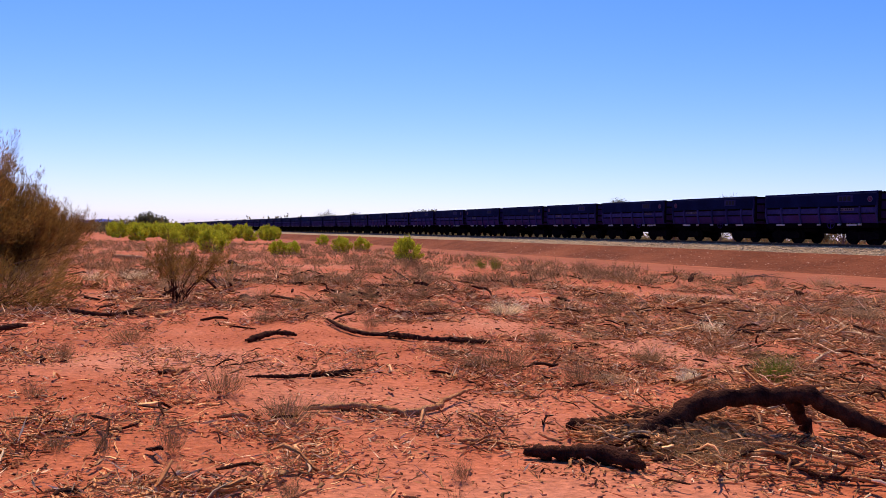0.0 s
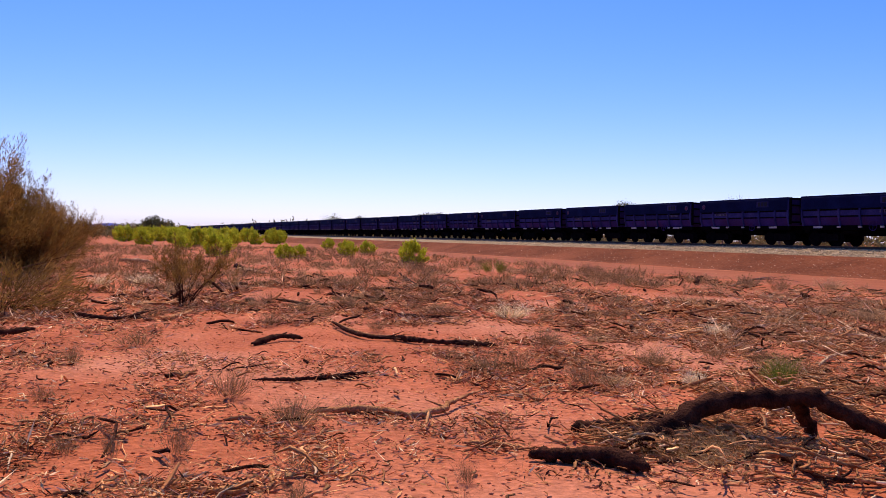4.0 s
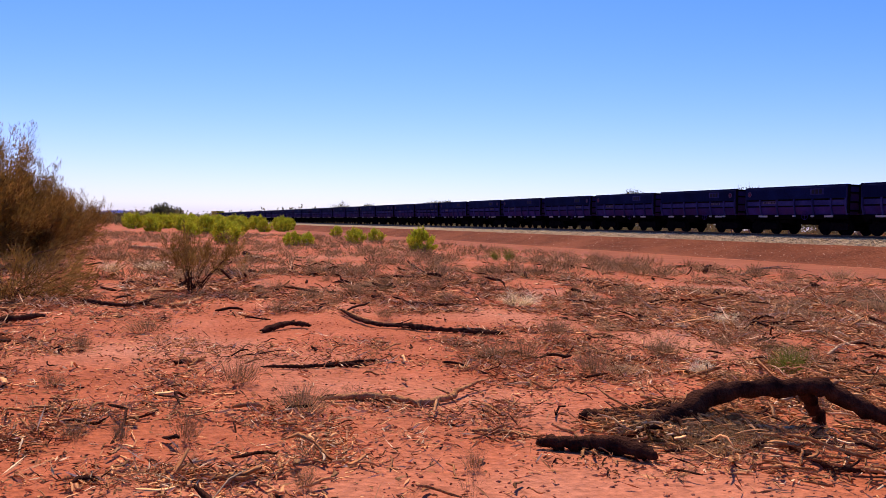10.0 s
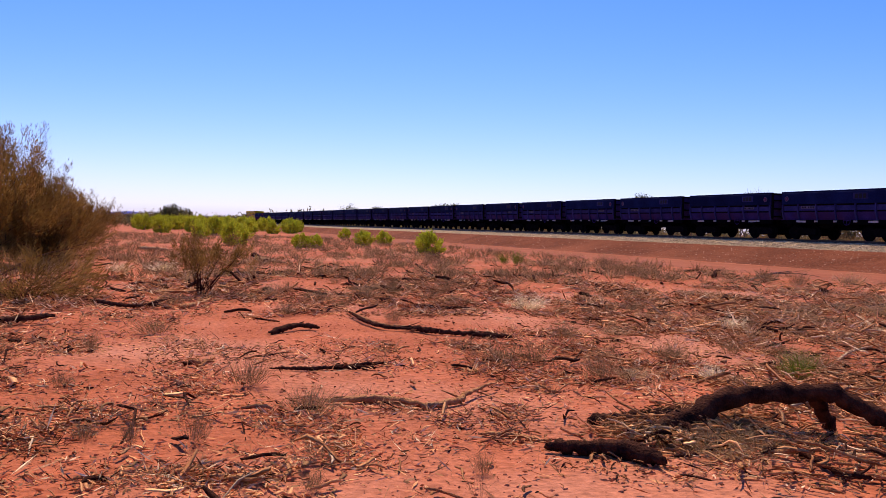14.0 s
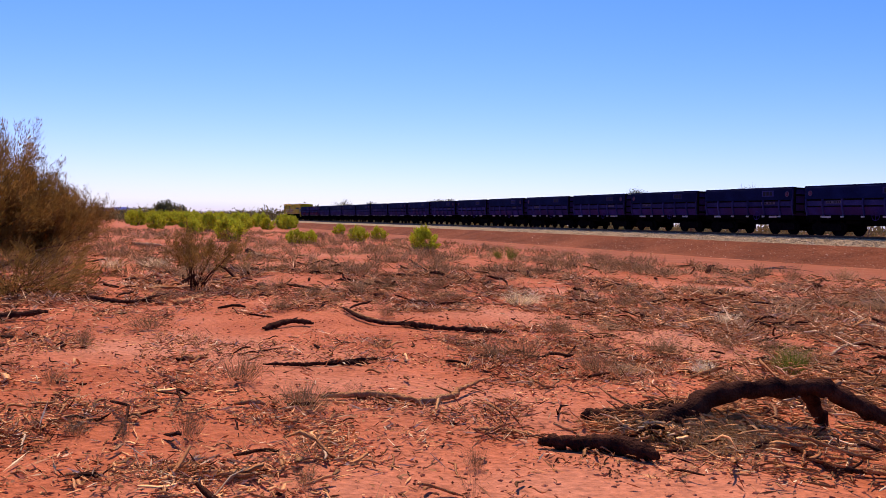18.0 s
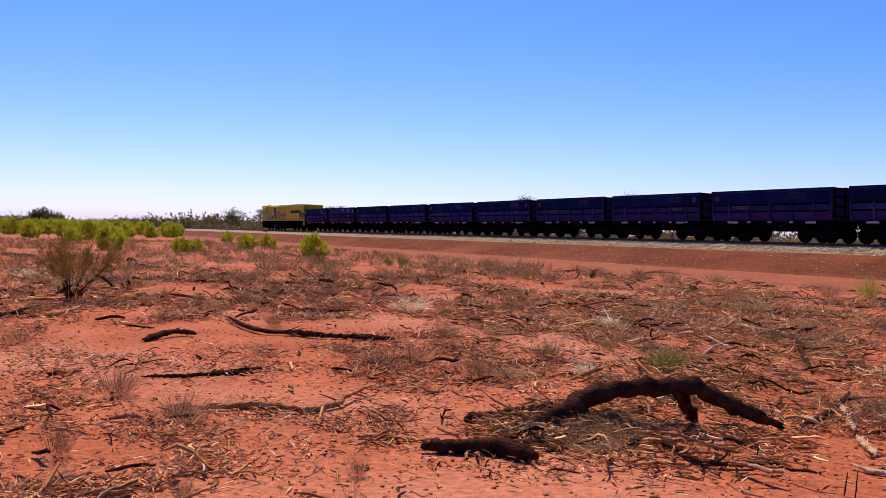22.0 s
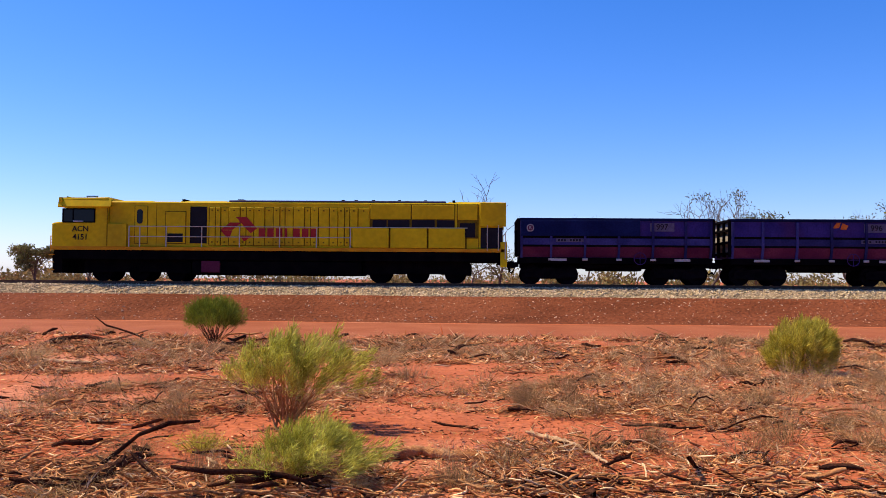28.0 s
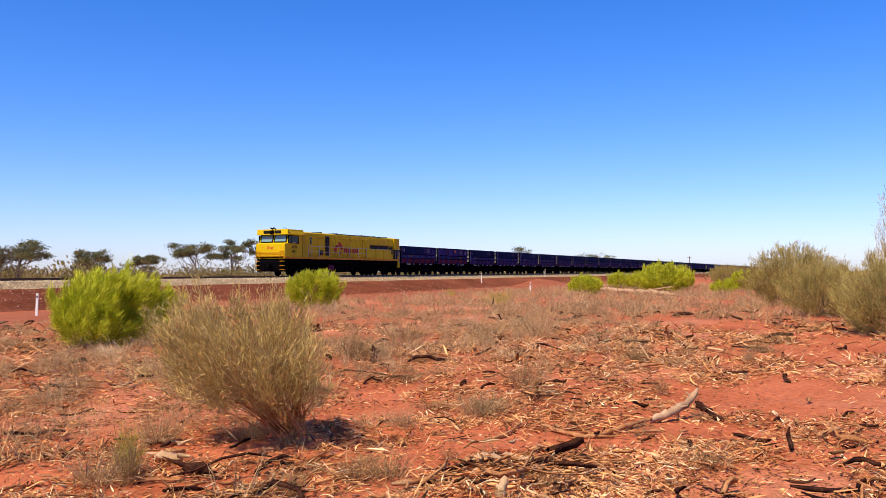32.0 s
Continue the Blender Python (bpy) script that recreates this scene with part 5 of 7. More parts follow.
fallen_wood([(2.48, 12.34, 0.02), (3.08, 12.63, 0.05), (3.31, 12.28, 0.03), (3.83, 12.72, 0.03)], 0.03, 0.02, BARK_BROWN, "crooked brown stick on red soil", "fallen_branch", 1, "branch")
fallen_wood([(1.08, 10.08, 0.03), (1.52, 9.21, 0.04), (1.73, 8.34, 0.04)], 0.03, 0.02, BARK_PALE, "pale stick sticking out of a litter heap", "fallen_branch", 1, "branch")
fallen_wood([(-2.73, 7.36, 0.04), (-2.63, 7.73, 0.10), (-2.63, 8.33, 0.10)], 0.06, 0.03, BARK_DARK, "dark broken branch on red soil", "fallen_branch", 2, "branch")
fallen_wood([(-2.73, 7.16, 0.05), (-2.44, 7.10, 0.05)], 0.07, 0.05, BARK_DARK, "dark chunk of burnt wood", "wood_chunk", 0, "wood")
fallen_wood([(-3.26, 7.08, 0.04), (-3.13, 7.30, 0.08), (-2.79, 7.28, 0.04)], 0.035, 0.02, BARK_DARK, "dark curved fallen branch", "fallen_branch", 2, "branch")
fallen_wood([(4.71, 11.94, 0.02), (4.18, 12.13, 0.03)], 0.025, 0.015, BARK_PALE, "thin pale stick on red soil", "fallen_branch", 1, "branch")
fallen_wood([(10.66, 2.76, 0.06), (10.39, 2.32, 0.03), (10.26, 2.00, 0.03), (10.82, 1.73, 0.05), (11.52, 1.60, 0.06)], 0.022, 0.03, BARK_BROWN, "long thin crooked brown branch on red soil", "fallen_branch", 1, "branch")
fallen_wood([(11.46, 1.62, 0.04), (11.75, 1.44, 0.10), (12.07, 1.27, 0.2), (12.22, 1.18, 0.33)], 0.055, 0.035, BARK_PALE, "split brown log raised at one end", "fallen_log", 3, "log")
fallen_wood([(12.17, 1.21, 0.18), (11.95, 1.03, 0.10), (11.74, 0.85, 0.02)], 0.04, 0.03, BARK_DARK, "dark forked limb of a split log", "fallen_branch", 1, "branch")
fallen_wood([(8.58, 2.70, 0.04), (8.66, 2.30, 0.05), (8.56, 1.98, 0.04)], 0.055, 0.04, BARK_PALE, "pale weathered slab of split log", "fallen_log", 0, "log")
fallen_wood([(8.45, 2.12, 0.05), (8.74, 1.91, 0.06), (8.98, 1.70, 0.04)], 0.055, 0.04, BARK_DARK, "dark weathered log beside a pale slab", "fallen_log", 1, "log")
fallen_wood([(9.22, 2.37, 0.03), (9.50, 1.98, 0.03)], 0.03, 0.02, BARK_BROWN, "brown stick behind a split log", "fallen_branch", 1, "branch")
fallen_wood([(7.86, 1.80, 0.03), (8.28, 1.63, 0.06), (8.19, 1.46, 0.03)], 0.05, 0.03, BARK_BROWN, "bent brown slab of bark", "wood_chunk", 1, "wood")
fallen_wood([(7.59, 2.03, 0.00), (7.59, 2.05, 0.09), (7.64, 2.03, 0.17)], 0.05, 0.035, BARK_PALE, "upright pale splinter of broken wood", "wood_stub", 1, "wood")
fallen_wood([(9.90, 10.36, 0.03), (10.16, 9.88, 0.04), (10.67, 9.38, 0.03)], 0.03, 0.02, BARK_BROWN, "brown fallen stick on red soil", "fallen_branch", 1, "branch")
fallen_wood([(15.76, 7.53, 0.02), (16.06, 7.62, 0.15), (16.23, 7.76, 0.30)], 0.06, 0.03, BARK_DARK, "dark broken stump with prongs", "tree_stump", 3, "stump")
fallen_wood([(7.62, 5.42, 0.05), (7.58, 5.10, 0.05)], 0.07, 0.06, BARK_PALE, "broad pale chunk of bark", "wood_chunk", 0, "wood")
fallen_wood([(7.30, 4.82, 0.06), (7.31, 4.58, 0.05)], 0.075, 0.06, BARK_DARK, "black chunk of burnt wood", "wood_chunk", 1, "wood")
fallen_wood([(6.76, 3.88, 0.02), (6.84, 3.88, 0.12)], 0.04, 0.025, BARK_PALE, "upright pale splinter of wood", "wood_stub", 1, "wood")
fallen_wood([(6.81, 3.77, 0.02), (6.85, 3.71, 0.08)], 0.035, 0.02, BARK_PALE, "leaning pale splinter of wood", "wood_stub", 1, "wood")
fallen_wood([(9.50, 2.94, 0.02), (9.97, 2.86, 0.03), (10.62, 2.89, 0.04)], 0.018, 0.012, BARK_BROWN, "thin brown twig on red soil", "fallen_branch", 1, "branch")
fallen_wood([(16.50, 2.93, 0.03), (17.44, 2.58, 0.05), (18.23, 1.70, 0.04)], 0.03, 0.02, BARK_BROWN, "brown stick on red soil", "fallen_branch", 2, "branch")
fallen_wood([(10.98, -0.14, 0.03), (11.61, -0.38, 0.05)], 0.03, 0.02, BARK_BROWN, "brown stick on red soil", "fallen_branch", 1, "branch")
fallen_wood([(76.78, 17.93, 0.20), (68.35, 12.93, 0.20), (59.38, 8.70, 0.20)], 0.24, 0.17, BARK_PALE, "long pale bleached fallen tree trunk", "fallen_log", 1, "log")
fallen_wood([(8.26, 10.19, 0.03), (8.85, 10.46, 0.08), (8.46, 9.44, 0.03)], 0.03, 0.02, BARK_BROWN, "bent brown twig beside a green bush", "fallen_branch", 2, "branch")
fallen_wood([(8.27, 6.14, 0.03), (8.28, 5.68, 0.04)], 0.05, 0.03, BARK_PALE, "pale piece of bark on the ground", "wood_chunk", 0, "wood")
fallen_wood([(3.78, 6.82, 0.02), (3.13, 6.94, 0.04), (2.81, 7.57, 0.05)], 0.03, 0.02, BARK_PALE, "pale stick over a heap of bark strips", "fallen_branch", 2, "branch")
fallen_wood([(3.53, 7.21, 0.05), (4.29, 7.01, 0.06), (4.53, 7.15, 0.05)], 0.06, 0.05, BARK_PALE, "pale slab of bark beside a grey shrublet", "wood_chunk", 1, "wood")


# ---- shrubs with a place of their own ----
lime = dict(leaf=0.12, leaf_w=0.0085, low=0.06, sprays=420, lean=0.35, inner=0.6, fan=0.2, fill=0.42, ragged=0.12)
shrub(6.72, 16.97, "rounded yellow-green needle-leaved bush on red soil", BARK_GREY, LEAF_OLIVE, "green_bush", "bush", "green bushes", seed=31, wide=1.3, high=1.08, n=26000, **lime)
bush_f = shrub(5.62, 8.07, "dense olive-green needle-leaved bush on red soil", BARK_BROWN, LEAF_OLIVE, "green_bush", "bush", "green bushes", seed=32, wide=1.42, high=1.3, n=46000, **{**lime, "leaf": 0.13, "leaf_w": 0.0075, "sprays": 520, "low": 0.25, "fan": 0.2, "fill": 0.5, "inner": 0.5, "ragged": 0.16})
bush_g = shrub(9.11, 11.86, "tall narrow olive-green bush beside a larger one", BARK_GREY, LEAF_OLIVE, "green_bush", "bush", "green bushes", seed=33, wide=0.9, high=1.32, n=22000, **{**lime, "sprays": 170, "low": 0.2, "ragged": 0.2, "fill": 0.55})
shrub(20.49, 24.94, "bright lime-green dense rounded bush by the road", BARK_GREY, LEAF_LIME, "green_bush", "bush", "green bushes", seed=34, wide=2.0, high=1.9, n=30000, **{**lime, "leaf": 0.17, "leaf_w": 0.016, "sprays": 260, "ragged": 0.17})
bush_i = shrub(17.06, 15.38, "wide bright lime-green feathery bush blown by wind", BARK_GREY, LEAF_LIME, "green_bush", "bush", "green bushes", seed=35, wide=2.55, high=1.95, n=52000, **{**lime, "leaf": 0.17, "leaf_w": 0.013, "lean": 0.7, "sprays": 280, "low": 0.15, "ragged": 0.19})
bush_j = shrub(39.47, 23.54, "compact bright lime-green rounded bush", BARK_GREY, LEAF_LIME, "green_bush", "bush", "green bushes", seed=36, wide=2.75, high=2.0, n=26000, **{**lime, "leaf": 0.2, "leaf_w": 0.02, "lean": 0.1, "sprays": 240})
bush_d = shrub(-6.31, 23.09, "small dark green round-headed bush by the road", BARK_DARK, LEAF_GREEN, "green_bush", "bush", "green bushes", seed=37, wide=1.6, high=1.35, n=16000, trunks=6, **{**lime, "low": 0.5, "lean": 0.1, "fill": 0.25, "inner": 0.45})
tan_bush = shrub(8.69, 4.86, "sparse tan needle-leaved bush with bare dark stems", BARK_BROWN, LEAF_TAN, "tan_bush", "bush", seed=38, wide=1.8, high=1.62, n=36000, leaf=0.085, leaf_w=0.0062, low=0.34, sprays=420, vase=True, lean=0.15, inner=0.3, fan=0.26, fill=0.4, ragged=0.2, shift=(-0.2, 0.36), trunks=14)
wispy = shrub(-1.7, 10.4, "wispy pale olive shrub bent by the wind", BARK_BROWN, LEAF_WISPY, "wispy_shrub", "shrub", seed=39, wide=1.55, high=1.15, n=13000, leaf=0.10, leaf_w=0.0085, low=0.6, sprays=80, vase=True, lean=0.85, inner=0.35, fan=0.24, fill=0.3, ragged=0.3, trunks=9)
low_wispy = shrub(-0.95, 7.6, "low pale olive feathery shrub bent by the wind", BARK_BROWN, LEAF_WISPY, "wispy_shrub", "shrub", seed=40, wide=1.15, high=0.55, n=8000, leaf=0.10, leaf_w=0.0065, low=0.4, sprays=90, lean=0.9, inner=0.35, fan=0.24, fill=0.5, ragged=0.3)
small_tree = shrub(-20.71, 1.84, "thin small brown-green tree with forked stems", BARK_DARK, LEAF_BROWN, "small_tree", "tree", seed=41, wide=1.75, high=1.5, n=5200, leaf=0.09, leaf_w=0.012, low=0.55, sprays=90, vase=True, lean=0.15, inner=0.3, fan=0.3, fill=0.32, ragged=0.3, shift=(0.15, 0.15), trunks=4)

# big brown bushes at the edge of the clearing
big = dict(leaf=0.17, leaf_w=0.02, low=0.1, sprays=330, lean=0.1, inner=0.3, fan=0.2, fill=0.55, ragged=0.22, trunks=10)
brown_a = shrub(-32.3, -4.6, "big brown-green feathery bush at the clearing edge", BARK_DARK, LEAF_BROWN, "brown_bush", "bush", "big brown bushes", seed=51, wide=6.6, high=5.0, n=60000, vase=True, **big)
shrub(-33.6, -2.6, "brown-green feathery bush with upright twigs", BARK_DARK, LEAF_BROWN, "brown_bush", "bush", "big brown bushes", seed=59, wide=3.4, high=3.7, n=24000, **{**big, "sprays": 160})
shrub(-44.5, -2.9, "big brown-green feathery bush behind another", BARK_DARK, LEAF_BROWN, "brown_bush", "bush", "big brown bushes", seed=52, wide=4.6, high=3.7, n=26000, **{**big, "sprays": 200})
shrub(-61.35, -2.03, "spreading brown bush with a forked dark trunk", BARK_DARK, LEAF_BROWN, "brown_bush", "bush", "big brown bushes", seed=53, wide=4.6, high=3.2, n=16000, vase=True, **{**big, "low": 0.2, "sprays": 160})
shrub(-19.92, -1.89, "low half-dead brown bush with drooping twigs", BARK_DARK, LEAF_BROWN, "brown_bush", "bush", "big brown bushes", seed=54, wide=3.6, high=1.2, n=5000, **{**big, "leaf": 0.18, "leaf_w": 0.014, "sprays": 90})
tan_big = dict(leaf=0.13, leaf_w=0.013, low=0.1, sprays=330, lean=0.25, inner=0.4, fan=0.2, fill=0.5, ragged=0.18)
tan_r = shrub(37.91, -0.12, "large tan-green feathery bush at the clearing edge", BARK_GREY, LEAF_TANOLIVE, "tan_bush", "bush", "big tan bushes", seed=55, wide=3.3, high=2.35, n=36000, **tan_big)
shrub(27.18, -1.95, "large tan bush with dense dry twigs", BARK_GREY, LEAF_TANOLIVE, "tan_bush", "bush", "big tan bushes", seed=56, wide=3.2, high=2.35, n=38000, **tan_big)
shrub(48.79, 1.23, "yellow-green dense bush behind tan bushes", BARK_GREY, LEAF_TANOLIVE, "tan_bush", "bush", "big tan bushes", seed=57, wide=4.6, high=3.3, n=18000, **{**tan_big, "leaf": 0.24, "leaf_w": 0.026})
shrub(34.34, -2.92, "tall slender tan tree with feathery tips", BARK_GREY, LEAF_TAN, "tan_tree", "tree", "big tan bushes", seed=58, wide=2.6, high=5.6, n=12000, **{**tan_big, "low": 0.3, "sprays": 160})

# smaller bushes towards both ends of the clearing: copies in their own sizes and turns
far_lime = shrub(72.53, 11.48, "bright lime-green bush behind a bleached log", BARK_GREY, LEAF_LIME, "green_bush", "bush", "green bushes", seed=61, wide=4.0, high=2.6, n=11000, leaf=0.28, leaf_w=0.05, low=0.05, sprays=160, lean=0.1, inner=0.6, fan=0.25, fill=0.45, ragged=0.16)
for x, y, s, turn in ((65.67, 16.19, 0.62, 20), (89.56, 18.72, 0.7, 80), (70.17, 6.72, 0.45, 140), (80.49, 14.16, 0.8, 200), (96.74, 13.73, 0.8, 260), (84.99, 6.50, 0.7, 300), (110.66, 18.57, 0.9, 30), (79.16, 2.13, 0.7, 100)):
    shrub_copy(far_lime, x, y, s, turn, "bright lime-green rounded bush beyond the clearing")
for x, y, s, turn in ((121.90, 11.81, 1.2, 10), (104.28, 6.14, 1.0, 70), (63.08, -0.33, 1.0, 130), (140.98, 20.38, 1.2, 190), (161.66, 13.58, 1.3, 250)):
    shrub_copy(tan_r, x, y, s, turn, "dull tan-green bush beyond the clearing")
left_lime = shrub(-65.40, 8.02, "yellow-green rounded bush on the open flat", BARK_GREY, LEAF_LIME, "green_bush", "bush", "green bushes", seed=62, wide=2.1, high=1.75, n=5200, leaf=0.2, leaf_w=0.045, low=0.05, sprays=120, lean=0.1, inner=0.6, fan=0.25, fill=0.45, ragged=0.18)
for x, y, s, turn in ((-89.32, 7.46, 0.85, 40), (-108.06, 10.74, 1.3, 90), (-61.14, 11.90, 0.6, 150), (-61.41, 13.01, 0.56, 210), (-104.31, 25.75, 0.75, 250), (-69.36, 18.76, 0.74, 300), (-76.25, 22.48, 0.7, 20), (-49.26, 17.34, 0.84, 65), (-157.19, 28.59, 1.5, 110), (-171.42, 26.72, 1.6, 170), (-164.44, 22.60, 1.5, 230)):
    shrub_copy(left_lime, x, y, s, turn)
for x, y, s, turn in ((-163.83, 9.05, 1.5, 280), (-129.36, 10.00, 1.3, 330), (-141.33, 16.38, 1.4, 15), (-187.97, 14.81, 1.6, 55), (-212.47, 8.55, 1.7, 95), (-151.84, 3.67, 1.5, 145), (-196.87, 22.10, 1.6, 185), (-232.41, 19.19, 1.8, 225), (-119.37, 5.18, 1.2, 35), (-136.10, 22.23, 1.1, 75), (-206.73, 31.42, 1.6, 15), (-182.23, 3.60, 1.6, 75), (-96.87, 12.50, 0.9, 180)):
    shrub_copy(left_lime, x, y, s, turn)
for x, y, s, turn in ((-146.50, 12.53, 1.4, 12), (-153.38, 19.76, 1.5, 99), (-166.65, 16.16, 1.5, 205), (-175.91, 11.43, 1.6, 301), (-179.72, 19.57, 1.5, 44), (-192.20, 8.93, 1.6, 133), (-201.81, 26.26, 1.6, 222), (-217.31, 15.72, 1.7, 310), (-132.16, 18.10, 1.2, 60), (-143.07, 26.45, 1.2, 160), (-169.24, 32.26, 1.4, 250), (-123.17, 13.81, 1.1, 340), (-159.64, 13.44, 1.4, 25), (-184.64, 24.73, 1.5, 118), (-227.17, 25.04, 1.7, 208)):
    shrub_copy(left_lime, x, y, s, turn)

# ---- trees beyond the track ----
for k, (x, y, h) in enumerate(((2.43, 64.38, 9.3), (18.58, 69.89, 9.0), (21.37, 67.97, 9.2), (33.82, 76.38, 7.4), (31.85, 75.28, 7.9), (12.14, 90.47, 9.0), (-85.49, 71.78, 7.6), (65.41, 78.06, 5.7))):
    tree(x, y, h, 200 + k, "bare dead grey tree beyond the railway", leaves=0, level=4, name="dead_tree", category="tree", group="dead trees beyond the track", trunks=2 if k % 3 == 1 else 1)
tree(23.19, 70.37, 8.8, 215, "half-dead gum tree with a few leafy clumps", leaves=2200, clump=0.34, leaf=0.22, group="gum trees beyond the track")
tree(-0.26, 61.85, 5.4, 216, "dark leafy gum tree with dense rounded crown", leaves=2600, clump=0.55, leaf=0.2, group="gum trees beyond the track", trunks=2)
tree(40.77, 78.70, 5.6, 217, "open gum tree with sparse leaf clumps", leaves=900, clump=0.3, leaf=0.18, group="gum trees beyond the track", trunks=2)
tree(36.96, 72.47, 4.4, 218, "small open gum tree", leaves=500, clump=0.3, leaf=0.18, group="gum trees beyond the track")
gum_spots = ((-126.62, 84.01, 8.8), (-294.43, 84.20, 8.5), (-255.44, 64.97, 6.6), (-253.19, 73.91, 5.2), (-277.80, 61.66, 5.1), (-249.96, 81.82, 5.0), (-170.49, 63.30, 5.8), (-176.79, 53.53, 4.9), (-139.19, 61.31, 4.3), (-74.60, 60.41, 5.9), (-76.66, 57.45, 4.5), (-34.01, 121.53, 10.8), (-62.42, 66.10, 4.9), (73.99, 96.51, 5.1), (73.30, 88.41, 4.6), (108.49, 107.60, 5.4), (216.12, 73.00, 8.0), (300.97, 78.07, 8.5), (-564.62, 89.55, 6.5), (-523.93, 96.30, 6.0), (-483.19, 105.06, 6.0), (-432.93, 91.49, 5.5), (-605.44, 78.79, 7), (420.64, 95.24, 11), (500.36, 120.05, 12), (127.59, 82.77, 5.5), (143.11, 98.61, 6.0), (56.99, 103.67, 5.2))
gum_spots += ((-190.60, 67.97, 5.2), (-215.98, 64.75, 5.0), (-235.90, 77.38, 5.6), (-119.89, 65.76, 4.6), (-99.59, 73.19, 5.0))
gum_models = [tree(gum_spots[0][0], gum_spots[0][1], 8.0, 230, "olive gum tree with flat-topped leaf clumps beyond the track", leaves=5200, clump=0.42, leaf=0.22, group="gum trees beyond the track", trunks=2), tree(gum_spots[1][0], gum_spots[1][1], 8.0, 231, "olive gum tree with flat-topped leaf clumps beyond the track", leaves=4600, clump=0.45, leaf=0.22, group="gum trees beyond the track"), tree(gum_spots[2][0], gum_spots[2][1], 8.0, 232, "olive gum tree with flat-topped leaf clumps beyond the track", leaves=5600, clump=0.42, leaf=0.22, group="gum trees beyond the track", trunks=3)]
for k, (x, y, h) in enumerate(gum_spots[3:]):
    copy_thing(gum_models[k % 3], pose(x, y, 0, 0, 0, 77 * k) @ Matrix.Diagonal((h / 8 * 1.1, h / 8 * 1.1, h / 8, 1)))
for k, (x, y, h, w) in enumerate(((103.88, 84.30, 7.3, 6.0), (109.60, 80.61, 7.6, 5.5), (67.10, 76.14, 5.8, 5.0), (101.70, 101.19, 6.0, 5.0), (113.27, 101.82, 5.6, 4.5), (-35.08, 70.96, 5.2, 4.0), (-32.57, 75.01, 6.6, 4.0), (-235.69, 87.32, 9.0, 9.0), (-346.40, 110.84, 7.0, 9.0), (-494.81, 125.44, 9.0, 10.0), (-85.70, 77.82, 6.5, 6.5), (-79.36, 77.64, 4.9, 5.0), (-78.79, 81.65, 5.5, 5.0))):
    flat_gum(x, y, h, w, 260 + k, "flat-topped gum tree with separate leaf heads beyond the track", leaf=0.2 + 0.0007 * abs(x))
tree(21.48, 61.70, 6.3, 280, "dark leafy gum tree with a dense crown near the railway", leaves=9000, clump=0.55, leaf=0.2, group="gum trees beyond the track", trunks=2)
tree(29.82, 67.11, 7.8, 284, "open gum tree with sparse brown-green leaf clumps", leaves=1500, clump=0.28, leaf=0.2, group="gum trees beyond the track", level=3, trunks=2)
far_clump = shrub(-333.73, 18.30, "tall dark green tree in a far clump", BARK_DARK, LEAF_EUC, "far_tree", "tree", "far clump of trees", seed=63, wide=5.5, high=7.6, n=4000, leaf=0.6, leaf_w=0.25, low=0.15, sprays=80, lean=0.0, inner=0.5, fan=0.5, fill=0.5, ragged=0.2)
for k, (x, y, h, w) in enumerate(((-339.89, 15.48, 6.8, 5), (-336.67, 21.40, 6.6, 6), (-329.71, 17.17, 7.2, 5), (-341.64, 24.56, 6.0, 4), (-325.80, 12.54, 4.6, 4))):
    shrub_copy(far_clump, x, y, h / 7.6, 60 * k)

# far scrub on both sides of the line
rs = np.random.default_rng(77)


def scrub_belt(name, spots, mat, leaf, per, label, slim=0.45):
    vs, fs, base = [], [], 0
    for x, y, w, h in spots:
        n = per
        off = rs.normal(size=(n, 3)) * np.array([w * 0.26, w * 0.26, h * 0.22])
        pos = np.array([x, y, h * 0.45 + max(0.0, float(bank(y)))]) + off
        pos[:, 2] = np.abs(pos[:, 2])
        v, f = blades(pos, rs.normal(size=(n, 3)) + np.array([0, 0, 0.8]), leaf * (0.6 + 0.8 * rs.random(n)) * max(1.0, w / 3), leaf * slim * max(1.0, w / 3), rs)
        vs.append(v)
        fs.append(f + base)
        base += len(v)
    return tagged(part_np(name, np.concatenate(vs), np.concatenate(fs), mat), label, "scrub", kind="stuff")


def belt(n, x0, x1, y0, y1, h0, h1):
    x = x0 + (x1 - x0) * rs.random(n)
    y = y0 + (y1 - y0) * rs.random(n) ** 1.5
    h = h0 + (h1 - h0) * rs.random(n) ** 2
    return [(a, b, c * (1.2 + 0.8 * rs.random()), c) for a, b, c in zip(x, y, h)]


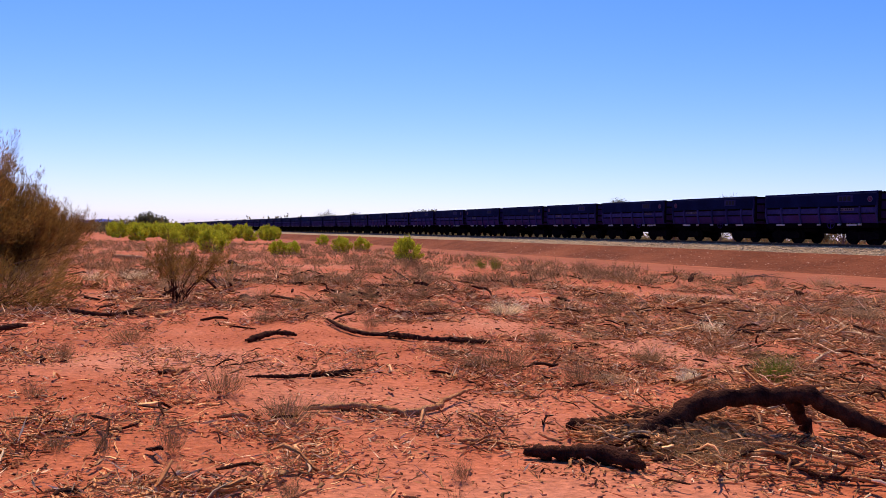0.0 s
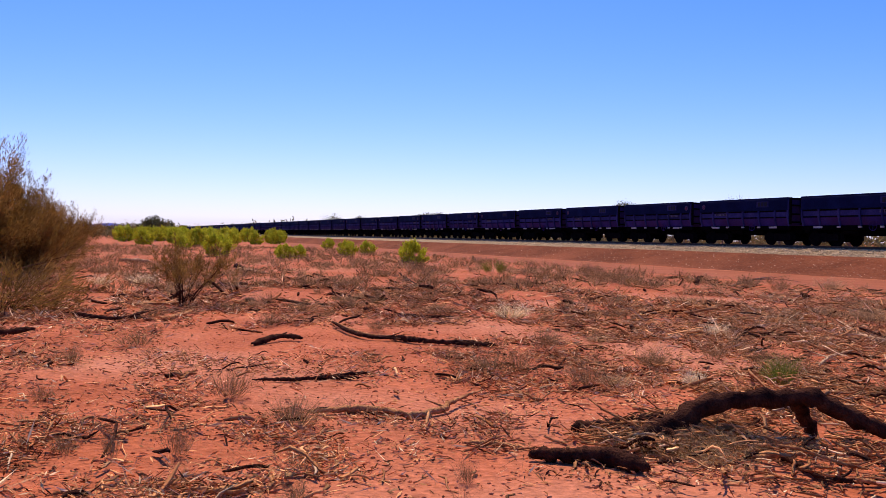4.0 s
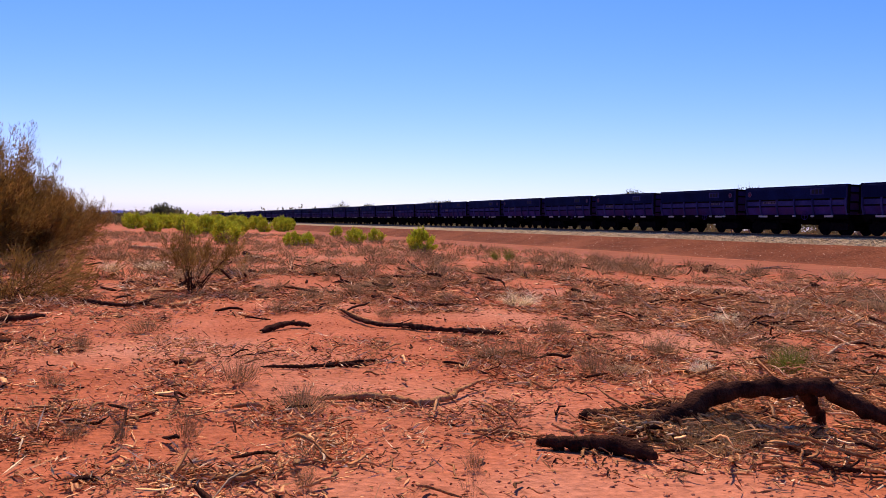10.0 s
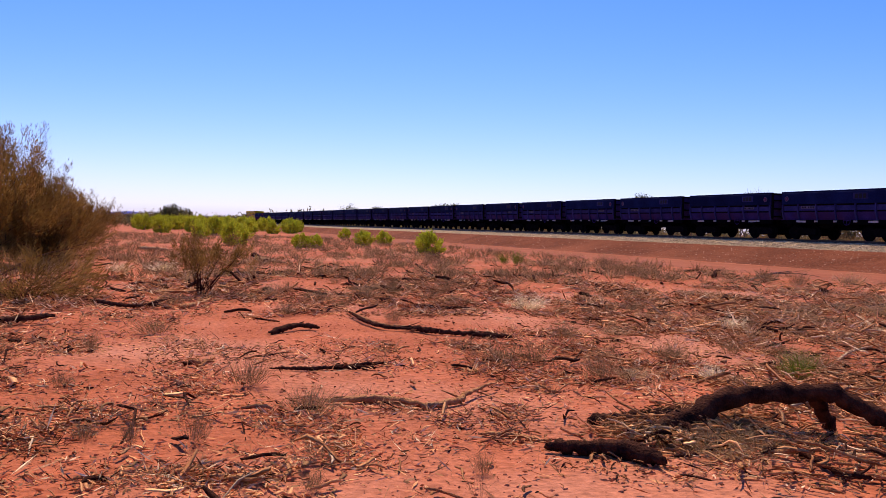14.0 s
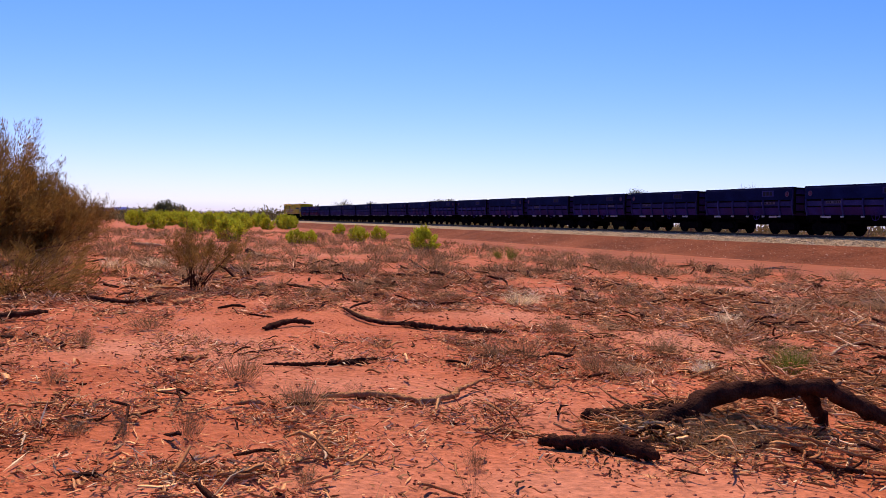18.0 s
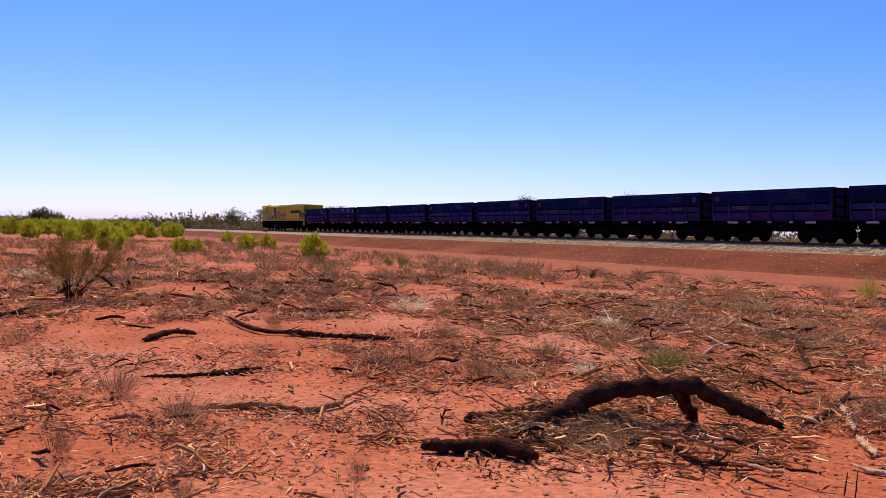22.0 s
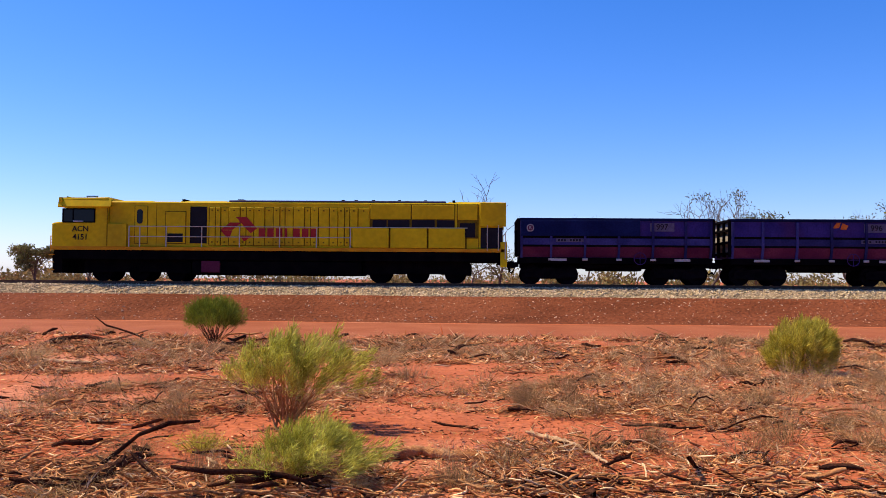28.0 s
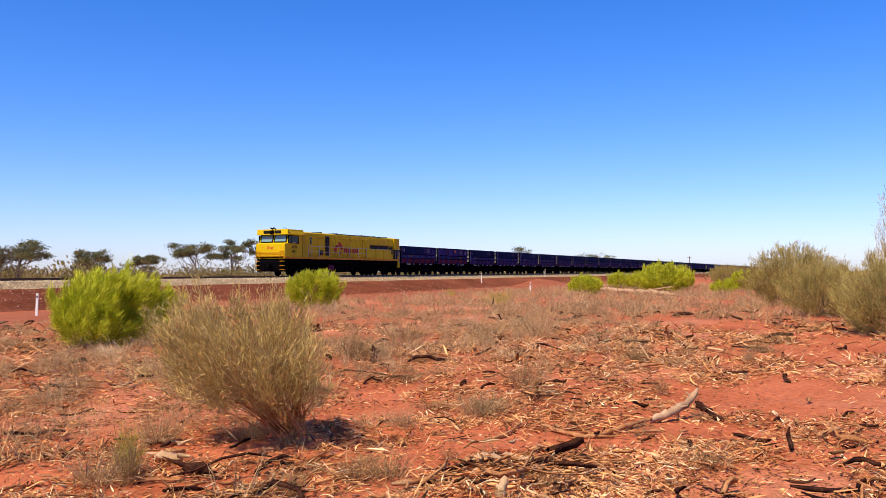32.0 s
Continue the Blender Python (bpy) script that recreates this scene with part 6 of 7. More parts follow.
scrub_belt("far_scrub", belt(300, -130, 170, 50, 80, 1.3, 3.1) + belt(160, -130, 170, 80, 140, 1.8, 4.0) + belt(130, 60, 210, 58, 110, 1.9, 3.7), SCRUB, 0.2, 260, "olive and brown scrub beyond the railway")
scrub_belt("far_scrub_belt", belt(800, -620, -100, 48, 80, 1.3, 3.2) + belt(300, 150, 620, 50, 80, 1.3, 3.4) + belt(760, -900, -120, 58, 260, 1.8, 4.6) + belt(420, 150, 900, 58, 260, 1.8, 4.5) + belt(160, -160, 160, 120, 320, 2.5, 5.0), SCRUB, 0.5, 110, "distant olive scrub along the horizon")
scrub_belt("side_scrub", belt(200, -460, -190, -40, 32, 1.4, 3.2) + belt(150, -640, -310, -25, 27, 3.0, 5.6) + belt(220, -640, -250, 52, 95, 3.2, 6.2) + belt(70, 120, 420, -30, 28, 1.5, 3.4) + belt(60, -120, -60, -30, -8, 1.5, 4.0) + belt(50, 60, 130, -30, -8, 1.5, 4.0), SCRUB, 0.4, 150, "low green and olive scrub beyond the clearing")
scrub_belt("rail_side_grass", belt(420, -90, 120, 48, 58, 0.5, 1.2), DRYGRASS, 0.16, 130, "dry straw-coloured brush behind the railway bank", 0.2)

# ---- guide posts, power pole ----
for x, y, h, tilt in ((28.03, 29.88, 0.98, 2), (69.43, 21.73, 0.95, 5), (96.51, 36.28, 1.2, -2), (91.10, 42.41, 1.2, 2), (75.18, 18.46, 0.7, 0), (127.82, 38.15, 1.2, 3)):
    p = empty("guide_post", "slim white roadside guide post", "post", "white guide posts")
    part("post", boxed(-0.05, 0.05, -0.02, 0.02, 0, h, bevel=0.008), WHITEP, p)
    part("reflector", boxed(-0.03, 0.03, -0.026, -0.021, h - 0.2, h - 0.1), OREBAND, p, "small dull red reflector")
    p.matrix_basis = pose(x, y, float(ground_z(x, y)) - 0.02, 0, tilt, -60)
pole = empty("power_pole", "distant thin grey power pole with crossarm", "pole")
bm = bmesh.new()
rod(bm, (0, 0, 0), (0, 0, 8.5), 0.14, 8)
part("shaft", bm, BARK_GREY, pole)
part("crossarm", boxed(-0.08, 0.08, -1.1, 1.1, 7.9, 8.05), BARK_GREY, pole)
pole.location = (398, 54, 0)

# far hill, the blue of distant haze put into its colour
hx = np.linspace(-1, 1, 40)
prof = 24 * np.clip(1 - np.abs(hx) ** 6, 0, 1) * (0.92 + 0.08 * np.sin(hx * 5 + 1))
hv, hf = [], []
for k, (u, z) in enumerate(zip(hx, prof)):
    for dx, dz in ((-60, 0.0), (0, 1.0), (70, 0.0)):
        hv.append((-2431 + dx * 3, 15 + u * 80, max(z, 0) * dz - 2))
for k in range(39):
    for m in range(2):
        hf.append((k * 3 + m, k * 3 + m + 1, k * 3 + m + 4, k * 3 + m + 3))
tagged(part_np("hill", hv, hf, HILLM, smooth=True), "low far hill on the horizon, coloured haze blue", "hill", kind="structure")

# ---- low plants ----
low_models = {}
for kind, mat, name, label, w, dens in (("T", DRYGRASS, "dwarf_shrub", "dry brown twiggy dwarf shrub on red soil", 0.006, 130), ("W", WHITEFLUFF, "dry_herb", "low whitish dead flowering herb among litter", 0.014, 110), ("N", LEAF_GREEN, "green_shrublet", "small bright green leafy shrublet among dead sticks", 0.008, 190), ("G", GREYGRASS, "grass_tussock", "low grey dry grassy shrublet", 0.006, 170), ("V", LEAF_OLIVE, "grey_shrublet", "small olive-grey upright shrublet", 0.008, 170)):
    low_models[kind] = [part_np("stalks", *tuft_mesh(300 + 7 * j + ord(kind), 1.0, 1.0, dens, w * 1.3), mat).data for j in range(3)]
    for me in low_models[kind]:
        bpy.data.objects.remove([o for o in bpy.data.objects if o.data == me][0])
    low_models[kind].append((name, label))
low_count = [0]


def low_plant(kind, x, y, w, h, group="low plants of the clearing"):
    low_count[0] += 1
    me = low_models[kind][low_count[0] % 3]
    name, label = low_models[kind][3]
    ob = tagged(new(name, me), label, "shrub" if kind in "TNV" else "herb", group)
    w, h = max(w, 0.12), max(h, 0.1)
    ob.matrix_basis = pose(x, y, float(ground_z(x, y)) - 0.01, 0, 0, (low_count[0] * 67) % 360) @ Matrix.Diagonal((w, w, h, 1))
    return ob



# ---- low plants with a place of their own: x, y, width, height ----
low_plant("T", -9.06, 1.23, 0.55, 0.40)
low_plant("T", -6.95, 0.56, 0.26, 0.39)
low_plant("T", -7.27, -0.25, 0.26, 0.22)
low_plant("T", -7.00, 0.09, 0.17, 0.30)
low_plant("T", -5.61, 2.40, 0.20, 0.24)
low_plant("T", -5.63, 1.19, 0.22, 0.22)
low_plant("T", -9.49, -0.55, 0.28, 0.23)
low_plant("T", -5.65, 4.29, 0.60, 0.28)
low_plant("T", -5.52, 4.68, 0.56, 0.26)
low_plant("T", -5.96, 4.11, 0.47, 0.23)
low_plant("G", -5.43, 4.35, 0.54, 0.18)
low_plant("T", -5.54, 5.16, 0.44, 0.22)
low_plant("T", -6.33, 3.95, 0.38, 0.19)
low_plant("W", -29.92, 0.02, 0.81, 0.40)
low_plant("W", -30.01, 1.36, 1.11, 0.41)
low_plant("T", -30.63, 0.90, 0.56, 0.56)
low_plant("W", -16.50, 7.96, 0.89, 0.38)
low_plant("W", -13.12, 10.49, 0.52, 0.29)
low_plant("W", -8.55, 6.57, 0.40, 0.25)
low_plant("N", -8.31, 7.67, 0.47, 0.42)
low_plant("T", -14.85, 4.58, 0.40, 0.35)
low_plant("T", -20.93, 7.79, 0.65, 0.50)
low_plant("T", -12.16, 6.51, 0.53, 0.40)
low_plant("T", -9.93, 4.93, 0.57, 0.43)
low_plant("T", -8.82, 5.25, 0.52, 0.39)
low_plant("T", -10.23, 7.20, 0.55, 0.31)
low_plant("T", -10.57, 8.45, 0.50, 0.33)
low_plant("T", -21.14, 3.79, 0.61, 0.48)
low_plant("T", -19.45, 5.30, 0.78, 0.45)
low_plant("T", -37.35, 22.40, 1.11, 0.90)
low_plant("N", -37.74, 17.73, 0.59, 0.80)
low_plant("N", -39.45, 17.79, 0.61, 0.67)
low_plant("T", -23.85, 21.73, 0.77, 0.77)
low_plant("G", -23.85, 24.07, 1.19, 0.59)
low_plant("T", -18.82, 4.12, 0.99, 0.37)
low_plant("T", -28.30, 18.21, 1.27, 0.64)
low_plant("V", -16.62, 22.70, 0.74, 0.84)
low_plant("T", -18.05, 22.84, 0.92, 0.48)
low_plant("W", -6.87, 10.50, 0.39, 0.19)
low_plant("W", -7.42, 10.69, 0.32, 0.15)
low_plant("T", -4.41, 8.57, 0.63, 0.26)
low_plant("T", -4.86, 7.96, 0.46, 0.23)
low_plant("T", -6.65, 11.77, 0.49, 0.24)
low_plant("T", -10.06, 7.03, 0.55, 0.28)
low_plant("G", -9.03, 16.86, 1.03, 0.46)
low_plant("G", -14.62, 15.87, 1.24, 0.48)
low_plant("T", -2.98, 10.44, 0.75, 0.54)
low_plant("T", -2.80, 8.55, 0.67, 0.33)
low_plant("G", -1.24, 17.39, 1.00, 0.44)
low_plant("T", 5.97, 19.60, 0.62, 0.43)
low_plant("T", 4.77, 10.49, 0.51, 0.32)
low_plant("T", 1.21, 12.21, 0.46, 0.42)
low_plant("T", 1.97, 13.48, 0.43, 0.43)
low_plant("T", 3.41, 9.25, 0.52, 0.29)
low_plant("G", -8.35, 17.55, 1.26, 0.40)
low_plant("V", -2.22, 8.87, 0.58, 0.26)
low_plant("G", 4.43, 7.80, 1.04, 0.41)
low_plant("W", 4.19, 5.95, 0.41, 0.30)
low_plant("T", 0.82, 8.23, 0.49, 0.39)
low_plant("T", 4.57, 10.17, 0.41, 0.24)
low_plant("G", 7.28, 14.96, 0.63, 0.57)
low_plant("T", 1.17, 11.88, 0.43, 0.43)
low_plant("T", 1.84, 12.09, 0.45, 0.45)
low_plant("T", 8.42, 9.03, 0.43, 0.36)
low_plant("G", 11.53, 13.95, 1.20, 0.49)
low_plant("G", 13.74, 15.65, 1.12, 0.50)
low_plant("W", 15.65, 13.92, 0.48, 0.24)
low_plant("V", 7.07, 5.24, 0.29, 0.54)
low_plant("G", 6.79, 5.32, 0.71, 0.40)
low_plant("T", 13.38, 3.79, 0.90, 0.57)
low_plant("T", 18.51, 3.18, 0.55, 0.44)
low_plant("T", 13.89, 1.90, 0.32, 0.32)
low_plant("T", 16.43, 8.17, 0.89, 0.50)
low_plant("T", 8.70, 2.96, 0.21, 0.16)
low_plant("W", 15.02, 13.25, 0.47, 0.26)
low_plant("T", 7.00, 3.54, 0.26, 0.31)
low_plant("T", 8.51, 9.07, 0.40, 0.40)
low_plant("G", 11.12, 9.90, 0.77, 0.38)
low_plant("V", 45.14, 15.70, 1.60, 0.90)
low_plant("V", 59.96, 24.79, 1.03, 0.62)
low_plant("T", 18.20, 3.06, 0.49, 0.43)
low_plant("G", 44.18, 5.41, 1.07, 0.75)
low_plant("G", 40.39, 7.34, 1.00, 0.70)
low_plant("T", 6.82, 5.01, 0.32, 0.60)
low_plant("G", 20.28, 8.99, 1.60, 0.90)
low_plant("T", 16.25, 8.27, 0.99, 0.77)
low_plant("G", 23.04, 6.60, 1.60, 0.73)
low_plant("G", 22.61, 7.84, 1.60, 0.73)


def keep_off(x, y):
    """Where loose litter lies: bare patches, the road and the bank stay clear."""
    x, y = np.asarray(x), np.asarray(y)
    n = fractal(x * 0.28 + 5, y * 0.42 + 2, 40, 4)
    bare = np.clip((n - 0.35) / 0.15, 0.03, 1)
    clearing = 1 - 0.8 * np.exp(-(((x + 12.6) / 7.5) ** 2 + ((y - 2.0) / 3.0) ** 2)) - 0.55 * np.exp(-(((x - 13.2) / 5.5) ** 2 + ((y - 2.7) / 4.0) ** 2))
    tufty = np.clip((fractal(x * 0.9 + 3, y * 1.3, 47, 3) - 0.36) / 0.16, 0.14, 1)
    return bare * tufty * clearing * np.clip((26.6 + 1.5 * (fractal(x * 0.3, y * 0, 8) - 0.5) - y) / 1.5, 0, 1)


def scatter(n, r, near=3.0, far=45.0, power=1.0, front=100.0):
    """Places on the clearing, closer together near the middle."""
    out = np.zeros((0, 2))
    while len(out) < n:
        m = n * 3
        d = near + (far - near) * r.random(m) ** power
        a = np.radians(-front + 2 * front * r.random(m))
        x, y = -np.sin(a) * d, np.cos(a) * d
        ok = (r.random(m) < keep_off(x, y)) & (y > -9)
        out = np.vstack([out, np.stack([x[ok], y[ok]], 1)])
    return out[:n]


HEAPS = ((-1.2, 6.9, 0.7), (1.2, 7.3, 0.6), (2.6, 7.4, 0.8), (-3.6, 6.6, 0.6), (4.9, 5.9, 0.7), (-6.21, 4.38, 0.35), (-5.97, 4.17, 0.3), (-7.94, 7.84, 1.3), (-6.75, 6.60, 1.0), (-3.13, 7.59, 1.2), (-0.33, 6.15, 1.0), (1.71, 6.57, 1.1), (3.44, 6.92, 0.8), (-4.69, 9.42, 1.6), (-7.49, 10.26, 1.8), (-10.91, 10.94, 2.0), (8.37, 2.04, 0.8), (6.49, 3.54, 0.8), (-2.62, 11.53, 1.6), (2.82, 11.06, 1.8), (-13.45, 8.41, 1.5), (10.33, 10.08, 1.6), (-5.17, 4.75, 1.0), (13.15, 3.73, 1.3), (-15.92, 12.50, 2.0))


def loose_sticks(name, n, seed, length, radius, mat, label, heap=0.0, far=40.0, power=1.0, tilt=0.12, flat=1.0, near=3.0):
    r = np.random.default_rng(seed)
    p = scatter(n, r, near=near, far=far, power=power)
    k = int(n * heap)
    if k:
        h = np.array(HEAPS)[r.integers(0, len(HEAPS), k)]
        p[:k] = h[:, :2] + r.normal(size=(k, 2)) * h[:, 2:3] * np.array([0.6, 0.5])
    ln = length * np.exp(r.normal(size=n) * 0.6)
    rad = radius * np.exp(r.normal(size=n) * 0.4) * (0.3 + 0.7 * np.minimum(ln / length, 1.7))
    far_gain = np.clip(np.hypot(p[:, 0], p[:, 1]) / 14, 1, 1.8)
    ln, rad = ln * np.clip(far_gain, 1, 1.7), rad * far_gain
    az = np.where(r.random(n) < 0.5, r.normal(size=n) * 0.6, r.random(n) * 6.283)
    d = np.stack([np.cos(az), np.sin(az), r.normal(size=n) * tilt], 1)
    side = np.stack([-np.sin(az), np.cos(az), np.zeros(n)], 1)
    lift = rad + np.where(np.arange(n) < k, r.random(n) * 0.11, r.random(n) ** 3 * 0.04) + np.abs(d[:, 2]) * ln * 0.45
    c = np.stack([p[:, 0], p[:, 1], ground_z(p[:, 0], p[:, 1]) + lift], 1)
    bend = (r.normal(size=n) * 0.07 * ln)[:, None] * side + (r.normal(size=n) * 0.03 * ln)[:, None] * np.array([0, 0, 1.0])
    rings = []
    kink = (r.normal(size=n) * 0.045 * ln)[:, None] * side + (r.normal(size=n) * 0.05 * ln)[:, None] * np.array([0, 0, 1.0])
    for s, off, q in ((-0.5, -0.3, 0.6), (-0.25, 0.7, 1.0), (0.0, 1.0, 0.85), (0.26, 0.45, 1.0), (0.5, -0.5, 0.45)):
        m = c + d * (s * ln)[:, None] + bend * off + kink * math.sin(5.5 * s + 0.6)
        for j in range(3):
            a = j * 2.0944
            rings.append(m + (side * math.cos(a) + np.array([0, 0, flat]) * math.sin(a)) * (rad * q)[:, None])
    v = np.stack(rings, 1).reshape(-1, 3)
    f = np.array([(i * 3 + j, i * 3 + (j + 1) % 3, (i + 1) * 3 + (j + 1) % 3, (i + 1) * 3 + j) for i in range(4) for j in range(3)])
    return tagged(part_np(name, v, (f[None] + 15 * np.arange(n)[:, None, None]).reshape(-1, 4), mat), label, "litter", kind="stuff")


loose_sticks("twig_litter", 13000, 501, 0.085, 0.0058, TWIG, "brown dead twigs scattered over red soil", heap=0.12, far=32, power=1.2)
loose_sticks("fine_twig_litter", 14000, 502, 0.055, 0.0042, TWIG, "fine dry twig litter over red soil", heap=0.1, far=20, power=1.1)
loose_sticks("bleached_stick_litter", 5200, 503, 0.10, 0.006, STRAW, "bleached pale sticks lying in the litter", heap=0.35, far=32, power=1.2)
loose_sticks("dark_branch_litter", 3200, 604, 0.2, 0.012, BARK_DARK, "dark dead branches lying on the ground", heap=0.2, far=42, power=0.9, tilt=0.12, near=4.5)
loose_sticks("bark_strip_litter", 7000, 506, 0.09, 0.011, TWIG, "short curled brown bark strips on red soil", heap=0.2, far=24, power=1.2, flat=0.45)
loose_sticks("split_wood_litter", 2600, 507, 0.1, 0.012, BARK_BROWN, "splintered brown pieces of wood on red soil", heap=0.25, far=26, power=1.1, flat=0.6)
loose_sticks("brown_branch_litter", 6000, 505, 0.17, 0.009, BARK_BROWN, "brown dead branches lying on the ground", heap=0.25, far=42, power=0.9, tilt=0.14, near=4.0)


def chips(name, n, seed, size, mat, label, far=26.0):
    """Flat bark flakes and dead leaves on the soil."""
    r = np.random.default_rng(seed)
    p = scatter(n, r, far=far, power=1.1)
    pos = np.stack([p[:, 0], p[:, 1], ground_z(p[:, 0], p[:, 1]) + 0.006 + 0.012 * r.random(n)], 1)
    az = r.random(n) * 6.283
    way = np.stack([np.cos(az), np.sin(az), r.normal(size=n) * 0.25], 1)
    gain = np.clip(np.hypot(p[:, 0], p[:, 1]) / 12, 1, 2)
    v, f = blades(pos, way, size * gain * np.exp(r.normal(size=n) * 0.5), size * 0.4 * gain, r)
    return tagged(part_np(name, v, f, mat), label, "litter", kind="stuff")


chips("bark_flake_litter", 90000, 511, 0.05, TWIG, "brown bark flakes and leaf litter on red soil")
chips("dark_flake_litter", 16000, 512, 0.05, BARK_BROWN, "dull brown bark flakes on red soil")


def litter_mats(name, n, seed, size, mat, label, far=30.0, pile=0.07):
    """Tangled mats of short dry stalks, heaped a few centimetres high."""
    r = np.random.default_rng(seed)
    p = scatter(int(n * 1.8), r, near=3.2, far=far, power=1.05)
    patch = fractal(p[:, 0] * 1.1, p[:, 1] * 1.5, 60, 3)
    p = p[patch > np.quantile(patch, 0.42)][:n]
    k = len(p)
    rise = np.clip((fractal(p[:, 0] * 1.1, p[:, 1] * 1.5, 60, 3) - 0.5) * 5, 0.15, 1)
    pos = np.stack([p[:, 0], p[:, 1], ground_z(p[:, 0], p[:, 1]) + 0.004 + pile * rise * r.random(k) ** 1.4], 1)
    az = r.random(k) * 6.283
    way = np.stack([np.cos(az), np.sin(az), np.abs(r.normal(size=k)) * 0.45 - 0.1], 1)
    gain = np.clip(np.hypot(p[:, 0], p[:, 1]) / 12, 1, 1.9)
    v, f = blades(pos, way, size * gain * np.exp(r.normal(size=k) * 0.45), 0.011 * gain * (0.6 + r.random(k)), r)
    return tagged(part_np(name, v, f, mat), label, "litter", kind="stuff")


litter_mats("litter_mat", 180000, 516, 0.085, TWIG, "tangled mats of dry brown stalks and bark strips")
# dark twigs put in for the shadows between the litter
litter_mats("dark_litter_mat", 26000, 517, 0.08, BARK_DARK, "tangled dark twigs standing for shadow in the litter", pile=0.05)
litter_mats("pale_litter_mat", 42000, 518, 0.1, STRAW, "bleached bark strips in the litter", pile=0.085)


def tuft_field(name, n, seed, wide, high, dens, w, mat, label, far, power, mask=None):
    r = np.random.default_rng(seed)
    p = scatter(n, r, near=4.0, far=far, power=power)
    if mask is not None:
        p = p[mask(p, r)]
    models = [tuft_mesh(seed + j, 1.0, 1.0, dens, w) for j in range(5)]
    vs, fs, base = [], [], 0
    z = ground_z(p[:, 0], p[:, 1])
    for i, (x, y) in enumerate(p):
        v, f = models[i % 5]
        a = r.random() * 6.283
        s, h = wide * (0.5 + r.random()), high * (0.45 + 0.9 * r.random())
        c, q = math.cos(a) * s, math.sin(a) * s
        vs.append(np.stack([v[:, 0] * c - v[:, 1] * q + x, v[:, 0] * q + v[:, 1] * c + y, v[:, 2] * h + z[i]], 1))
        fs.append(f + base)
        base += len(v)
    return tagged(part_np(name, np.concatenate(vs), np.concatenate(fs), mat), label, "dry grass", kind="stuff")


def off_bare(p, r):
    return r.random(len(p)) < np.clip((p[:, 1] + 2) / 10, 0.25, 1)


tuft_field("dry_brush", 6000, 521, 0.4, 0.22, 15, 0.010, DRYGRASS, "low dry brown brush over the clearing", 46, 0.75, off_bare)
tuft_field("fine_dry_brush", 1500, 524, 0.3, 0.16, 14, 0.006, DRYGRASS, "fine dry brown brush between sticks", 16, 1.0, off_bare)
tuft_field("grey_dry_grass", 5000, 522, 0.46, 0.28, 15, 0.012, GREYGRASS, "grey dry grass towards the road", 48, 0.6, lambda p, r: r.random(len(p)) < np.clip((p[:, 1] - 7 + 0.25 * np.maximum(p[:, 0], 0)) / 9, 0, 1))
tuft_field("tan_brush", 7000, 525, 0.5, 0.46, 18, 0.012, GREYGRASS, "dense tan dry brush on the open side of the clearing", 46, 0.7, lambda p, r: r.random(len(p)) < np.exp(-((p[:, 0] - 26) / 15) ** 2 - ((p[:, 1] - 13) / 6) ** 2) * 3)
tuft_field("far_tan_brush", 9000, 526, 0.8, 0.55, 12, 0.03, GREYGRASS, "tan dry brush between bushes on the open flat", 110, 0.8, lambda p, r: (p[:, 0] > 30) & (r.random(len(p)) < np.clip((p[:, 0] - 26) / 15, 0, 1) * np.clip((p[:, 1] + 4) / 7, 0.12, 1)))
tuft_field("far_brown_brush", 8000, 527, 0.8, 0.42, 12, 0.03, DRYGRASS, "brown dry brush on the open flat", 110, 0.8, lambda p, r: p[:, 0] < -26)
tagged(stones("soil_pebbles", 26000, lambda r, n: r.normal(0, 11, n), lambda r, n: r.normal(7, 6, n).clip(-8, 25), ground_z, 0.017, SOIL, 531), "small red clods and pebbles on the soil", "pebbles", kind="stuff")

# more dwarf shrubs as plants of their own
rp = np.random.default_rng(541)
for x, y in scatter(260, rp, near=5, far=30, power=0.9):
    if y > 1 or rp.random() < 0.3:
        low_plant("TTTGT"[int(rp.integers(0, 5))], float(x), float(y), 0.3 + 0.45 * rp.random(), 0.16 + 0.26 * rp.random())


# heaps of dead twigs, each a thing of its own
def brush_pile(x, y, rx, ry, high, n, seed, turn=0.0, mat=None):
    r = np.random.default_rng(seed)
    q = np.clip(r.normal(size=(n, 2)), -1.8, 1.8) * 0.55
    px, py = q[:, 0] * rx, q[:, 1] * ry
    top = high * np.clip(1 - (q ** 2).sum(1) * 0.7, 0.05, 1)
    z = top * r.random(n) + 0.01
    az = r.normal(size=n) * 0.7
    ln = 0.13 * np.exp(r.normal(size=n) * 0.5)
    d = np.stack([np.cos(az), np.sin(az), r.normal(size=n) * 0.3], 1)
    paths = []
    for k in range(n):
        c = np.array([px[k], py[k], z[k]])
        side = np.array([-d[k, 1], d[k, 0], r.normal() * 0.5]) * ln[k] * r.normal() * 0.06
        pts = [c - d[k] * ln[k] * 0.5, c + side, c + d[k] * ln[k] * 0.25 + side * 0.6, c + d[k] * ln[k] * 0.5]
        pts = np.array(pts)
        pts[:, 2] = np.maximum(pts[:, 2], 0.006)
        rad = 0.0055 * np.exp(r.normal() * 0.45)
        paths.append((pts, np.array([0.7, 1.0, 0.9, 0.45]) * rad))
    ob = part_np("tangled_brush", *tubes(paths, 4, seed, 0.3), mat or TWIG)
    ob.matrix_basis = pose(x, y, float(ground_z(x, y)), 0, 0, turn)
    return tagged(ob, "tangled heap of dead brown twigs on red soil", "brush", kind="stuff")


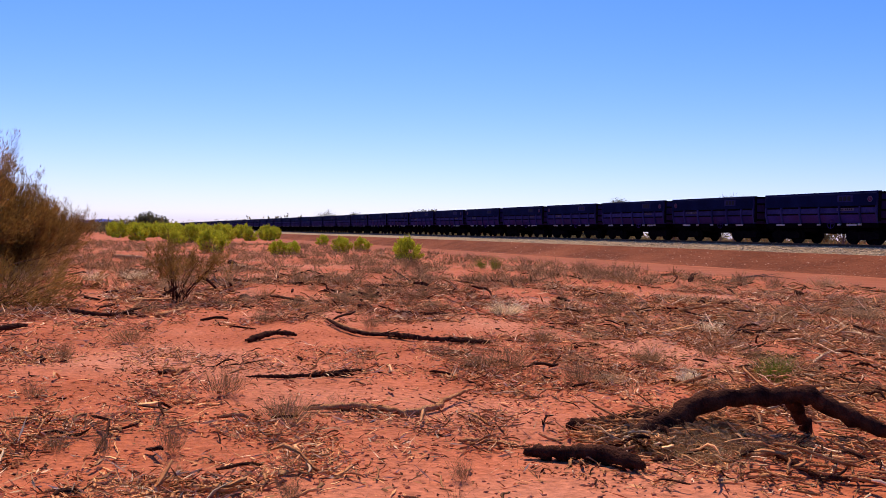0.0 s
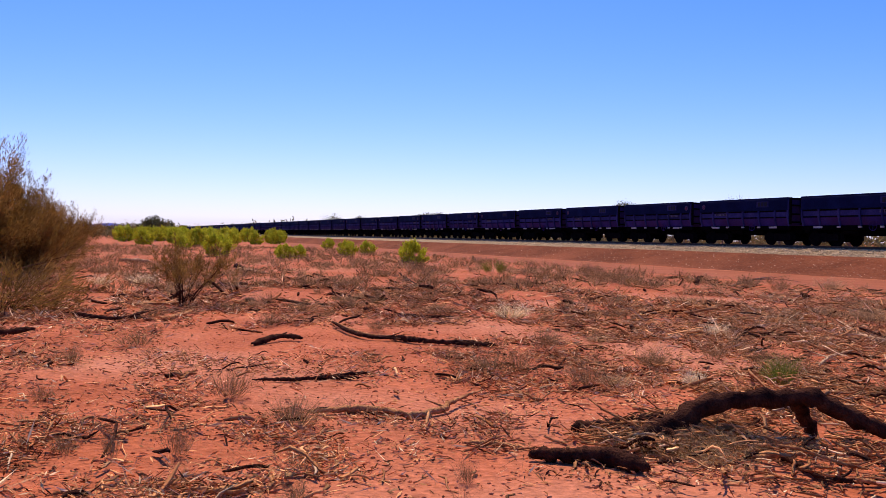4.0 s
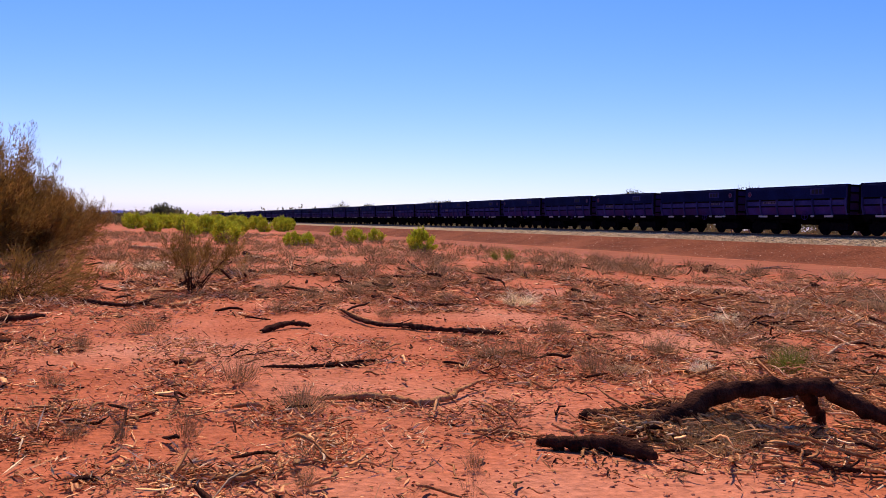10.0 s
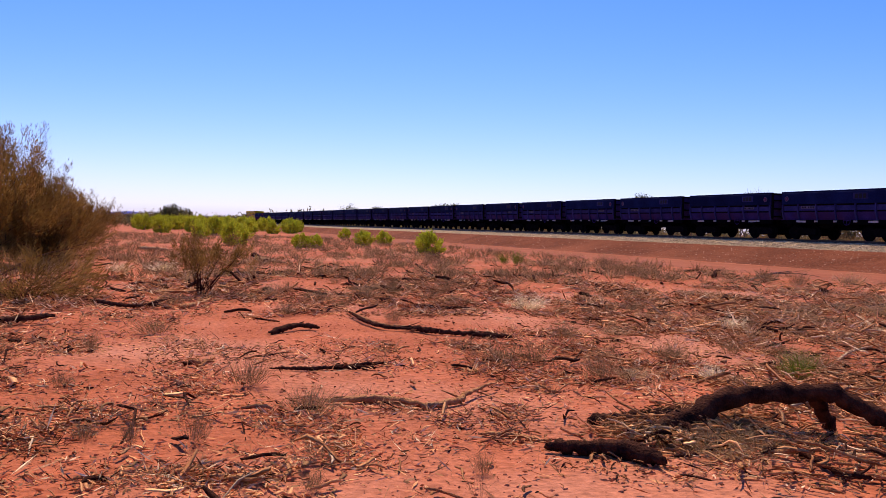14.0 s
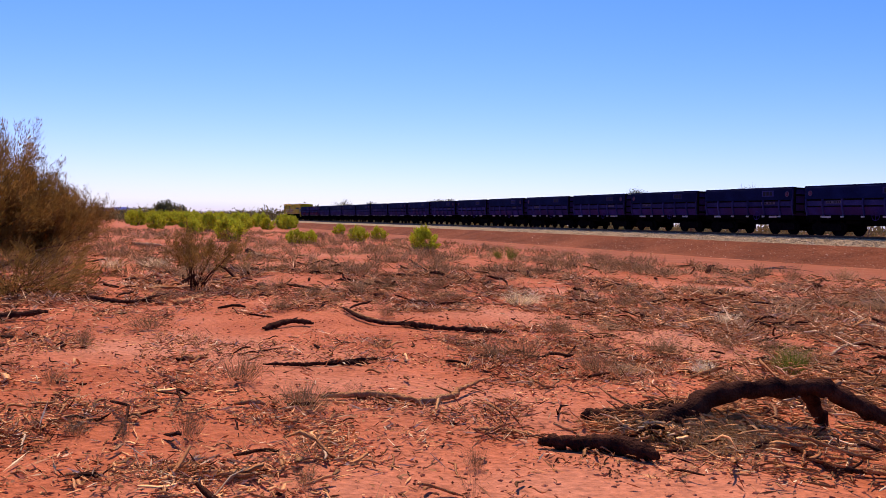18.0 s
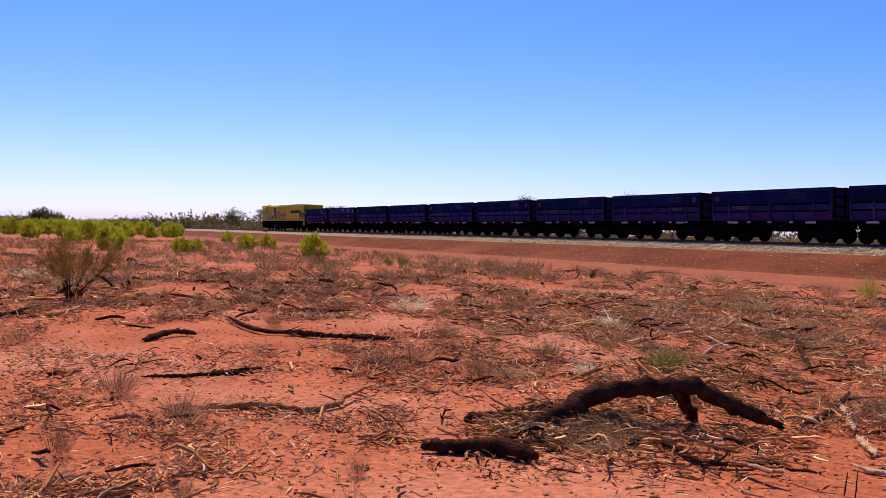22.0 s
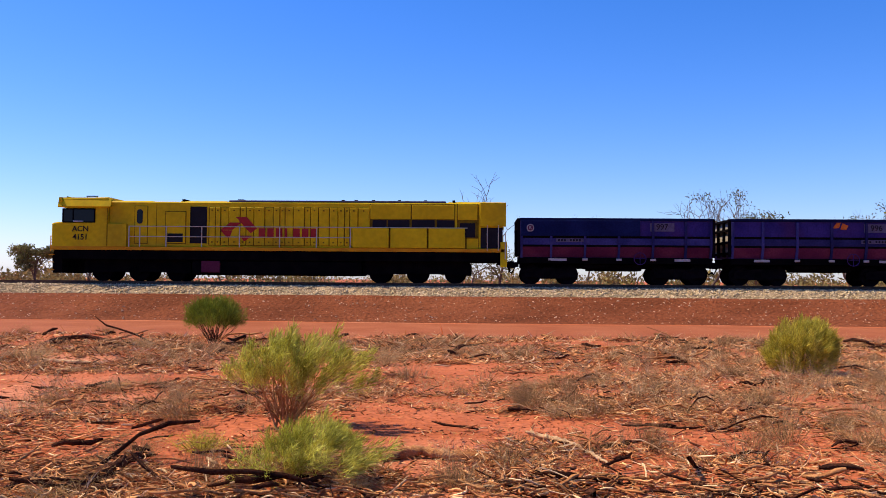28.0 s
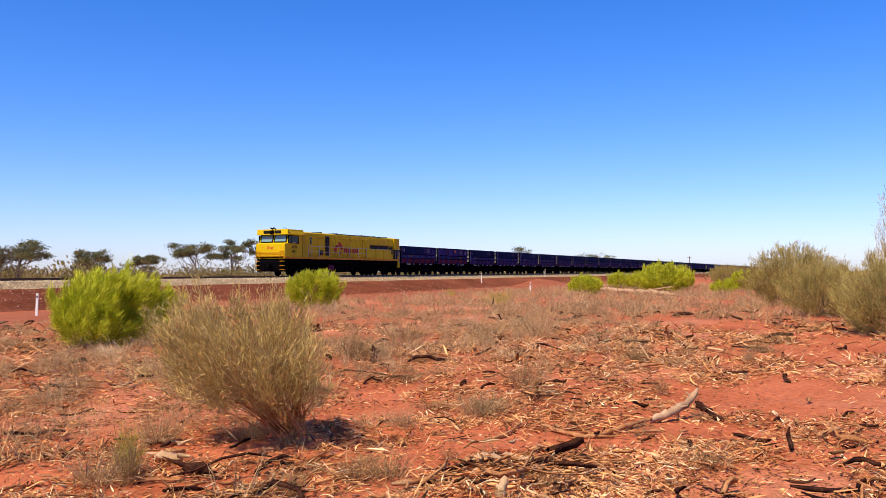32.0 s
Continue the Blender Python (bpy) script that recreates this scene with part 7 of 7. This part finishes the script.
for k, (x, y, rx, ry, h, n, turn) in enumerate(((-6.28, 4.45, 0.4, 0.3, 0.26, 420, 55), (-6.0, 4.85, 0.45, 0.3, 0.22, 420, 65), (-6.6, 5.4, 0.7, 0.4, 0.14, 420, 20), (-7.4, 6.6, 0.9, 0.5, 0.14, 420, 10), (-6.31, 4.13, 0.45, 0.3, 0.16, 260, 50), (-6.01, 4.52, 0.4, 0.28, 0.2, 260, 60), (-5.72, 5.07, 0.5, 0.28, 0.14, 240, 60), (-5.25, 5.76, 0.5, 0.4, 0.1, 220, 10), (-7.94, 7.84, 0.9, 0.6, 0.2, 420, 10), (-6.75, 6.60, 0.8, 0.5, 0.15, 320, 30), (-3.13, 7.59, 0.9, 0.6, 0.16, 380, 0), (-0.33, 5.95, 0.8, 0.45, 0.13, 340, -10), (1.92, 6.38, 0.8, 0.5, 0.14, 340, -20), (6.27, 3.93, 0.7, 0.5, 0.14, 300, -50), (8.58, 2.05, 0.8, 0.5, 0.12, 320, -60), (-4.49, 9.21, 1.2, 0.8, 0.18, 440, 0), (10.99, 2.39, 0.8, 0.6, 0.14, 300, -60))):
    brush_pile(x, y, rx, ry, h, n, 700 + k, turn)


# ---- what moves ----
# seconds and the place of the locomotive's cab end along the track
TRAIN = [(t, -18.9 + 20.1 * (t - 28)) for t in (0.0, 8.0, 16.0, 24.0, 32.0)]


def motions():
    walk(loco, [(t, pose(x, TRACK_Y, RAIL_Z)) for t, x in TRAIN])
    for k, w in enumerate(wagons):
        off = (21.6, 31.1)[k] if k < 2 else 40.8 + (k - 2) * 9.73
        walk(w, [(t, pose(x + off, TRACK_Y, RAIL_Z)) for t, x in TRAIN])
    # foliage that sways in the wind
    for k, (plant, size) in enumerate(((wispy, 2.6), (low_wispy, 2.4), (bush_f, 1.2), (bush_g, 1.4), (bush_i, 1.5), (bush_j, 0.8), (bush_d, 1.0), (tan_bush, 1.3), (small_tree, 1.0), (brown_a, 0.7), (tan_r, 0.8))):
        crown = [o for o in plant.children if o.name.startswith("foliage")][0]
        rows = []
        for j in range(81):
            t = 0.4 * j
            a = size * (0.6 * math.sin(2.9 * t + k) + 0.4 * math.sin(4.7 * t + 2.1 * k))
            b = size * (0.5 * math.sin(3.4 * t + 1.7 * k) + 0.3 * math.sin(5.9 * t + k))
            rows.append((t, pose(0, 0, 0, a, b, 0)))
        walk(crown, rows)


motions()
